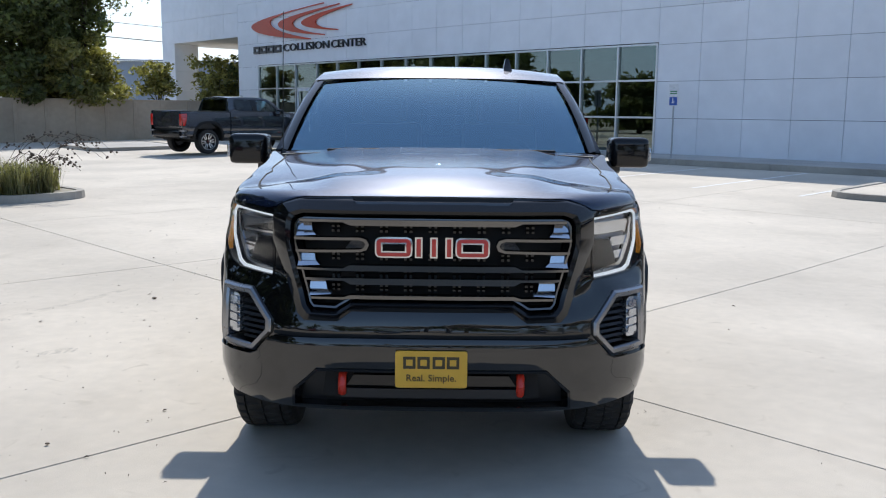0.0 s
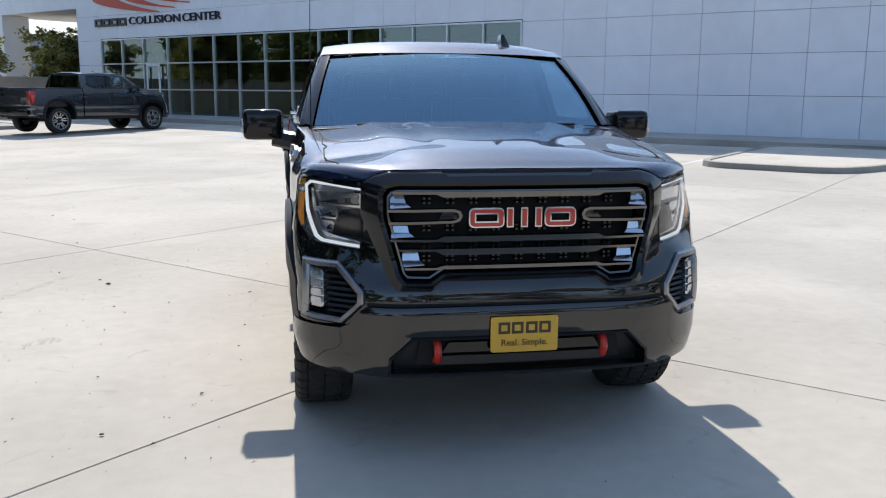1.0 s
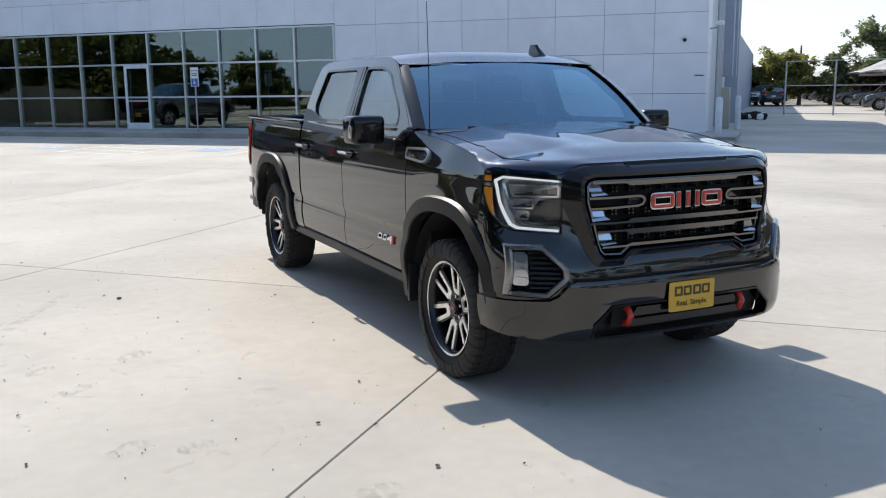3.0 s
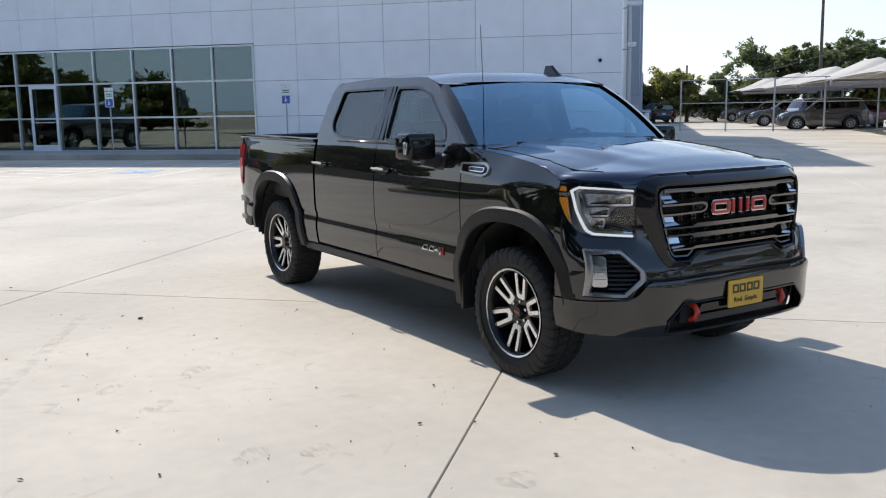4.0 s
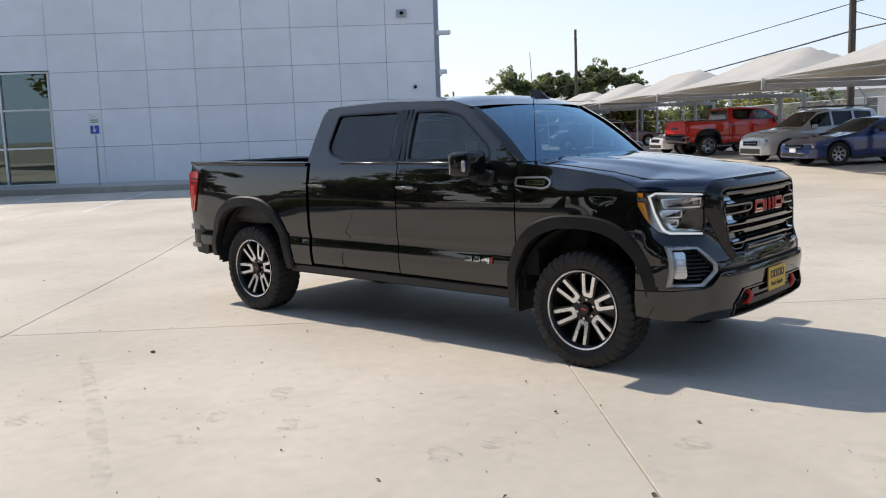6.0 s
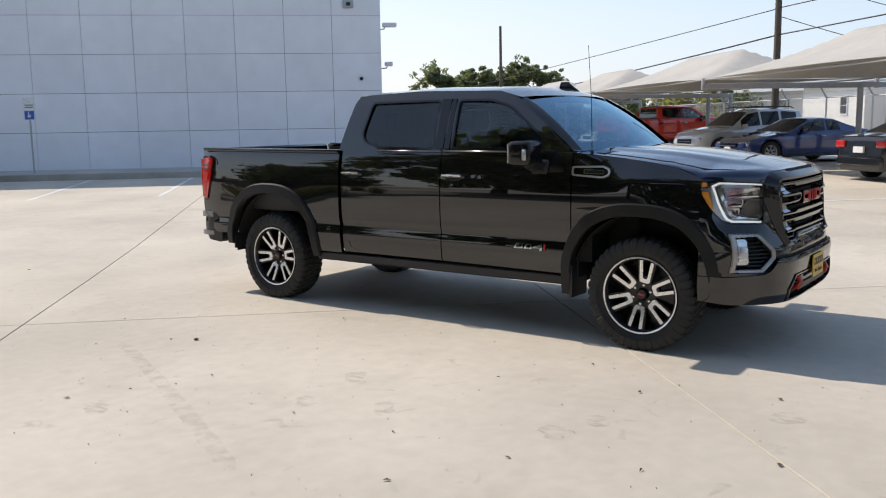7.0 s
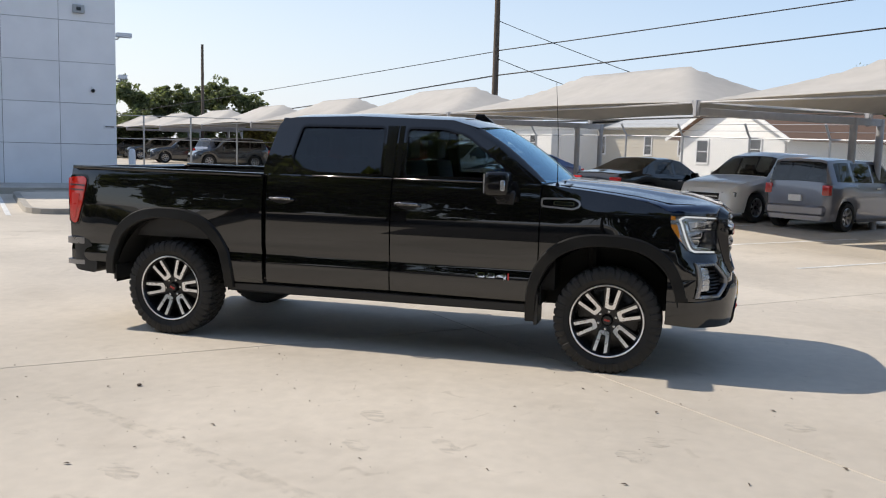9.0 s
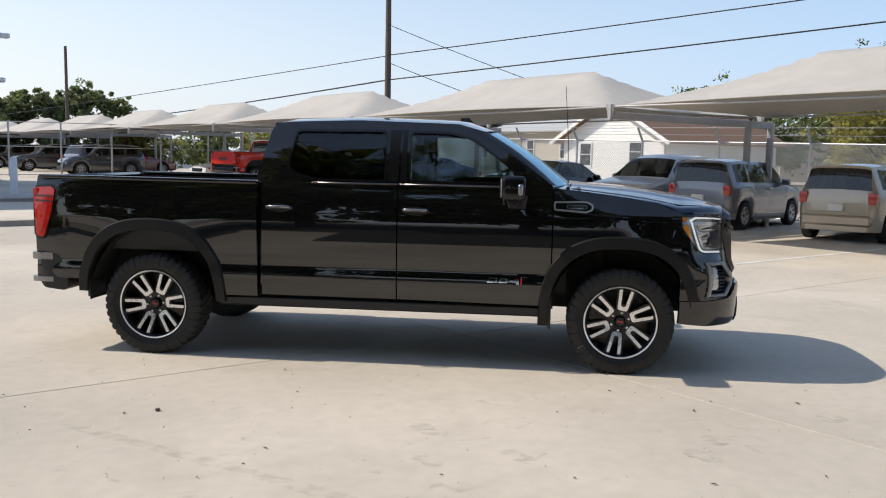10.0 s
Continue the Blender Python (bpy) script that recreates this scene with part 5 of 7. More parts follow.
    for r0, r1 in zip(grid, grid[1:]):
        for i in range(24):
            bm.faces.new((r0[i], r0[i + 1], r1[i + 1], r1[i]))
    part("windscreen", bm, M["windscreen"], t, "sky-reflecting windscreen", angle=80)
    for side in (-1, 1):
        bm = bmesh.new()
        prev = None
        for j in range(13):
            f = j / 12
            k = side
            y = 0.40 + 0.645 * f + 0.14 * (1 - 0.65 * f)
            z = 1.442 + 0.43 * f - 0.035 * (0.4 + 0.6 * f) + 0.03 * math.sin(math.pi * f)
            half = 0.885 + (cab_x(1.85) - 0.035 - 0.885) * f
            ring = [bm.verts.new((side * (half - 0.02), y - 0.03, z + 0.004)), bm.verts.new((side * (half + 0.02), y - 0.004, z + 0.012)), bm.verts.new((side * (cab_x(min(1.9, z + 0.02)) + 0.002), y + 0.07, z + 0.02))]
            if prev:
                for q in range(2):
                    bm.faces.new((prev[q], prev[q + 1], ring[q + 1], ring[q]))
            prev = ring
        part("screen_pillar", bm, body, t, angle=70)
    part("cowl", plate([(-0.86, 0.33), (0.86, 0.33), (0.90, 0.56), (0.5, 0.46), (-0.5, 0.46), (-0.90, 0.56)], [], lambda u, v, d: (u, v, 1.440 - 0.03 * u * u - d), 0.02, [k * 0.2 for k in range(-4, 5)]), M["trim"], t)
    for x0, x1 in ((-0.62, -0.05), (0.05, 0.66)):
        tube("wiper", [(x0, 0.405, 1.440), ((x0 + x1) / 2, 0.385, 1.446), (x1, 0.41, 1.442)], 0.007, M["chassis"], t)
    part("rear_glass", plate([(-0.74, 1.46), (0.74, 1.46), (0.68, 1.84), (-0.68, 1.84)], [], lambda u, v, d: (u, 2.875 - 0.16 * (v - 1.43) - d, v), 0.006), M["car_glass"], t, "dark rear cab glass")
    part("cab_back", plate([(-0.94, 0.6), (0.94, 0.6), (0.925, 1.42), (0.745, 1.90), (-0.745, 1.90), (-0.925, 1.42)], [[(-0.735, 1.465), (0.735, 1.465), (0.675, 1.835), (-0.675, 1.835)]], lambda u, v, d: (u, 2.865 - 0.16 * max(0, v - 1.43) - d, v), 0.04), body, t)
    # sharkfin and whip aerials
    bm = bmesh.new()
    add_box(bm, 0.405, 0.465, 1.20, 1.42, 1.895, 2.005, 0.012)
    for v in bm.verts:
        if v.co.z > 1.95:
            v.co.y = 1.385 + (v.co.y - 1.385) * 0.40
            v.co.x = 0.435 + (v.co.x - 0.435) * 0.45
    part("fin_aerial", bm, M["gloss"], t)
    tube("whip_aerial", [(-0.875, 0.43, 1.43), (-0.872, 0.44, 1.80), (-0.868, 0.47, 2.20)], 0.0035, M["gloss"], t, seg=5, r2=0.002)
    bm = bmesh.new()
    lathe(bm, [(0.001, 0.03), (0.012, 0.03), (0.02, 0.0)], 12)
    bmesh.ops.rotate(bm, verts=bm.verts, cent=(0, 0, 0), matrix=Matrix.Rotation(-math.pi / 2, 3, "Y"))
    bmesh.ops.translate(bm, verts=bm.verts, vec=(-0.875, 0.43, 1.405))
    part("aerial_base", bm, M["gloss"], t)
    # bed
    for side in (-1, 1):
        x0, x1 = sorted((side * 0.875, side * 0.978))
        bm = bmesh.new()
        add_box(bm, x0, x1, 2.885, 4.72, 1.400, 1.432, 0.012, seg=2)
        for v in bm.verts:
            v.co.z += 0.012 * (v.co.y - 2.9) / 1.8
        part("bed_rail", bm, M["black"], t)
        x0, x1 = sorted((side * 0.86, side * 0.90))
        boxes("bed_wall", [(x0, x1, 2.90, 4.70, 0.88, 1.40)], M["trim"], t)
    boxes("bed_floor", [(-0.86, 0.86, 2.90, 4.70, 0.84, 0.88)], M["trim"], t)
    boxes("bed_headboard", [(-0.86, 0.86, 2.885, 2.925, 0.86, 1.415)], M["trim"], t)
    boxes("tailgate", [(-0.815, 0.815, 4.68, 4.775, 0.90, 1.435)], body, t, bevel=0.02)
    boxes("tailgate_mark", [(-0.30, 0.30, 4.773, 4.783, 1.10, 1.18)], M["darkchrome"], t)
    # rear bumper with its corner steps
    bm = bmesh.new()
    add_box(bm, -0.80, 0.80, 4.60, 4.80, 0.56, 0.775, 0.03, seg=2)
    part("rear_bumper", bm, M["gloss"], t)
    for side in (-1, 1):
        shell = rounded([(4.580, 0.800), (4.715, 0.795), (4.725, 0.560), (4.690, 0.514), (4.492, 0.493), (4.475, 0.600), (4.520, 0.730)], 0.035, 4)
        part("bumper_corner", plate(shell, [], lambda u, v, d, side=side: (side * (0.988 - d - 0.8 * max(0.0, u - 4.64) ** 1.5), u, v), 0.20, [4.55, 4.60, 4.64, 4.67, 4.70]), M["trim"], t, "dark textured bumper corner")
        bar = rounded([(side * 0.78, 4.785), (side * 0.90, 4.815), (side * 0.975, 4.795), (side * 1.002, 4.72), (side * 0.994, 4.597), (side * 0.93, 4.60), (side * 0.78, 4.66)], 0.03, 4)
        for name, z, thick in (("corner_cap", 0.802, 0.055), ("corner_step", 0.603, 0.040)):
            part(name, plate(bar, [], lambda u, v, d, z=z: (u, v, z - d), thick), M["foglip"], t, "satin metal bumper bar")
    # chassis and cabin
    boxes("chassis_frame", [(-0.60, 0.60, -0.75, 0.56, 0.45, 1.25), (-0.91, 0.91, 0.52, 2.86, 0.48, 0.62), (-0.60, 0.60, 2.8, 4.6, 0.50, 0.84), (-0.88, 0.88, 0.42, 0.56, 0.6, 1.38), (-0.84, 0.84, 2.88, 3.15, 0.56, 0.88), (-0.84, 0.84, 4.40, 4.66, 0.60, 0.88)], M["chassis"], t)
    for yy in (0.0, 3.747):
        tube("axle", [(-0.85, yy, 0.41), (0.85, yy, 0.41)], 0.05, M["chassis"], t)
        for side in (-1, 1):
            tube("shock_absorber", [(side * 0.70, yy + 0.12, 0.42), (side * 0.66, yy + 0.16, 0.95)], 0.035, M["chassis"], t)
    dash = bmesh.new()
    add_box(dash, -0.84, 0.84, 0.50, 0.95, 1.10, 1.40, 0.05, seg=2)
    part("dashboard", dash, M["cabin"], t)
    for sx in (-0.42, 0.42):
        for sy in (1.55, 2.40):
            seat = bmesh.new()
            add_box(seat, sx - 0.27, sx + 0.27, sy - 0.42, sy + 0.10, 0.75, 0.98, 0.06, seg=2)
            add_box(seat, sx - 0.26, sx + 0.26, sy + 0.02, sy + 0.20, 0.95, 1.58, 0.06, seg=2, m=Matrix.Translation((0, sy + 0.1, 0.95)) @ Matrix.Rotation(radians(-10), 4, "X") @ Matrix.Translation((0, -sy - 0.1, -0.95)))
            add_box(seat, sx - 0.14, sx + 0.14, sy + 0.16, sy + 0.28, 1.58, 1.76, 0.04, seg=2)
            part("seat", seat, M["cabin"], t)
    bm = bmesh.new()
    pts = [(0.42 + 0.18 * math.cos(a), 1.02 + 0.18 * math.sin(a) * -0.35, 1.32 + 0.18 * math.sin(a)) for a in (2 * math.pi * k / 20 for k in range(21))]
    add_tube(bm, pts, 0.016, 6, cap=False)
    add_tube(bm, [(0.26, 1.02, 1.32), (0.58, 1.02, 1.32)], 0.018, 6)
    part("steering_wheel", bm, M["cabin"], t)
    boxes("rear_view_mirror", [(-0.11, 0.11, 1.02, 1.06, 1.70, 1.78)], M["cabin"], t, bevel=0.015)
    for x0, y0, r in ((-0.1, 0.62, 12), (0.25, 0.60, -20), (0.45, 0.66, 30)):
        bm = bmesh.new()
        add_box(bm, x0, x0 + 0.21, y0, y0 + 0.10, 1.405, 1.410)
        bmesh.ops.rotate(bm, verts=bm.verts, cent=(x0, y0, 1.4), matrix=Matrix.Rotation(radians(r), 3, "Z"))
        part("paper_sheet", bm, M["paper"], t)
    for x, y in ((-0.85, 0.0), (-0.85, 3.757)):
        wheel_at(wheel, t, x, y, 0.404, 10 if y == 0 else 24, 1)
    for x, y in ((0.85, 0.0), (0.85, 3.757)):
        wheel_at(wheel, t, x, y, 0.404, -15, -1)
    return t


def discard(ob):
    for o in [*ob.children_recursive, ob]:
        bpy.data.objects.remove(o)


truck_wheel = build_wheel("wheel")
build_pickup("glossy black crew-cab pickup with black grille and red tow hooks", M["black"], truck_wheel, pose(0, 0, 0))


# ---------------------------------------------------------------- other vehicles
CAR = {
    # wheelbase, half width, tyre radius, roof line (y, z), belt line (y, z), side glass spans, windscreen span, rear glass span
    "sedan": dict(wb=2.75, hw=0.89, r=0.335, top=[(-0.90, 0.55), (-0.86, 0.68), (-0.60, 0.79), (0.0, 0.89), (0.52, 0.97), (1.30, 1.40), (1.75, 1.455), (2.30, 1.44), (3.05, 1.13), (3.15, 1.10), (3.72, 1.04), (3.80, 0.90), (3.84, 0.55)],
                  belt=[(-0.9, 0.66), (0.3, 0.90), (1.0, 0.93), (3.0, 1.02), (3.84, 0.95)], glass=[(0.95, 1.62), (1.70, 2.46)], ws=(0.55, 1.28), rw=(2.36, 3.02)),
    "coupe": dict(wb=2.85, hw=0.90, r=0.34, top=[(-0.92, 0.50), (-0.88, 0.62), (-0.60, 0.75), (0.0, 0.86), (0.60, 0.95), (1.45, 1.35), (1.85, 1.39), (2.30, 1.36), (3.15, 1.06), (3.70, 0.98), (3.78, 0.85), (3.82, 0.5)],
                  belt=[(-0.9, 0.62), (0.3, 0.86), (1.0, 0.90), (3.0, 0.98), (3.82, 0.90)], glass=[(1.05, 1.95), (2.02, 2.50)], ws=(0.66, 1.44), rw=(2.36, 3.10)),
    "suv": dict(wb=2.68, hw=0.91, r=0.355, top=[(-0.90, 0.50), (-0.88, 0.66), (-0.82, 0.80), (-0.66, 0.91), (-0.35, 0.99), (0.0, 1.04), (0.42, 1.10), (1.10, 1.60), (1.55, 1.70), (2.60, 1.70), (3.20, 1.64), (3.48, 1.12), (3.56, 0.95), (3.58, 0.55)],
                belt=[(-0.90, 0.62), (-0.6, 0.86), (0.3, 1.02), (1.0, 1.04), (3.2, 1.13), (3.58, 1.05)], glass=[(0.80, 1.55), (1.63, 2.35), (2.44, 3.05)], ws=(0.45, 1.10), rw=(3.22, 3.46)),
    "boxy": dict(wb=2.60, hw=0.88, r=0.32, top=[(-0.82, 0.55), (-0.79, 0.82), (-0.60, 0.95), (0.0, 1.02), (0.30, 1.06), (0.85, 1.52), (1.20, 1.61), (2.60, 1.64), (3.15, 1.60), (3.24, 1.10), (3.28, 0.90), (3.29, 0.5)],
                 belt=[(-0.82, 0.78), (0.3, 1.00), (1.0, 1.03), (3.2, 1.06), (3.29, 1.0)], glass=[(0.62, 1.45), (1.52, 2.30), (2.40, 3.00)], ws=(0.32, 0.86), rw=(3.16, 3.24)),
    "van": dict(wb=3.6, hw=1.02, r=0.36, top=[(-0.95, 0.60), (-0.92, 1.00), (-0.60, 1.15), (0.05, 1.28), (0.75, 2.15), (1.2, 2.42), (4.5, 2.45), (4.68, 2.30), (4.75, 0.6)],
                belt=[(-0.95, 0.9), (0.2, 1.2), (1.0, 1.25), (4.75, 1.3)], glass=[(0.55, 1.25)], ws=(0.06, 0.78), rw=(4.6, 4.62)),
}
small_wheel = build_wheel("wheel", 0.335, 0.21, 0.225, spokes=False)
random.seed(11)


def build_car(kind, label, paint_m, m, nose_out=False, group="", rack=False, category=""):
    c = CAR[kind]
    name = {"sedan": "sedan", "coupe": "coupe", "suv": "sport_utility_vehicle", "boxy": "hatchback", "van": "delivery_van"}[kind]
    t = thing(name, label, category or name.replace("_", " ").replace("sport utility vehicle", "suv"), m, group)
    top, belt, hw, wb, r = c["top"], c["belt"], c["hw"], c["wb"], c["r"]
    y0, y1 = top[0][0], top[-1][0]
    marks = {y for y, _ in top} | {v for g in c["glass"] for v in g} | set(c["ws"]) | set(c["rw"]) | {a + d * s for a in (0, wb) for d in (0.0, 0.15, 0.25, 0.32, 0.37, 0.40) for s in (-1, 1)}
    ys = sorted({round(v, 3) for v in marks if y0 <= v <= y1} | {round(y0 + (y1 - y0) * k / 20, 3) for k in range(21)})
    rings = []
    for y in ys:
        tz, bz = lerp_table(top, y), lerp_table(belt, y)
        bz = min(bz, tz - 0.015)
        lo = 0.24
        for a in (0.0, wb):
            lo = max(lo, arch_z(y, (a, r), r + 0.055, r + 0.05, 2.0))
        lo = min(lo, bz - 0.03)
        end = min(1.0, (y - y0) / 0.60, (y1 - y) / 0.45)
        w = hw * (0.72 + 0.28 * math.sqrt(max(0.0, 1 - (1 - end) ** 2)))
        green = max(0.0, tz - bz)
        wt = w * (0.93 - 0.42 * min(green, 0.62) ** 1.3)
        up = lambda f: (w * 0.955 + (wt - w * 0.955) * f, bz + (tz - 0.035 * min(1, green * 5) - bz) * f)
        zz = lambda f: lo + (bz - lo) * f
        ring = [(w * 0.55, lo), (w * 0.955, lo), (w * 0.985, zz(0.15)), (w * 1.0, zz(0.40)), (w * 0.992, zz(0.62)), (w * 1.0, zz(0.80)), (w * 0.985, zz(0.93)), (w * 0.955, bz), up(0.10), up(0.88), up(1.0), (wt * 0.78, tz - 0.004), (0.0, tz + 0.012)]
        rings.append(ring)
    groups = {"body": []}
    verts = []
    for y, ring in zip(ys, rings):
        for x, z in ring:
            verts.append((x, y, z))
        for x, z in ring:
            verts.append((-x, y, z))
    n = len(rings[0])
    for i in range(len(ys) - 1):
        ym = (ys[i] + ys[i + 1]) / 2
        for s in (0, 1):
            for j in range(n - 1):
                a, b = (i * 2 + s) * n + j, ((i + 1) * 2 + s) * n + j
                q = (a, b, b + 1, a + 1)
                key = "body"
                if j == 8:
                    for k, (g0, g1) in enumerate(c["glass"]):
                        if g0 <= ym <= g1:
                            key = ("side_window", k, s)
                elif j in (10, 11) or j == 9:
                    if j >= 10 and c["ws"][0] < ym < c["ws"][1]:
                        key = ("windscreen", 0, 0)
                    elif j >= 10 and c["rw"][0] < ym < c["rw"][1]:
                        key = ("rear_window", 0, 0)
                groups.setdefault(key, []).append(q if s == 0 else q[::-1])
    for end in (0, len(ys) - 1):
        loop = [(end * 2) * n + j for j in range(n)] + [(end * 2 + 1) * n + j for j in range(n - 2, -1, -1)]
        groups["body"].append(tuple(loop))

    def sub(name2, faces, material, lab="", push=0.0):
        idx = sorted({k for f in faces for k in f})
        mp = {k: i for i, k in enumerate(idx)}
        vv = [verts[k] for k in idx]
        return link_mesh(name2, vv, [tuple(mp[k] for k in f) for f in faces], material, t, lab, angle=32)
    sub("body", groups.pop("body"), paint_m)
    for key, faces in groups.items():
        sub(key[0], faces, M["lot_glass"], "dark tinted glass")
    zb = lerp_table(belt, 0.0)
    zf, zr = lerp_table(belt, y0 + 0.1), lerp_table(belt, y1 - 0.1)
    for s in (-1, 1):
        hl_ = bmesh.new()
        add_box(hl_, *sorted((s * hw * 0.52, s * hw * 0.90)), y0 + 0.03, y0 + 0.34, zf - 0.10, zf + 0.035, 0.02)
        for v in hl_.verts:
            v.co.y += 0.26 * max(0.0, abs(v.co.x) / hw - 0.5) ** 1.2
        part("head_lamp", hl_, M["reflector"], t, "clear head lamp")
        tl_ = bmesh.new()
        hi = 0.30 if kind in ("boxy", "suv") else 0.14
        add_box(tl_, *sorted((s * hw * (0.70 if hi > 0.2 else 0.56), s * hw * 0.90)), y1 - 0.22, y1 + 0.002, zr - hi * (0.85 if hi > 0.2 else 1.3), zr - 0.02, 0.03, seg=2)
        part("tail_lamp", tl_, M["taillight"], t, "red tail lamp")
        mi = bmesh.new()
        add_box(mi, *sorted((s * hw * 0.97, s * (hw + 0.18))), c["glass"][0][0] - 0.02, c["glass"][0][0] + 0.10, lerp_table(belt, 0.9) + 0.0, lerp_table(belt, 0.9) + 0.15, 0.03)
        part("door_mirror", mi, paint_m, t)
        for gx in [c["glass"][1][0] - 0.03 if len(c["glass"]) > 1 else c["glass"][0][1] + 0.02]:
            boxes("door_handle", [(*sorted((s * hw * 0.985, s * hw * 1.02)), gx - 0.24, gx - 0.06, zb + 0.0, zb + 0.03)], M["chrome"], t)
            boxes("sill_trim", [(*sorted((s * hw * 0.90, s * hw * 0.975)), r + 0.10, wb - r - 0.10, 0.20, 0.27)], M["trim"], t)
    boxes("grille", [(-hw * 0.48, hw * 0.48, y0 - 0.012, y0 + 0.06, zf - 0.16, zf - 0.01)], M["gloss"], t, bevel=0.01)
    boxes("grille_bar", [(-hw * 0.46, hw * 0.46, y0 - 0.02, y0 + 0.0, zf - 0.095, zf - 0.075)], M["chrome"], t)
    boxes("front_bumper", [(-hw * 0.70, hw * 0.70, y0 - 0.01, y0 + 0.1, 0.26, zf - 0.24)], M["trim"], t, bevel=0.02)
    boxes("rear_bumper", [(-hw * 0.82, hw * 0.82, y1 - 0.10, y1 + 0.045, 0.34, 0.58)], paint_m if kind != "suv" else M["trim"], t, bevel=0.05)
    boxes("licence_plate", [(-0.155, 0.155, y1 - 0.01, y1 + 0.05, 0.66, 0.80)] if kind != "coupe" else [(-0.155, 0.155, y0 - 0.03, y0 + 0.02, 0.40, 0.52)], M["signwhite"], t)
    boxes("underbody", [(-hw * 0.55, hw * 0.55, y0 + 0.2, y1 - 0.2, 0.22, 0.62), (-hw * 0.92, hw * 0.92, r + 0.07, wb - r - 0.07, 0.24, 0.55)], M["chassis"], t)
    cab_lo, cab_hi = c["glass"][0][0], c["glass"][-1][1]
    for sx in (-0.36, 0.36):
        seat = bmesh.new()
        add_box(seat, sx - 0.24, sx + 0.24, cab_lo + 0.55, cab_lo + 0.70, 0.5, zb + 0.30, 0.05)
        add_box(seat, sx - 0.13, sx + 0.13, cab_lo + 0.62, cab_lo + 0.72, zb + 0.27, zb + 0.42, 0.03)
        part("seat", seat, M["cabin"], t)
    if rack:
        for s in (-1, 1):
            tube("roof_rail", [(s * hw * 0.66, 1.2, 1.72), (s * hw * 0.66, 1.3, 1.77), (s * hw * 0.66, 2.9, 1.76), (s * hw * 0.66, 3.05, 1.70)], 0.018, M["trim"], t)
        for yy in (1.6, 2.6):
            tube("roof_bar", [(-hw * 0.66, yy, 1.77), (hw * 0.66, yy, 1.77)], 0.016, M["trim"], t)
    k = r / 0.335
    for s in (-1, 1):
        for yy in (0.0, wb):
            mm = pose(s * (hw - 0.10), yy, r, random.uniform(0, 60), 0, 0 if s < 0 else 180) @ Matrix.Diagonal((1, k, k, 1))
            cc = copy_thing(small_wheel, mm)
            cc.parent = t
            cc.matrix_basis = mm
    return t


def parked(kind, label, paint_m, x, y, heading, ref="rear", **kw):
    """Parks a car by the middle of its rear or front axle and its heading in degrees from +x."""
    h = Vector((math.cos(radians(heading)), math.sin(radians(heading)), 0))
    o = Vector((x, y, 0)) + (h * CAR[kind]["wb"] if ref == "rear" else Vector((0, 0, 0)))
    return build_car(kind, label, paint_m, pose(o.x, o.y, ground_z(x, y), 0, 0, heading + 90), **kw)


LOT_CARS = "cars parked under the canopies"
parked("boxy", "silver-grey boxy hatchback with tall tail lamps", M["p_slate"], 14.2, -3.4, -38, group=LOT_CARS)
parked("suv", "white compact crossover parked nose out", M["p_white"], 15.5, -1.55, 142, "front", group=LOT_CARS)
parked("sedan", "black sedan parked with its rear to the lot", M["black"], 16.4, 1.05, -38, group=LOT_CARS)
parked("coupe", "deep blue coupe parked nose out", M["p_blue"], 21.4, 5.9, 142, "front", group=LOT_CARS)
parked("suv", "silver sport utility vehicle with a roof rack", M["p_silver"], 23.7, 8.2, 142, "front", group=LOT_CARS, rack=True)
parked("boxy", "champagne retro hatchback with a sloping tail", M["p_champagne"], 12.0, -5.85, -38, group=LOT_CARS)
parked("sedan", "white sedan parked beside the red pickup", M["p_white"], 31.0, 15.6, 142, "front", group=LOT_CARS)
hd = Vector((math.cos(radians(-38)), math.sin(radians(-38)), 0))
o = Vector((29.0, 13.5, 0)) + hd * 3.747
build_pickup("bright red pickup with black bed cover lettering", M["p_redcar"], truck_wheel, pose(o.x, o.y, ground_z(29.0, 13.5), 0, 0, 52), detail=False)
# the dark pickup in front of the porch
h2 = Vector((2.05, 2.36, 0)).normalized()
o = Vector((-8.9, 26.25, 0)) + h2 * 3.747
build_pickup("dark blue-grey crew-cab pickup with alloy wheels", M["p_darkblue"], truck_wheel, pose(o.x, o.y, ground_z(o.x, o.y), 0, 0, math.degrees(math.atan2(h2.y, h2.x)) + 90), detail=False)
# the long row further down the canopies
FAR_ROW = "far row of parked cars"
kinds = [("suv", "dark grey"), ("sedan", "black"), ("suv", "silver"), ("sedan", "silver"), ("suv", "dark blue"), ("sedan", "maroon"), ("suv", "white"), ("sedan", "dark grey")]
pm = {"dark grey": "p_darkgrey", "black": "black", "silver": "p_silver", "dark blue": "p_darkblue", "maroon": "p_maroon", "white": "p_white"}
for k in range(32):
    kd, colr = kinds[(k * 5 + k // 3) % len(kinds)]
    w = W(23.4 + random.uniform(-0.4, 0.4) + row_shift(-24.0 - 3.1 * k), -24.0 - 3.1 * k)
    parked(kd, "%s %s in the far canopy row" % (colr, "sport utility vehicle" if kd == "suv" else "sedan"), M[pm[colr]], w.x, w.y, -46 if k % 3 else 134, group=FAR_ROW)
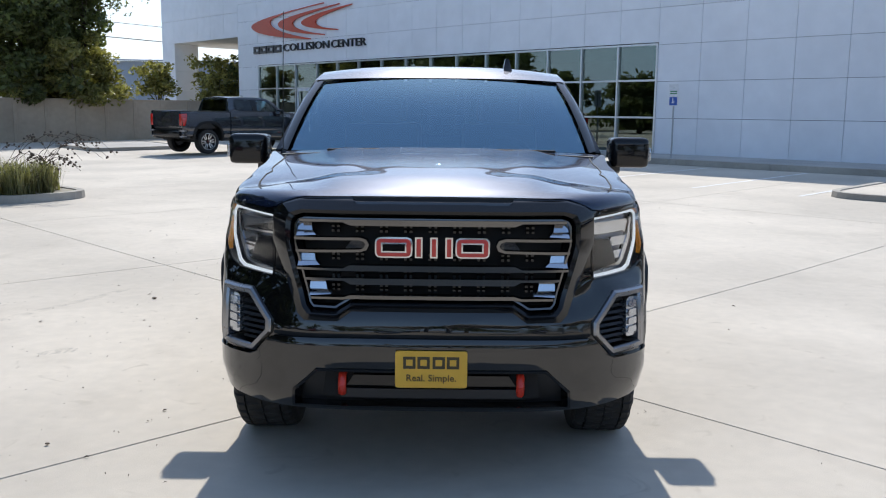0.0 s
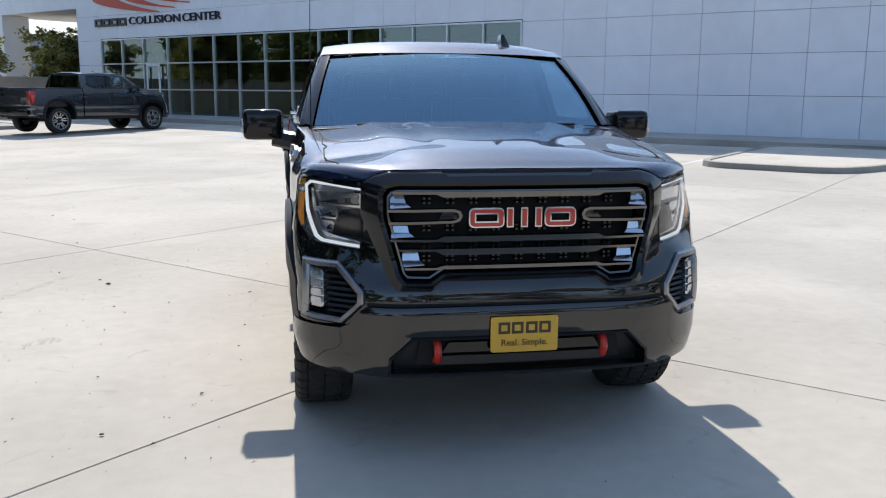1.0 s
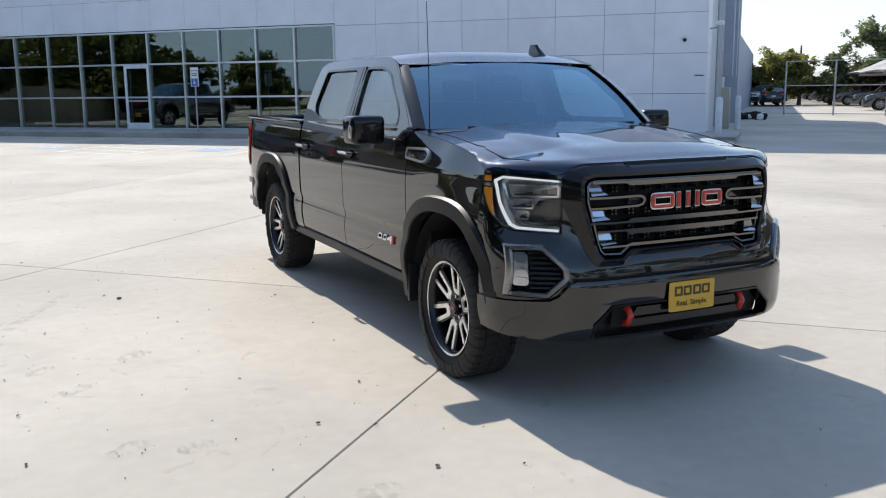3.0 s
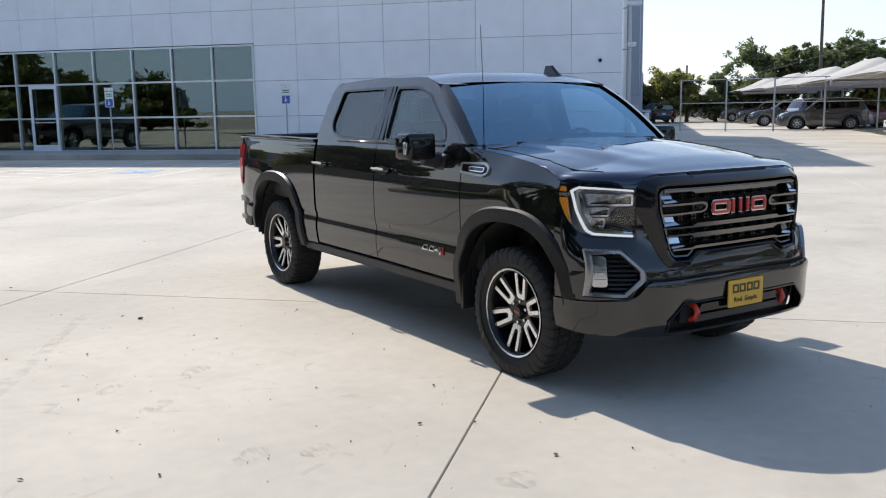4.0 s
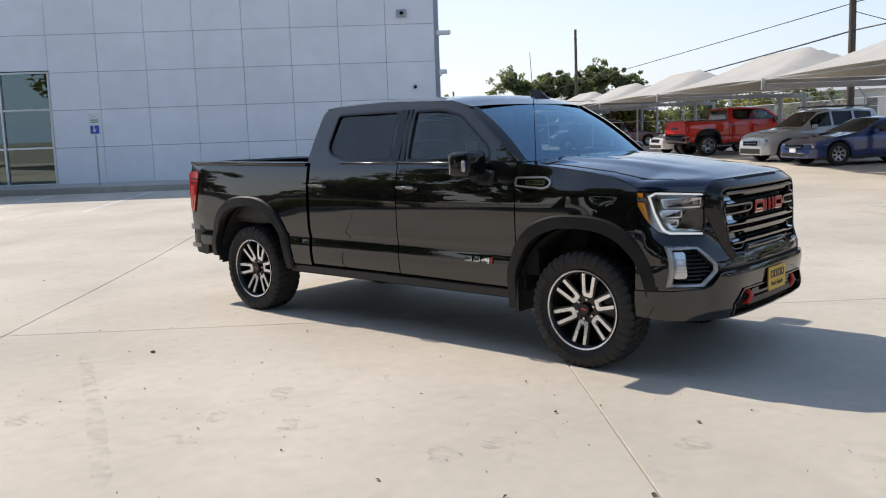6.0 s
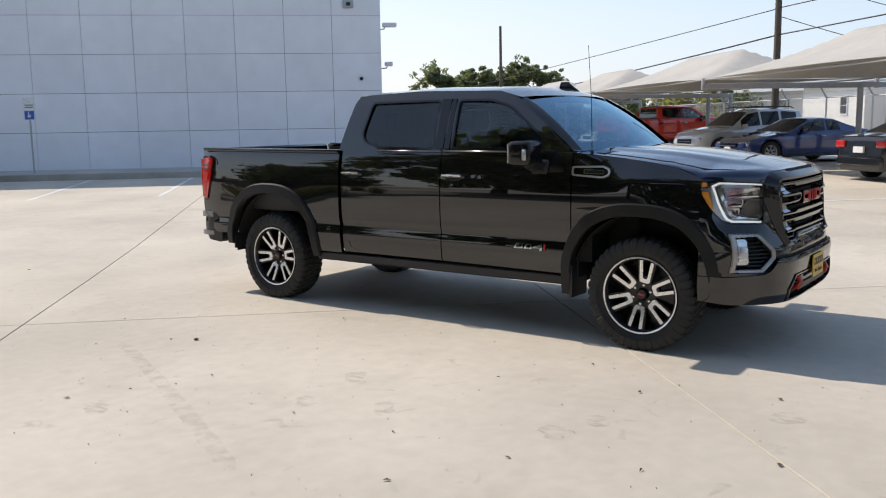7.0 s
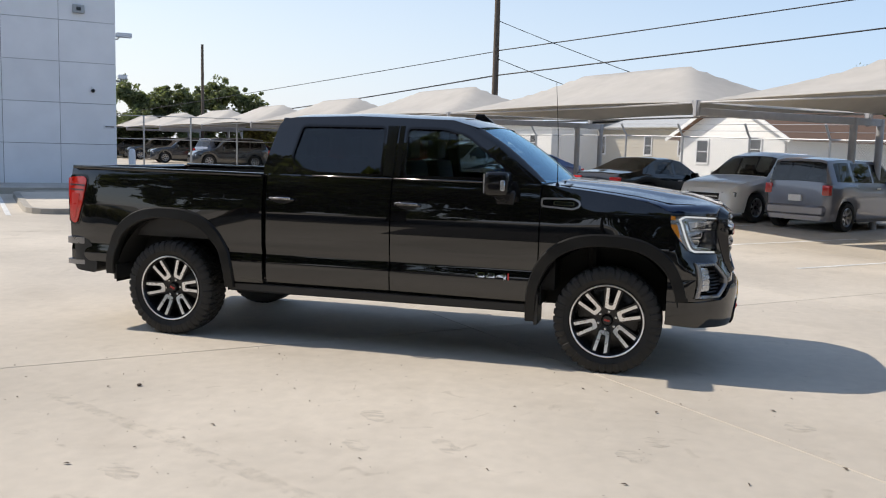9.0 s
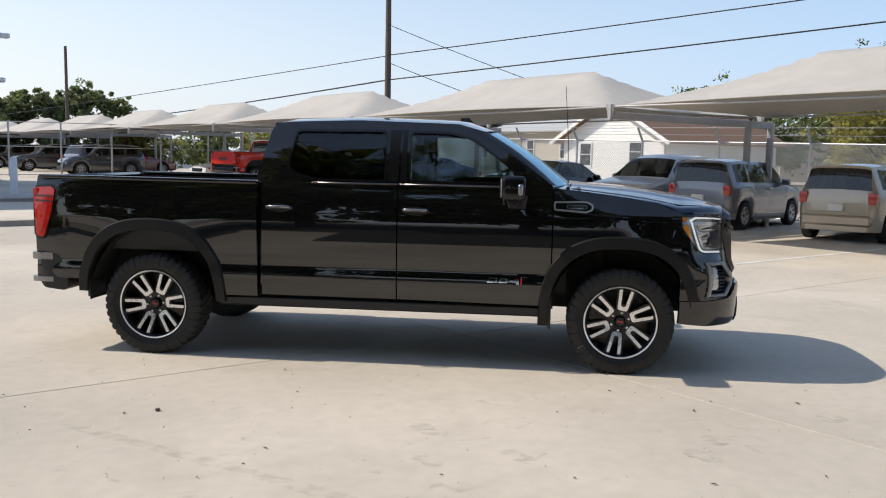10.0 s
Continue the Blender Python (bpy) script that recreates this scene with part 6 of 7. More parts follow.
for k in range(9):
    kd, colr = kinds[(k * 3 + 1) % len(kinds)]
    w = W(14.0 + 0.2 * k, -52 - 4.2 * k)
    if k in (0, 1, 3, 5, 6, 8):
        parked(kd, "%s %s standing in the drive aisle" % (colr, "sport utility vehicle" if kd == "suv" else "sedan"), M[pm[colr]], w.x, w.y, 134 if k else 44, group=FAR_ROW)
w = W(21.5, -25.5)
parked("suv", "dark slate sport utility vehicle behind the mesh fence", M["p_slate"], w.x, w.y, -30, group=FAR_ROW)
w = W(12.1, -56)
parked("van", "pale blue delivery van beside the building", M["p_silver"], w.x, w.y, 226, "front")


# ---------------------------------------------------------------- canopies over the parking rows
TENT_S, TENT_V0, TENT_U0, TENT_U1 = 10.2, 14.4, 21.05, 26.4


def build_tent(k):
    zc = 2.76
    t = thing("shade_canopy", "pale beige fabric parking canopy on steel posts", "canopy", group="parking canopies")
    v_near, v_far = TENT_V0 - TENT_S * k - 0.10, TENT_V0 - TENT_S * (k + 1) + 0.10
    bm = bmesh.new()
    na, nb = 36, 18
    rows = []
    for j in range(nb + 1):
        b = j / nb
        row = []
        for i in range(na + 1):
            a = i / na
            pull_v = 0.22 * (1 - (2 * b - 1) ** 2)
            pull_u = 0.16 * (1 - (2 * a - 1) ** 2)
            aa = pull_v * (0.5 - a) * 0.10 + a
            v = v_near + (v_far - v_near) * (0.5 + (a - 0.5) * (1 - 0.045 * (1 - (2 * b - 1) ** 2)))
            u = row_shift(v) + TENT_U0 + (TENT_U1 - TENT_U0) * (0.5 + (b - 0.5) * (1 - 0.07 * (1 - (2 * a - 1) ** 2)))
            ra, rb = min(a, 1 - a) / 0.28, min(b, 1 - b) / 0.5
            h = min(ra, rb, 1.0)
            soft = 0.5 * (h + min(1.0, ra * rb)) if h < 1 else 1.0
            edge = min(1.0, 6 * min(a, 1 - a, b, 1 - b))
            z = zc + 1.08 * (0.80 * h + 0.20 * soft) - 0.05 * math.sin(math.pi * h) + 0.13 * (1 - (2 * a - 1) ** 2) * (1 - edge) * 0.6
            row.append(bm.verts.new(W(u, v, z)))
        rows.append(row)
    for r0, r1 in zip(rows, rows[1:]):
        for i in range(na):
            bm.faces.new((r0[i], r0[i + 1], r1[i + 1], r1[i]))
    res = bmesh.ops.extrude_face_region(bm, geom=bm.faces[:])
    for v in res["geom"]:
        if isinstance(v, bmesh.types.BMVert):
            v.co.z -= 0.012
    part("fabric", bm, M["fabric"], t, angle=70)
    for b in (TENT_U0, TENT_U1):
        tube("edge_cable", [W(row_shift(v_near + (v_far - v_near) * f) + b + (0.30 if b == TENT_U0 else -0.30) * math.sin(math.pi * f), v_near + (v_far - v_near) * f, zc - 0.02) for f in (k2 / 8 for k2 in range(9))], 0.022, M["post"], t)
    return t


def build_frame(k):
    """The cantilever frame between two canopies: two posts, a sloping beam and its brackets."""
    zc = 2.76
    t = thing("canopy_frame", "grey steel cantilever frame with two posts", "frame", group="canopy frames")
    v = TENT_V0 - TENT_S * k
    g = ground_z(*W(26.0, v).xy)
    bm = bmesh.new()
    du = row_shift(v)
    add_box(bm, TENT_U0 + 0.05, TENT_U1 + 0.5, -0.06, 0.06, zc - 0.28, zc - 0.12, 0.01)
    bmesh.ops.transform(bm, matrix=lot(du, v), verts=bm.verts)
    part("beam", bm, M["post"], t)
    for u in (25.9, 26.85):
        tube("post", [W(u + du, v, g - 0.1), W(u + du, v, zc - 0.12)], 0.085, M["post"], t, seg=10)
    for u in (TENT_U0, TENT_U1):
        for s in (-1, 1):
            tube("bracket", [W(u + du, v, zc - 0.25), W(u + du, v + 0.10 * s, zc + 0.02)], 0.035, M["post"], t, seg=6)
        bm = bmesh.new()
        add_box(bm, u - 0.05, u + 0.05, -0.05, 0.05, zc - 0.30, zc + 0.03, 0.01)
        bmesh.ops.transform(bm, matrix=lot(du, v), verts=bm.verts)
        part("bracket_plate", bm, M["post"], t)
    return t


for k in range(-2, 17):
    build_tent(k)
    build_frame(k)


# ---------------------------------------------------------------- fences, poles and wires
def chain_mat():
    m = bpy.data.materials.new("chain_link")
    nt, N, L, b = nodes_of(m)
    b.inputs["Base Color"].default_value = (0.42, 0.43, 0.44, 1)
    b.inputs["Metallic"].default_value, b.inputs["Roughness"].default_value = 0.6, 0.5
    tc = N.new("ShaderNodeTexCoord")
    outs = []
    for rot in (45, -45):
        mp = N.new("ShaderNodeMapping")
        mp.inputs["Rotation"].default_value = (0, radians(rot), 0)
        wv = N.new("ShaderNodeTexWave")
        wv.bands_direction = "X"
        wv.inputs["Scale"].default_value = 5.2
        L.new(tc.outputs["Object"], mp.inputs[0]), L.new(mp.outputs[0], wv.inputs[0])
        g = N.new("ShaderNodeMath")
        g.operation, g.inputs[1].default_value = "GREATER_THAN", 0.93
        L.new(wv.outputs[1], g.inputs[0])
        outs.append(g)
    mx = N.new("ShaderNodeMath")
    mx.operation = "MAXIMUM"
    L.new(outs[0].outputs[0], mx.inputs[0]), L.new(outs[1].outputs[0], mx.inputs[1])
    L.new(mx.outputs[0], b.inputs["Alpha"])
    return m


M["chain"] = chain_mat()


def build_fence(name, label, a, b, height, pitch, arms, mesh=True, rails=(1.0,), r=0.035):
    """A mesh fence between two places in the lot's grid, given as (u, v)."""
    t = tagged(new(name), label, "fence")
    pa, pb = W(*a), W(*b)
    ln = (pb - pa).length
    ang = math.degrees(math.atan2(pb.y - pa.y, pb.x - pa.x))
    t.matrix_world = pose(pa.x, pa.y, 0, 0, 0, ang)
    n = max(1, round(ln / pitch))
    gz = lambda s: ground_z(*(pa + (pb - pa) * (s / ln)).xy)
    for k in range(n + 1):
        s = ln * k / n
        pts = [(s, 0, gz(s) - 0.1), (s, 0, gz(s) + height)]
        if arms:
            pts += [(s - 0.02, arms * 0.10, gz(s) + height + 0.12), (s - 0.05, arms * 0.30, gz(s) + height + 0.42)]
        tube("fence_post", pts, r, M["steel"], t, seg=8)
    for q in rails:
        tube("fence_rail", [(s, 0, gz(s) + height * q) for s in (ln * k / 12 for k in range(13))], 0.024, M["steel"], t, seg=6)
    if arms:
        for q in (0.15, 0.30):
            tube("barbed_wire", [(s, arms * q, gz(s) + height + q * 1.35) for s in (ln * k / 12 for k in range(13))], 0.007, M["steel"], t, seg=4)
    if mesh:
        vv, ff = [], []
        for k in range(25):
            s = ln * k / 24
            vv += [(s, 0.012, gz(s) + 0.04), (s, 0.012, gz(s) + height - 0.02)]
        for k in range(24):
            ff.append((2 * k, 2 * k + 2, 2 * k + 3, 2 * k + 1))
        ob = link_mesh("fence_mesh", vv, ff, M["chain"], t, "diamond wire mesh", smooth=False)
    return t


build_fence("chain_link_fence", "galvanised chain-link fence with barbed-wire arms", (29.2, 34.0), (29.2, -20.0), 2.10, 2.9, 1, rails=(1.0, 0.02))
build_fence("lot_fence", "tall tubular steel fence across the drive", (14.6, -23.0), (28.6, -18.5), 2.75, 2.3, 0, mesh=False, rails=(1.0, 0.55, 0.03), r=0.045)


def build_pole(x, y, height, label, arms=True, r=0.17):
    t = thing("utility_pole", label, "utility pole", pose(x, y, ground_z(x, y)))
    tube("shaft", [(0, 0, -0.3), (0.05, 0, height * 0.5), (0.0, 0, height)], r, M["wood"], t, seg=12, r2=r * 0.7)
    if arms:
        boxes("cross_arm", [(-1.2, 1.2, -0.06, 0.06, height - 0.9, height - 0.76)], M["wood"], t)
        for k in range(4):
            tube("insulator", [(-1.1 + 0.73 * k, 0, height - 0.76), (-1.1 + 0.73 * k, 0, height - 0.6)], 0.05, M["steel"], t)
    return t


build_pole(27.9, 7.1, 8.8, "weathered wooden utility pole carrying cables", r=0.15)
build_pole(54.1, 35.8, 8.9, "slim bare wooden pole", arms=False, r=0.14)
build_pole(62.0, 55.5, 5.2, "slim distant wooden pole", arms=False, r=0.11)


def cable(name, label, a, b, sag, r=0.02, n=14):
    a, b = Vector(a), Vector(b)
    pts = []
    for k in range(n + 1):
        f = k / n
        p = a + (b - a) * f
        p.z -= sag * 4 * f * (1 - f)
        pts.append(p)
    bm = bmesh.new()
    add_tube(bm, pts, r, 5)
    ob = part(name, bm, M["wire"])
    return tagged(ob, label, "cable", "overhead cables")


PX, PY = 27.9, 7.1
cable("overhead_cable", "heavy black cable strung overhead", (PX, PY, 4.70), (17.3, -18.0, 6.70), 0.05, 0.026)
cable("overhead_cable", "heavy black cable strung overhead", (PX, PY, 5.68), (17.3, -18.0, 7.70), 0.05, 0.022)
cable("overhead_cable", "black overhead cable running to the far pole", (PX, PY, 4.70), (42.0, 23.8, 3.70), 0.05, 0.03)
cable("overhead_cable", "thin overhead cable running to the far pole", (PX, PY, 5.66), (66.0, 56.0, 3.6), 0.1, 0.018)
cable("overhead_cable", "slack service cable to the house", (PX, PY, 6.9), (27.0, 0.6, 4.4), 0.05, 0.014)
cable("overhead_cable", "slack service cable to the house", (PX, PY, 5.4), (28.4, 3.2, 4.0), 0.03, 0.014)
cable("overhead_cable", "black overhead cable beyond the wall", (-40.0, 47.0, 7.6), (10.0, 90.0, 6.0), 0.4, 0.03)
cable("overhead_cable", "thin overhead cable beyond the wall", (-40.0, 47.0, 8.6), (10.0, 90.0, 7.2), 0.4, 0.02)


# ---------------------------------------------------------------- houses behind the fence
def board_wall(house, p0, p1, z0, z1, pitch, material, peak=None):
    """Overlapping boards between two ground points; with peak, they close up into a gable."""
    p0, p1 = Vector((*p0, 0)), Vector((*p1, 0))
    along = (p1 - p0)
    nrm = Vector((along.y, -along.x, 0)).normalized()
    z = z0
    top = peak[1] if peak else z1
    while z < top - 0.01:
        zz = min(z + pitch, top)
        def span(h):
            if not peak or h <= z1:
                return 0.0, 1.0
            f = (h - z1) / (peak[1] - z1)
            return peak[0] * f, 1 - (1 - peak[0]) * f
        a0, a1 = span(z)
        b0, b1 = span(zz)
        vv = [p0 + along * a0 + nrm * 0.025 + Vector((0, 0, z)), p0 + along * a1 + nrm * 0.025 + Vector((0, 0, z)), p0 + along * b1 + nrm * 0.004 + Vector((0, 0, zz)), p0 + along * b0 + nrm * 0.004 + Vector((0, 0, zz)),
              p0 + along * a0 - nrm * 0.06 + Vector((0, 0, z)), p0 + along * a1 - nrm * 0.06 + Vector((0, 0, z)), p0 + along * b1 - nrm * 0.06 + Vector((0, 0, zz)), p0 + along * b0 - nrm * 0.06 + Vector((0, 0, zz))]
        link_mesh("board", vv, [(0, 1, 2, 3), (7, 6, 5, 4), (4, 5, 1, 0), (0, 3, 7, 4), (1, 5, 6, 2), (3, 2, 6, 7)], material, house, smooth=False)
        z = zz


def house_window(house, x, y0, y1, z0, z1):
    w = boxes("window", [(x - 0.07, x - 0.02, y0 - 0.07, y1 + 0.07, z0 - 0.09, z0), (x - 0.07, x - 0.02, y0 - 0.07, y1 + 0.07, z1, z1 + 0.08), (x - 0.07, x - 0.02, y0 - 0.07, y0, z0, z1), (x - 0.07, x - 0.02, y1, y1 + 0.07, z0, z1), (x - 0.06, x - 0.03, y0, y1, (z0 + z1) / 2 - 0.02, (z0 + z1) / 2 + 0.02)], M["signwhite"], house)
    boxes("pane", [(x - 0.045, x - 0.03, y0, y1, z0, z1)], M["window_dark"], w)


def slab_roof(house, name, pts, th, material):
    pts = [Vector(p) for p in pts]
    n = (pts[1] - pts[0]).cross(pts[2] - pts[0]).normalized()
    if n.z < 0:
        n = -n
    k = len(pts)
    vv = pts + [p + n * th for p in pts]
    ff = [tuple(range(k))[::-1], tuple(range(k, 2 * k))] + [(i, (i + 1) % k, k + (i + 1) % k, k + i) for i in range(k)]
    return link_mesh(name, vv, ff, material, house, smooth=False)


h1 = thing("white_house", "small white clapboard house with a brown shingle roof", "house", lot(39.8, -2.4, 0.38))
board_wall(h1, (0.0, 3.2), (0.0, -3.2), 0.0, 2.35, 0.14, M["clap"], (0.5, 4.05))
boxes("wall", [(0.07, 9.0, -3.1, 3.1, 0, 2.35)], M["clap"], h1)
for s in (-1, 1):
    slab_roof(h1, "roof", [(-0.45, s * 3.75, 2.06), (-0.45, 0.0, 4.14), (9.4, 0.0, 4.14), (9.4, s * 3.75, 2.06)], 0.10, M["shingle"])
    slab_roof(h1, "barge_board", [(-0.47, s * 3.77, 1.99), (-0.47, 0.0, 4.07), (-0.40, 0.0, 4.07), (-0.40, s * 3.77, 1.99)], 0.16, M["clap"])
house_window(h1, 0.0, 1.3, 2.0, 1.0, 2.05)
house_window(h1, 0.0, -1.9, -1.2, 1.25, 2.1)
board_wall(h1, (0.1, -3.2), (9.0, -3.2), 0.0, 2.3, 0.14, M["clap"])
h2 = thing("tan_house", "long tan house with a pale metal roof", "house", lot(43.5, -13.0, 0.5))
board_wall(h2, (0.0, 5.5), (0.0, -5.2), 0.0, 2.75, 0.20, M["tanwall"])
boxes("wall", [(0.07, 7.0, -5.1, 5.4, 0, 2.75)], M["tanwall"], h2)
slab_roof(h2, "roof", [(-0.5, -5.6, 2.70), (-0.5, 5.9, 2.70), (3.5, 5.9, 3.85), (3.5, -5.6, 3.85)], 0.08, M["metalroof"])
slab_roof(h2, "roof", [(7.5, -5.6, 2.70), (7.5, 5.9, 2.70), (3.5, 5.9, 3.85), (3.5, -5.6, 3.85)], 0.08, M["metalroof"])
for y in (-4.0, -1.2, 3.0):
    house_window(h2, 0.0, y, y + 0.55, 1.2, 2.2)
h2b = thing("white_annex", "flat-roofed white annex beside the tan house", "house", lot(39.6, -19.5, 0.5))
board_wall(h2b, (0.0, 3.0), (0.0, -3.2), 0.0, 2.9, 0.16, M["clap"])
boxes("wall", [(0.07, 5.0, -3.1, 2.9, 0, 2.9)], M["clap"], h2b)
slab_roof(h2b, "roof", [(-0.5, -3.6, 2.9), (-0.5, 3.4, 2.9), (5.5, 3.4, 3.3), (5.5, -3.6, 3.3)], 0.10, M["metalroof"])
house_window(h2b, 0.0, -1.6, -1.0, 1.3, 2.2)
h3 = thing("far_white_house", "distant white house with a low roof", "house", pose(0, 0, 0.6))
boxes("wall", [(52.5, 60, 9.6, 17.5, 0, 2.7)], M["clap"], h3)
slab_roof(h3, "roof", [(52.0, 9.2, 2.62), (52.0, 17.9, 2.62), (56.0, 17.9, 3.7), (56.0, 9.2, 3.7)], 0.08, M["metalroof"])
for y in (13.0, 15.8):
    house_window(h3, 52.5, y, y + 0.8, 1.1, 2.2)
h4 = thing("storage_shed", "pale metal storage shed among trees", "shed", pose(0, 0, 0.5))
boxes("wall", [(50, 56, -19.5, -14.0, 0, 2.9)], M["tanwall"], h4)
slab_roof(h4, "roof", [(49.6, -20, 2.85), (49.6, -13.6, 2.85), (53, -13.6, 3.5), (53, -20, 3.5)], 0.08, M["metalroof"])
# light buildings far down the lot
for k, (u, v, a, b, hgt) in enumerate(((33, -48, 6, 5, 2.6), (37.0, -30, 3.5, 5, 2.6))):
    s = thing("site_cabin", "white flat-roofed site cabin in the distance", "cabin", lot(u, v, 0.02))
    boxes("wall", [(0, a, 0, b, 0, hgt)], M["clap"], s)
    boxes("roof", [(-0.2, a + 0.2, -0.2, b + 0.2, hgt, hgt + 0.12)], M["metalroof"], s)


# ---------------------------------------------------------------- far end by the porch: wall, grey building, islands
wl = tagged(new("wall_boundary"), "tan precast concrete boundary wall", "wall", kind="structure")
A, B = Vector((-24.0, 32.5, 0)), Vector((-6.5, 44.5, 0))
nseg = 16
ang = math.degrees(math.atan2(B.y - A.y, B.x - A.x))
for k in range(-6, nseg):
    p = A + (B - A) * (k / nseg)
    q = A + (B - A) * ((k + 1) / nseg)
    ln = (q - p).length
    bm = bmesh.new()
    add_box(bm, 0.07, ln - 0.07, -0.05, 0.05, -0.2, 2.02)
    bmesh.ops.transform(bm, matrix=pose(p.x, p.y, 0, 0, 0, ang), verts=bm.verts)
    part("panel", bm, M["fencewall"], wl)
    bm = bmesh.new()
    add_box(bm, -0.08, 0.08, -0.09, 0.09, -0.2, 2.10, 0.01)
    add_box(bm, 0.08, ln - 0.08, -0.08, 0.08, 2.02, 2.10, 0.01)
    bmesh.ops.transform(bm, matrix=pose(p.x, p.y, 0, 0, 0, ang), verts=bm.verts)
    part("post", bm, M["fencewall"], wl)
gb = thing("grey_warehouse", "large blue-grey steel warehouse beyond the wall", "warehouse", pose(-36, 62, 0, 0, 0, 12))
boxes("wall", [(0, 32, 0, 20, 0, 5.3)], M["greybldg"], gb)
slab_roof(gb, "roof", [(-0.4, -0.4, 5.3), (32.4, -0.4, 5.3), (32.4, 10, 5.9), (-0.4, 10, 5.9)], 0.1, M["greybldg"])
boxes("wall_rib", [(0.6 * k, 0.6 * k + 0.06, -0.04, 0.0, 0, 5.3) for k in range(1, 53)], M["greybldg"], gb)
gs = thing("low_shed", "low shed with a pale roof beyond the wall", "shed", pose(-26, 47, 0, 0, 0, 12))
boxes("wall", [(0, 6, 0, 4, 0, 2.0)], M["greybldg"], gs)
slab_roof(gs, "roof", [(-0.3, -0.3, 2.0), (6.3, -0.3, 2.0), (6.3, 2, 2.8), (-0.3, 2, 2.8)], 0.08, M["metalroof"])


def island(name, label, loop, h, inner=None):
    """A raised island: a kerb ring of stones and a filled top."""
    t = tagged(new(name), label, "kerb", kind="structure")
    loop = rounded(loop, 0.8, 5)
    inn = offset_loop(loop, 0.16)
    n = len(loop)
    for i in range(n):
        a, b, c, d = loop[i], loop[(i + 1) % n], inn[(i + 1) % n], inn[i]
        if (Vector(a) - Vector(b)).length < 0.02:
            continue
        vv = []
        for z in (-0.05, h):
            for p in (a, b, c, d):
                sh = 0.02 if z > 0 and p in (a, b) else 0.0
                pc = Vector(p) + (Vector(d if p == a else c) - Vector(p)) * (sh / 0.16) if sh else Vector(p)
                vv.append((pc.x, pc.y, ground_z(*p) + z))
        link_mesh("kerb_stone", vv, [(3, 2, 1, 0), (4, 5, 6, 7), (0, 1, 5, 4), (1, 2, 6, 5), (2, 3, 7, 6), (3, 0, 4, 7)], M["kerb"], t, smooth=False)
    vv = [(p[0], p[1], ground_z(*p) + h - 0.02) for p in inn]
    link_mesh("island_top", vv, [tuple(range(n))], inner or M["walk"], t, smooth=False)
    return t


def uv_loop(pts):
    return [tuple(W(u, v).xy) for u, v in pts]


island("kerb_1", "raised concrete island by the building corner", uv_loop([(9.2, 2.95), (9.2, 8.3), (12.1, 8.3), (13.1, 5.8), (13.3, 2.95)]), 0.11, M["concrete"])
island("kerb_2", "raised concrete island before the porch", [(-13.0, 27.8), (-10.0, 30.0), (-13.5, 34.5), (-16.5, 32.0)], 0.13)
island("kerb_3", "planted island with a concrete kerb", [(-6.55, 11.9), (-7.4, 10.55), (-12.0, 9.0), (-14.5, 11.5), (-9.0, 14.0)], 0.14, M["earth"])

# painted bay lines in front of the walk
lines = tagged(new("bay_marking"), "worn white and blue bay lines on the paving", "road marking", kind="structure")


def stripe(u0, v0, u1, v1, wd, material, name="stripe"):
    a, b = Vector((u0, v0)), Vector((u1, v1))
    n = (b - a).normalized()
    n = Vector((-n.y, n.x)) * wd / 2
    m_ = 8
    vv, ff = [], []
    for k in range(m_ + 1):
        p = a + (b - a) * k / m_
        for q in (p + n, p - n):
            w = W(q.x, q.y)
            vv.append((w.x, w.y, ground_z(w.x, w.y) + 0.004))
    for k in range(m_):
        ff.append((2 * k, 2 * k + 1, 2 * k + 3, 2 * k + 2))
    link_mesh(name, vv, [f[::-1] for f in ff], material, lines, smooth=False)


for u in (-6.9, -4.2, -1.5, 1.2, 3.9, 6.6, 8.9):
    stripe(u, 3.0, u, 8.4, 0.10, M["line"])
for k in range(7):
    stripe(-4.2 + 0.0, 3.3 + 0.8 * k, -1.5, 3.9 + 0.8 * k, 0.09, M["line"])
for u0 in (0.0, -5.4):
    stripe(u0 - 0.65, 6.9, u0 + 0.45, 6.9, 1.05, M["blueline"])
    stripe(u0 - 0.3, 6.9, u0 + 0.2, 7.2, 0.16, M["line"])
for k in range(9):
    stripe(19.3, 13.0 + 2.75 * k, 24.5, 13.0 + 2.75 * k, 0.10, M["line"])

# accessible-bay signs
def bay_sign(u, v, label):
    t = thing("bay_sign", label, "sign", lot(u, v, FLOOR), "accessible bay signs")
    tube("post", [(0, 0.02, -0.05), (0, 0.02, 2.12)], 0.025, M["steel"], t)
    bm = bmesh.new()
    add_box(bm, -0.155, 0.155, -0.012, 0.0, 1.50, 2.00, 0.01)
    p = part("plate", bm, M["signwhite"], t, "white sign plate")
    boxes("blue_panel", [(-0.125, 0.125, -0.016, -0.011, 1.52, 1.76)], M["signblue"], p)
    boxes("pictogram", [(-0.05, 0.03, -0.019, -0.015, 1.58, 1.61), (-0.03, 0.0, -0.019, -0.015, 1.60, 1.70), (-0.03, 0.05, -0.019, -0.015, 1.63, 1.65), (-0.03, 0.0, -0.019, -0.015, 1.71, 1.74)], M["signwhite"], p)
    boxes("lettering_bar", [(-0.11, 0.11, -0.016, -0.011, 1.90, 1.93), (-0.11, 0.11, -0.016, -0.011, 1.84, 1.87)], M["signgreen"], p)
    boxes("top_plate", [(-0.155, 0.155, -0.012, 0.0, 2.02, 2.12)], M["signwhite"], t)
    return t


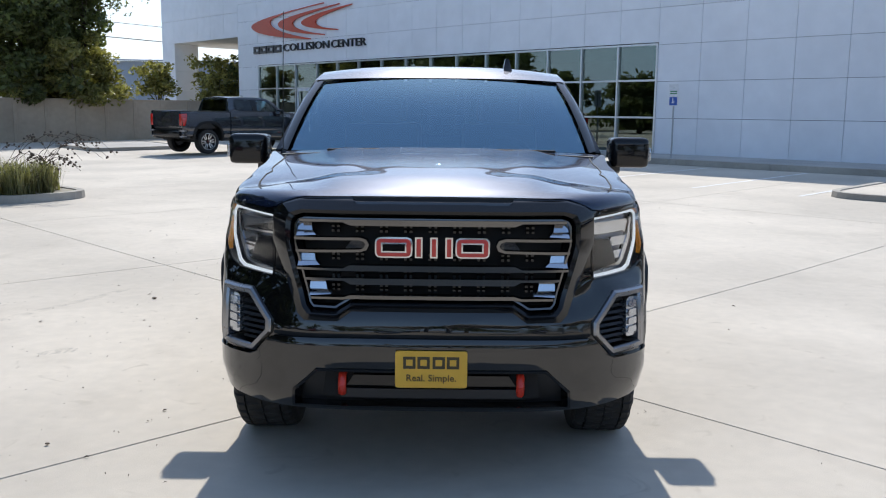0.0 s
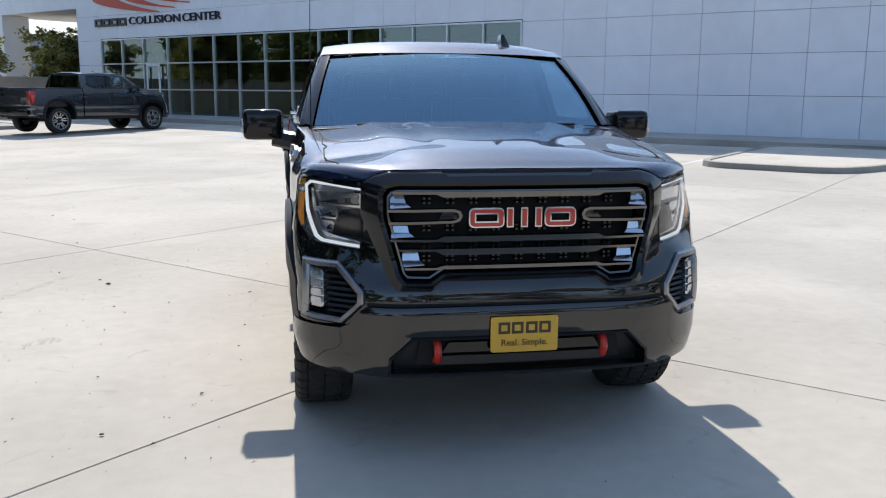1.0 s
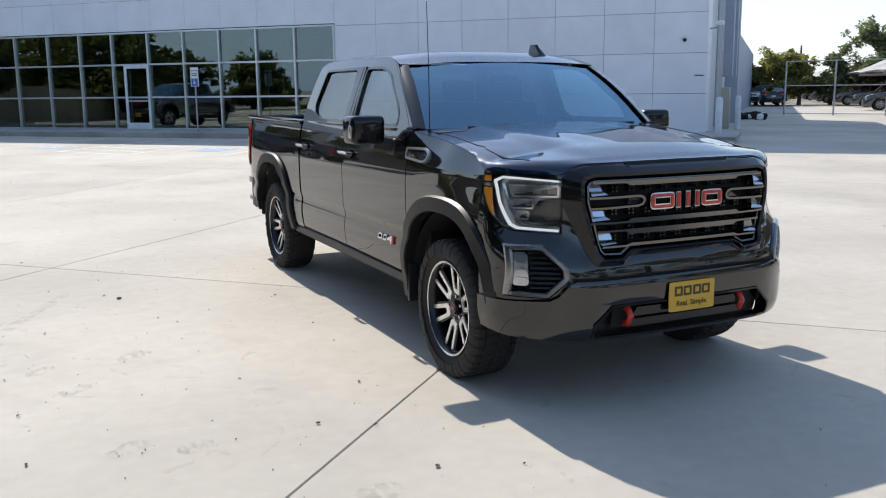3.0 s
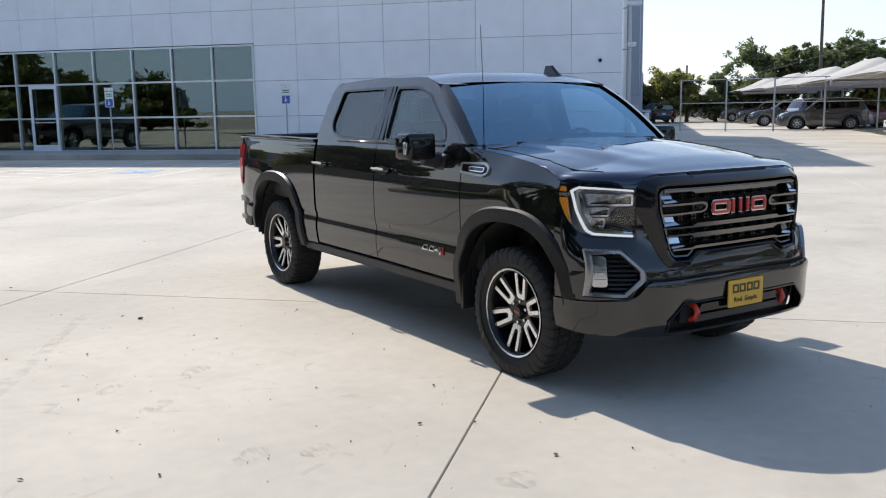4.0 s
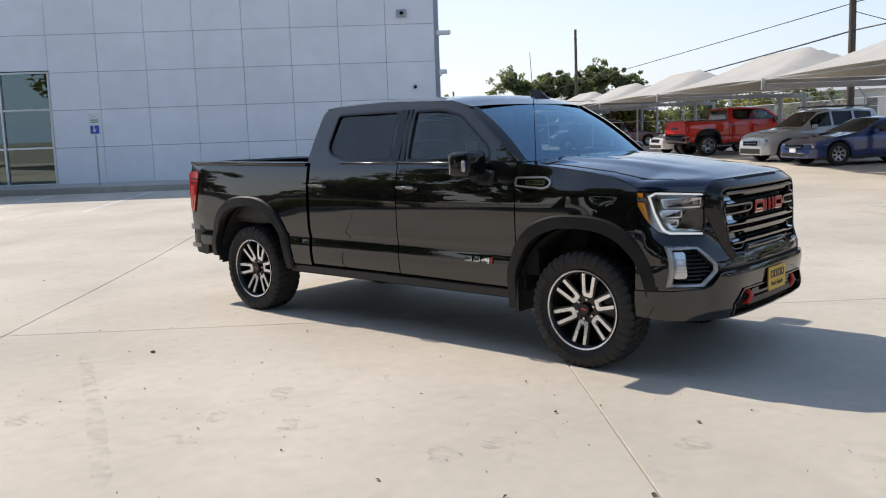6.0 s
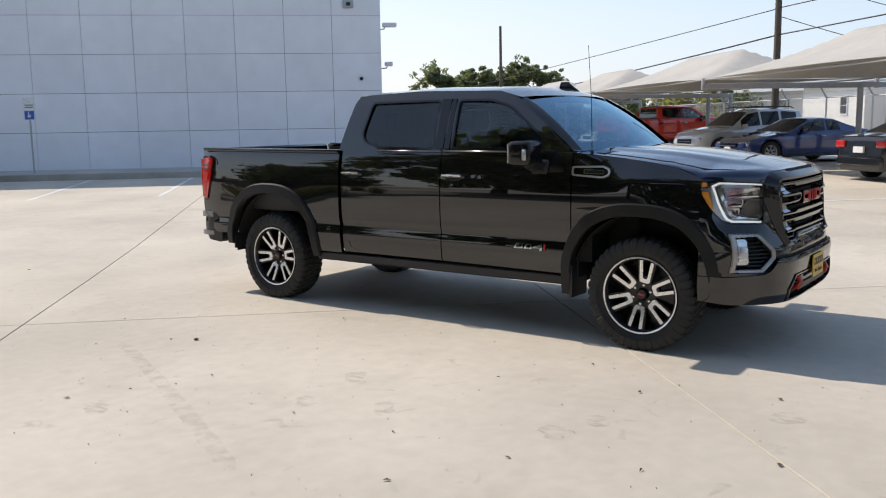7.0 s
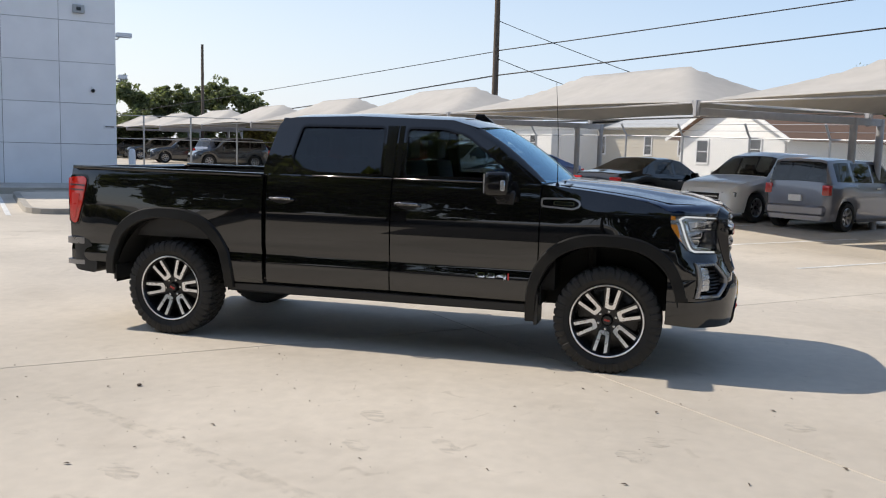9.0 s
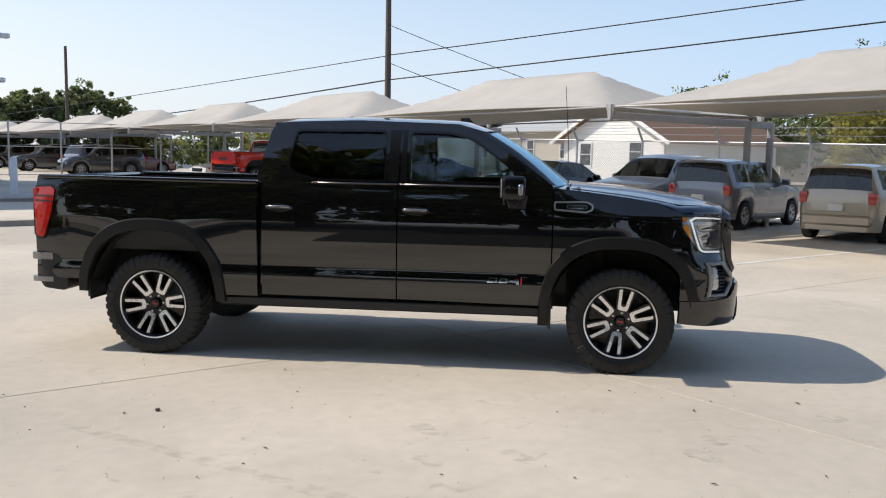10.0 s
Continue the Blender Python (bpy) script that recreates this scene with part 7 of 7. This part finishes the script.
bay_sign(2.2, 2.25, "blue and white accessible parking sign on a post")
bay_sign(-3.9, 2.25, "blue and white accessible parking sign on a post")

# corner fittings: cameras, flood lamps, bollards, pipes
cam1 = thing("security_camera", "small dark dome camera on the panel wall", "camera", lot(11.55, 0.0, 3.08))
bm = bmesh.new()
add_box(bm, -0.05, 0.05, -0.10, 0.0, 0.0, 0.10, 0.01)
part("bracket", bm, M["signwhite"], cam1)
bm = bmesh.new()
bmesh.ops.create_uvsphere(bm, u_segments=14, v_segments=8, radius=0.06)
bmesh.ops.translate(bm, verts=bm.verts, vec=(0, -0.07, -0.01))
part("dome", bm, M["gloss"], cam1)
cam2 = thing("wall_camera", "boxy camera in a steel frame high on the wall", "camera", lot(11.2, 0.0, 5.35))
boxes("housing", [(-0.16, 0.16, -0.10, 0.0, -0.12, 0.12)], M["steel"], cam2, bevel=0.02)
boxes("lens", [(-0.06, 0.06, -0.13, -0.10, -0.05, 0.05)], M["gloss"], cam2, bevel=0.01)
vent = thing("wall_vent", "small slotted plate low on the panel wall", "vent", lot(12.0, 0.0, 2.05))
boxes("plate", [(-0.16, 0.16, -0.03, 0.0, -0.045, 0.045)], M["signwhite"], vent, bevel=0.005)
boxes("slot", [(-0.12, 0.12, -0.034, -0.028, -0.015, 0.015)], M["signblack"], vent)
for u, z, w in ((12.3, 4.78, 0.45), (12.35, 3.55, 0.25)):
    fl_ = thing("flood_lamp", "pale bracketed flood lamp on the building corner", "lamp", lot(u, -0.6, z))
    boxes("housing", [(0.0, w, -0.12, 0.12, -0.06, 0.07)], M["signwhite"], fl_, bevel=0.02)
    tube("arm", [(-0.2, 0, -0.15), (0.05, 0, -0.12), (0.12, 0, 0.0)], 0.02, M["steel"], fl_)
for k, (u, v) in enumerate(((12.6, 0.15), (12.92, -5.5))):
    bo_ = thing("bollard", "pale grey painted steel bollard", "bollard", lot(u, v, ground_z(*W(u, v).xy)), "bollards")
    bm = bmesh.new()
    lathe(bm, [(0.10, 0.0), (0.10, 1.05), (0.085, 1.12), (0.05, 1.16), (0.001, 1.17)], 20)
    bmesh.ops.rotate(bm, verts=bm.verts, cent=(0, 0, 0), matrix=Matrix.Rotation(-math.pi / 2, 3, "Y"))
    part("shaft", bm, M["signwhite"], bo_)
pp = thing("wall_pipes", "bundle of vertical pipes on the side wall", "pipes", lot(12.2, -3.5, 0.25))
for k in range(4):
    tube("pipe", [(0.08, 0.0 + 0.8 * k, 0.2), (0.08, 0.8 * k, 5.4 - 0.6 * (k % 2))], 0.05, M["steel"], pp)
jk = thing("scrap_pile", "heap of dark vehicle parts beside the wall", "scrap", lot(12.95, -15.8, 0.24))
random.seed(3)
for k in range(12):
    bm = bmesh.new()
    a, b, c = (random.uniform(0.08, 0.30) for _ in range(3))
    add_box(bm, -a, a, -b, b, -c * 0.5, c * 0.5, 0.05)
    bmesh.ops.transform(bm, matrix=pose(random.uniform(-0.5, 0.6), random.uniform(-1.2, 1.2), 0.17, random.uniform(-20, 20), random.uniform(-20, 20), random.uniform(0, 180)), verts=bm.verts)
    part("scrap_piece", bm, M["signwhite"] if k % 4 == 0 else M["chassis"], jk)


# ---------------------------------------------------------------- trees and planting
def build_tree(label, x, y, height, spread, leaves, size, material, seed, crown_low=0.35, trunk_r=0.2, base=None, name="tree"):
    rnd = random.Random(seed)
    z0 = ground_z(x, y) if base is None else base
    t = thing(name, label, "tree", pose(x, y, z0))
    bm = bmesh.new()
    trunk_h = height * (crown_low + 0.25)
    add_tube(bm, [(0, 0, -0.2), (rnd.uniform(-.1, .1), rnd.uniform(-.1, .1), trunk_h * 0.5), (rnd.uniform(-.25, .25), rnd.uniform(-.25, .25), trunk_h)], trunk_r, 9, trunk_r * 0.5)
    part("trunk", bm, M["bark"], t)
    tips = []
    bm = bmesh.new()
    nl = 9
    for k in range(nl):
        a = 2 * math.pi * k / nl + rnd.uniform(-0.3, 0.3)
        s = Vector((0, 0, trunk_h * rnd.uniform(0.55, 0.98)))
        rr = spread * rnd.uniform(0.45, 0.95)
        e = Vector((rr * math.cos(a), rr * math.sin(a), height * rnd.uniform(crown_low + 0.1, 0.92)))
        mid = s * 0.5 + e * 0.5 + Vector((rnd.uniform(-.3, .3), rnd.uniform(-.3, .3), rnd.uniform(0, .5)))
        add_tube(bm, [s, mid, e], trunk_r * 0.32, 6, trunk_r * 0.08)
        tips += [(e, rr * 0.55), (mid, rr * 0.5)]
    tips += [(Vector((rnd.uniform(-.4, .4) * spread, rnd.uniform(-.4, .4) * spread, height * rnd.uniform(0.75, 0.95))), spread * 0.45) for _ in range(5)]
    part("branchwork", bm, M["bark"], t)
    vv, ff = [], []
    clumps = []
    for c, r in tips:
        for _ in range(9):
            d = Vector((rnd.gauss(0, 1), rnd.gauss(0, 1), rnd.gauss(0, 0.8)))
            clumps.append((c + d * r * 0.46, rnd.uniform(0.25, 0.65) * spread * 0.42))
    for _ in range(leaves):
        c, r = clumps[rnd.randrange(len(clumps))]
        d = Vector((rnd.gauss(0, 1), rnd.gauss(0, 1), rnd.gauss(0, 1)))
        d = d.normalized() * (rnd.random() ** 0.45) * r
        p = c + Vector((d.x, d.y, d.z * 0.75))
        if p.z < height * crown_low * 0.75:
            p.z = height * crown_low * rnd.uniform(0.75, 1.2)
        sz = size * rnd.uniform(0.6, 1.4)
        a = Vector((rnd.gauss(0, 1), rnd.gauss(0, 1), rnd.gauss(0, 0.7))).normalized()
        b = a.cross(Vector((rnd.gauss(0, 1), rnd.gauss(0, 1), rnd.gauss(0, 1)))).normalized()
        k = len(vv)
        vv += [p - a * sz, p + b * sz * 0.45, p + a * sz, p - b * sz * 0.45]
        ff.append((k, k + 1, k + 2, k + 3))
    link_mesh("crown", vv, ff, material, t, smooth=False)
    return t


build_tree("large live oak with dense dark foliage", -19.6, 38.2, 8.6, 3.5, 38000, 0.15, M["leaf"], 1, 0.22, 0.35)
build_tree("large live oak with yellowing lower leaves", -17.9, 38.0, 4.7, 2.2, 16000, 0.12, M["leaf2"], 2, 0.12, 0.25)
build_tree("airy tree with thin upper twigs", -17.6, 38.6, 9.0, 2.3, 3000, 0.09, M["leaf"], 21, 0.45, 0.16)
build_tree("pale green shrub beyond the wall", -15.2, 41.8, 3.9, 1.1, 3500, 0.10, M["leaf2"], 3, 0.2, 0.1)
build_tree("dark green tree behind the porch", -10.2, 46.0, 5.2, 2.2, 8000, 0.12, M["leaf"], 4, 0.2, 0.15)
build_tree("pale green tree behind the porch", -13.0, 46.5, 4.2, 2.0, 6000, 0.12, M["leaf2"], 5, 0.2, 0.12)
FAR_TREES = ((62.2, 48.4, 6.7, 2.6), (63.4, 46.9, 6.1, 1.9), (64.3, 45.7, 6.7, 1.8), (65.4, 43.9, 6.5, 2.1), (66.4, 42.4, 6.7, 1.8), (67.4, 40.9, 7.3, 2.0), (68.6, 39.0, 6.2, 1.9), (57.5, 53.7, 4.5, 2.1), (58.7, 52.4, 4.0, 1.6), (56.3, 55.0, 3.0, 1.2), (60.4, 50.5, 3.8, 1.3))
for k, (x, y, hh, sp) in enumerate(FAR_TREES):
    near = 7 <= k <= 9
    tagged(build_tree("bushy light green tree beyond the canopies" if near else "distant dark green oak", x, y, hh, sp, 7000, 0.17, M["leaf2"] if near else M["leaf3"], 30 + k, 0.06, 0.2), group="distant trees")
HEDGE = ((48.0, 22.5, 2.8, 2.4), (49.5, 19.0, 2.9, 2.4), (51.0, 15.8, 2.6, 2.2), (46.5, 26.5, 2.6, 2.2), (52.0, 62.0, 5.0, 3.6), (56.0, 66.0, 5.4, 4.0), (63.0, 71.0, 5.6, 4.2))
for k, (x, y, hh, sp) in enumerate(HEDGE):
    tagged(build_tree("bushy green tree beyond the lot", x, y, hh, sp, 3200, 0.18, M["leaf2"] if k % 2 else M["leaf3"], 50 + k, 0.08, 0.15), group="bushy trees")
for k, (x, y, hh, sp, mt) in enumerate(((44.0, -8.8, 4.4, 2.6, "leaf"), (46.0, -12.0, 4.4, 2.4, "leaf3"), (36.5, -15.0, 4.6, 2.8, "leaf2"), (39.0, -19.0, 5.0, 3.0, "leaf"), (58.0, -21.5, 10.0, 3.4, "leaf"), (52.0, -10.0, 6.0, 2.8, "leaf3"))):
    tagged(build_tree("broad green tree behind the mesh fence", x, y, hh, sp, 6000, 0.14, M[mt], 70 + k, 0.18, 0.18), group="trees behind the fence")
# unseen dark strip added to darken the pickup's reflections, and the trees along it
bm = bmesh.new()
add_box(bm, -40.0, -8.7, -90.0, 4.5, -0.02, 0.012)
add_box(bm, -40.0, -11.0, 4.5, 12.0, -0.02, 0.012)
road = part("street", bm, M["asphalt"])
tagged(road, "unseen dark ground strip added to darken the pickup's reflections", "street", kind="structure")
for k, (x, y, hh, sp) in enumerate(((-17.5, 11.6, 13.5, 4.6), (-16.5, 6.8, 13.0, 4.6), (-17.0, 1.0, 12.5, 4.4), (-18.0, -5.5, 12.0, 4.6), (-17.0, -13.0, 11.0, 4.6))):
    tagged(build_tree("broad live oak beside the lot", x, y, hh, sp, 16000, 0.28, M["leaf"], 200 + k, 0.08, 0.3), group="oaks beside the lot")
for k, (x, y, hh, sp) in enumerate(((-27.5, 29.5, 6.5, 3.8), (-33.0, 34.5, 7.5, 4.4), (-44.0, 24.0, 4.5, 3.4), (-46.0, 16.0, 4.2, 3.6))):
    tagged(build_tree("spreading oak along the far side street", x, y, hh, sp, 9000, 0.26, M["leaf"], 240 + k, 0.12, 0.3), group="oaks along the side street")
for k in range(11):
    a = radians(205 + 13.5 * k)
    rr = 46 + 9 * math.sin(k * 2.1)
    tagged(build_tree("dark roadside tree across the street", rr * math.cos(a), rr * math.sin(a), 7.5 + 1.8 * math.sin(k * 1.7), 4.8, 3000, 0.30, M["leaf3"], 90 + k, 0.12, 0.25), group="roadside trees")
MIRRORED = "cars across the lot"
for k, (x, y, hdg, kd, pmn) in enumerate(((-13.5, -12.5, 60, "sedan", "p_silver"), (-8.0, -18.0, 70, "suv", "p_maroon"), (-2.0, -20.0, 80, "sedan", "p_white"), (5.0, -20.0, 90, "suv", "p_slate"))):
    parked(kd, "parked car across the lot", M[pmn], x, y, hdg, group=MIRRORED)

# ornamental grass on the island
gr_ = tagged(new("ornamental_grass"), "dry tufted ornamental grass with seed stalks", "grass", kind="stuff")
rnd = random.Random(8)
vv, ff = [], []
for c in range(46):
    cx, cy = -8.3 + rnd.gauss(0, 1.0) - 1.2 * rnd.random(), 11.35 + rnd.gauss(0, 0.55)
    if cx > -7.25:
        cx = -7.25 - rnd.random() * 0.6
    for _ in range(120):
        a = rnd.uniform(0, 2 * math.pi)
        ln = rnd.uniform(0.35, 0.85)
        lean = rnd.uniform(0.1, 0.8)
        d = Vector((math.cos(a), math.sin(a), 0))
        s = Vector((-d.y, d.x, 0)) * 0.006
        b = Vector((cx + rnd.gauss(0, 0.07), cy + rnd.gauss(0, 0.07), 0.10))
        m1 = b + d * lean * ln * 0.35 + Vector((0, 0, ln * 0.62))
        e = b + d * lean * ln * 0.95 + Vector((0, 0, ln * (0.95 - 0.5 * lean)))
        k = len(vv)
        vv += [b - s, b + s, m1 + s, m1 - s, e]
        ff += [(k, k + 1, k + 2, k + 3), (k + 3, k + 2, k + 4)]
link_mesh("blades", vv, ff, M["blade"], gr_, smooth=False)
bm = bmesh.new()
for k in range(16):
    a = rnd.uniform(-0.9, 0.6)
    b = Vector((-7.9 + rnd.gauss(0, 0.3), 11.5 + rnd.gauss(0, 0.3), 0.12))
    d = Vector((math.cos(a), math.sin(a) * 0.6, 0))
    ln = rnd.uniform(0.8, 1.5)
    pts = [b + d * ln * f + Vector((0, 0, ln * 0.75 * math.sin(math.pi * min(1, 0.15 + f * 0.62)))) for f in (0, 0.25, 0.5, 0.75, 1.0)]
    add_tube(bm, pts, 0.006, 4, 0.003)
    for _ in range(9):
        f = rnd.uniform(0.45, 1.0)
        i = min(3, int(f * 4))
        p = pts[i].lerp(pts[i + 1], f * 4 - i)
        m_ = Matrix.Translation(p + Vector((rnd.gauss(0, 0.03), rnd.gauss(0, 0.03), rnd.gauss(0, 0.03))))
        bmesh.ops.create_icosphere(bm, subdivisions=1, radius=0.022, matrix=m_)
part("seed_stalks", bm, M["bark"], gr_)

# leaf litter and small debris on the paving
db = tagged(new("leaf_litter"), "scattered dry leaves and twigs on the paving", "litter", kind="stuff")
vv, ff = [], []
rnd = random.Random(4)
for n_ in range(800):
    x, y = (rnd.uniform(-9, 9), rnd.uniform(-5, 16)) if n_ < 420 else (rnd.gauss(-2.8, 1.8), rnd.gauss(1.2, 2.4))
    if abs(x) < 1.1 and -1 < y < 5:
        continue
    a, s = rnd.uniform(0, math.pi), rnd.uniform(0.004, 0.012) * (2.2 if rnd.random() < 0.1 else 1)
    z = ground_z(x, y) + 0.004
    c, sn = math.cos(a), math.sin(a)
    k = len(vv)
    w = s * rnd.uniform(0.12, 0.6)
    vv += [(x - c * s, y - sn * s, z), (x + sn * w, y - c * w, z + 0.006), (x + c * s, y + sn * s, z + 0.003), (x - sn * w, y + c * w, z + 0.008)]
    ff.append((k, k + 1, k + 2, k + 3))
link_mesh("leaves", vv, ff, M["bark"], db, smooth=False)
for x, y, r in ((-2.525, 3.015, 0.024), (-1.913, -0.418, 0.014)):
    bm = bmesh.new()
    bmesh.ops.create_icosphere(bm, subdivisions=1, radius=r, matrix=Matrix.Translation((x, y, ground_z(x, y) + 0.01)) @ Matrix.Diagonal((1, 0.7, 0.4, 1)))
    tagged(part("dry_leaf", bm, M["bark"]), "curled dry leaf on the paving", "leaf")

# rubber smudges, a curved tyre track and a hairline crack in the slab beside the pickup
def smudge_mat(name, col, strength, sx, sy):
    m = mat(name, col, 0.9, var=0.2, scale=8)
    nt, N, L, b = nodes_of(m)
    tc, mp, nz, mr = (N.new("ShaderNode" + k) for k in ("TexCoord", "Mapping", "TexNoise", "MapRange"))
    mp.inputs["Scale"].default_value = (sx, sy, 1)
    nz.inputs["Scale"].default_value, nz.inputs["Detail"].default_value = 6.0, 6
    mr.inputs[1].default_value, mr.inputs[2].default_value, mr.inputs[3].default_value, mr.inputs[4].default_value = 0.42, 0.70, 0.0, strength
    L.new(tc.outputs["Object"], mp.inputs[0]), L.new(mp.outputs[0], nz.inputs["Vector"]), L.new(nz.outputs[0], mr.inputs[0]), L.new(mr.outputs[0], b.inputs["Alpha"])
    return m


M["smudge"] = smudge_mat("rubber_smudge", (0.27, 0.245, 0.21), 0.26, 4, 1.2)
M["track"] = smudge_mat("tyre_track", (0.32, 0.285, 0.24), 0.16, 2, 2)
marks = tagged(new("tyre_marks"), "faint grey tyre smudges and tracks on the paving", "tyre marks", kind="stuff")


def ribbon(name, pts, width, material, z=0.003):
    """A thin uneven band along a line on the ground."""
    rnd = random.Random(len(pts) * 7 + int(width * 1000))
    vv, ff = [], []
    for k, p in enumerate(pts):
        a, b = Vector(pts[max(0, k - 1)]), Vector(pts[min(len(pts) - 1, k + 1)])
        d = (b - a).normalized()
        w = width * rnd.uniform(0.7, 1.1) * (0.25 if k in (0, len(pts) - 1) else 1.0) / 2
        for s in (-1, 1):
            x, y = p[0] - d.y * w * s, p[1] + d.x * w * s
            vv.append((x, y, ground_z(x, y) + z))
    for k in range(len(pts) - 1):
        ff.append((2 * k, 2 * k + 1, 2 * k + 3, 2 * k + 2))
    link_mesh(name, vv, ff, material, marks, smooth=False)


for k, (x, y, ln, a) in enumerate(((-3.01, 0.70, 0.26, 38), (-2.82, -0.32, 0.24, 38), (-2.52, -0.44, 0.20, 20), (-3.16, 1.19, 0.22, 45), (-2.61, 1.28, 0.26, 35), (-3.94, 2.17, 0.30, 60), (-4.6, 0.2, 0.25, 40), (-3.6, -1.6, 0.22, 30), (-1.9, -1.3, 0.2, 50), (-4.9, -1.4, 0.25, 35))):
    c, sn = math.cos(radians(a)), math.sin(radians(a))
    ribbon("smudge", [(x + c * ln * (q / 6 - 0.5), y + sn * ln * (q / 6 - 0.5)) for q in range(7)], 0.13 + 0.01 * (k % 3), M["smudge"])
ribbon("track", [tuple(p) for p in bend((-2.90, 3.45), (-3.25, 2.55), (-4.15, 0.70), 24)], 0.11, M["track"])
ribbon("track", [tuple(p) for p in bend((-4.6, -3.6), (-4.9, 0.2), (-6.4, 3.2), 24)], 0.14, M["track"], 0.0035)

discard(truck_wheel)
discard(small_wheel)
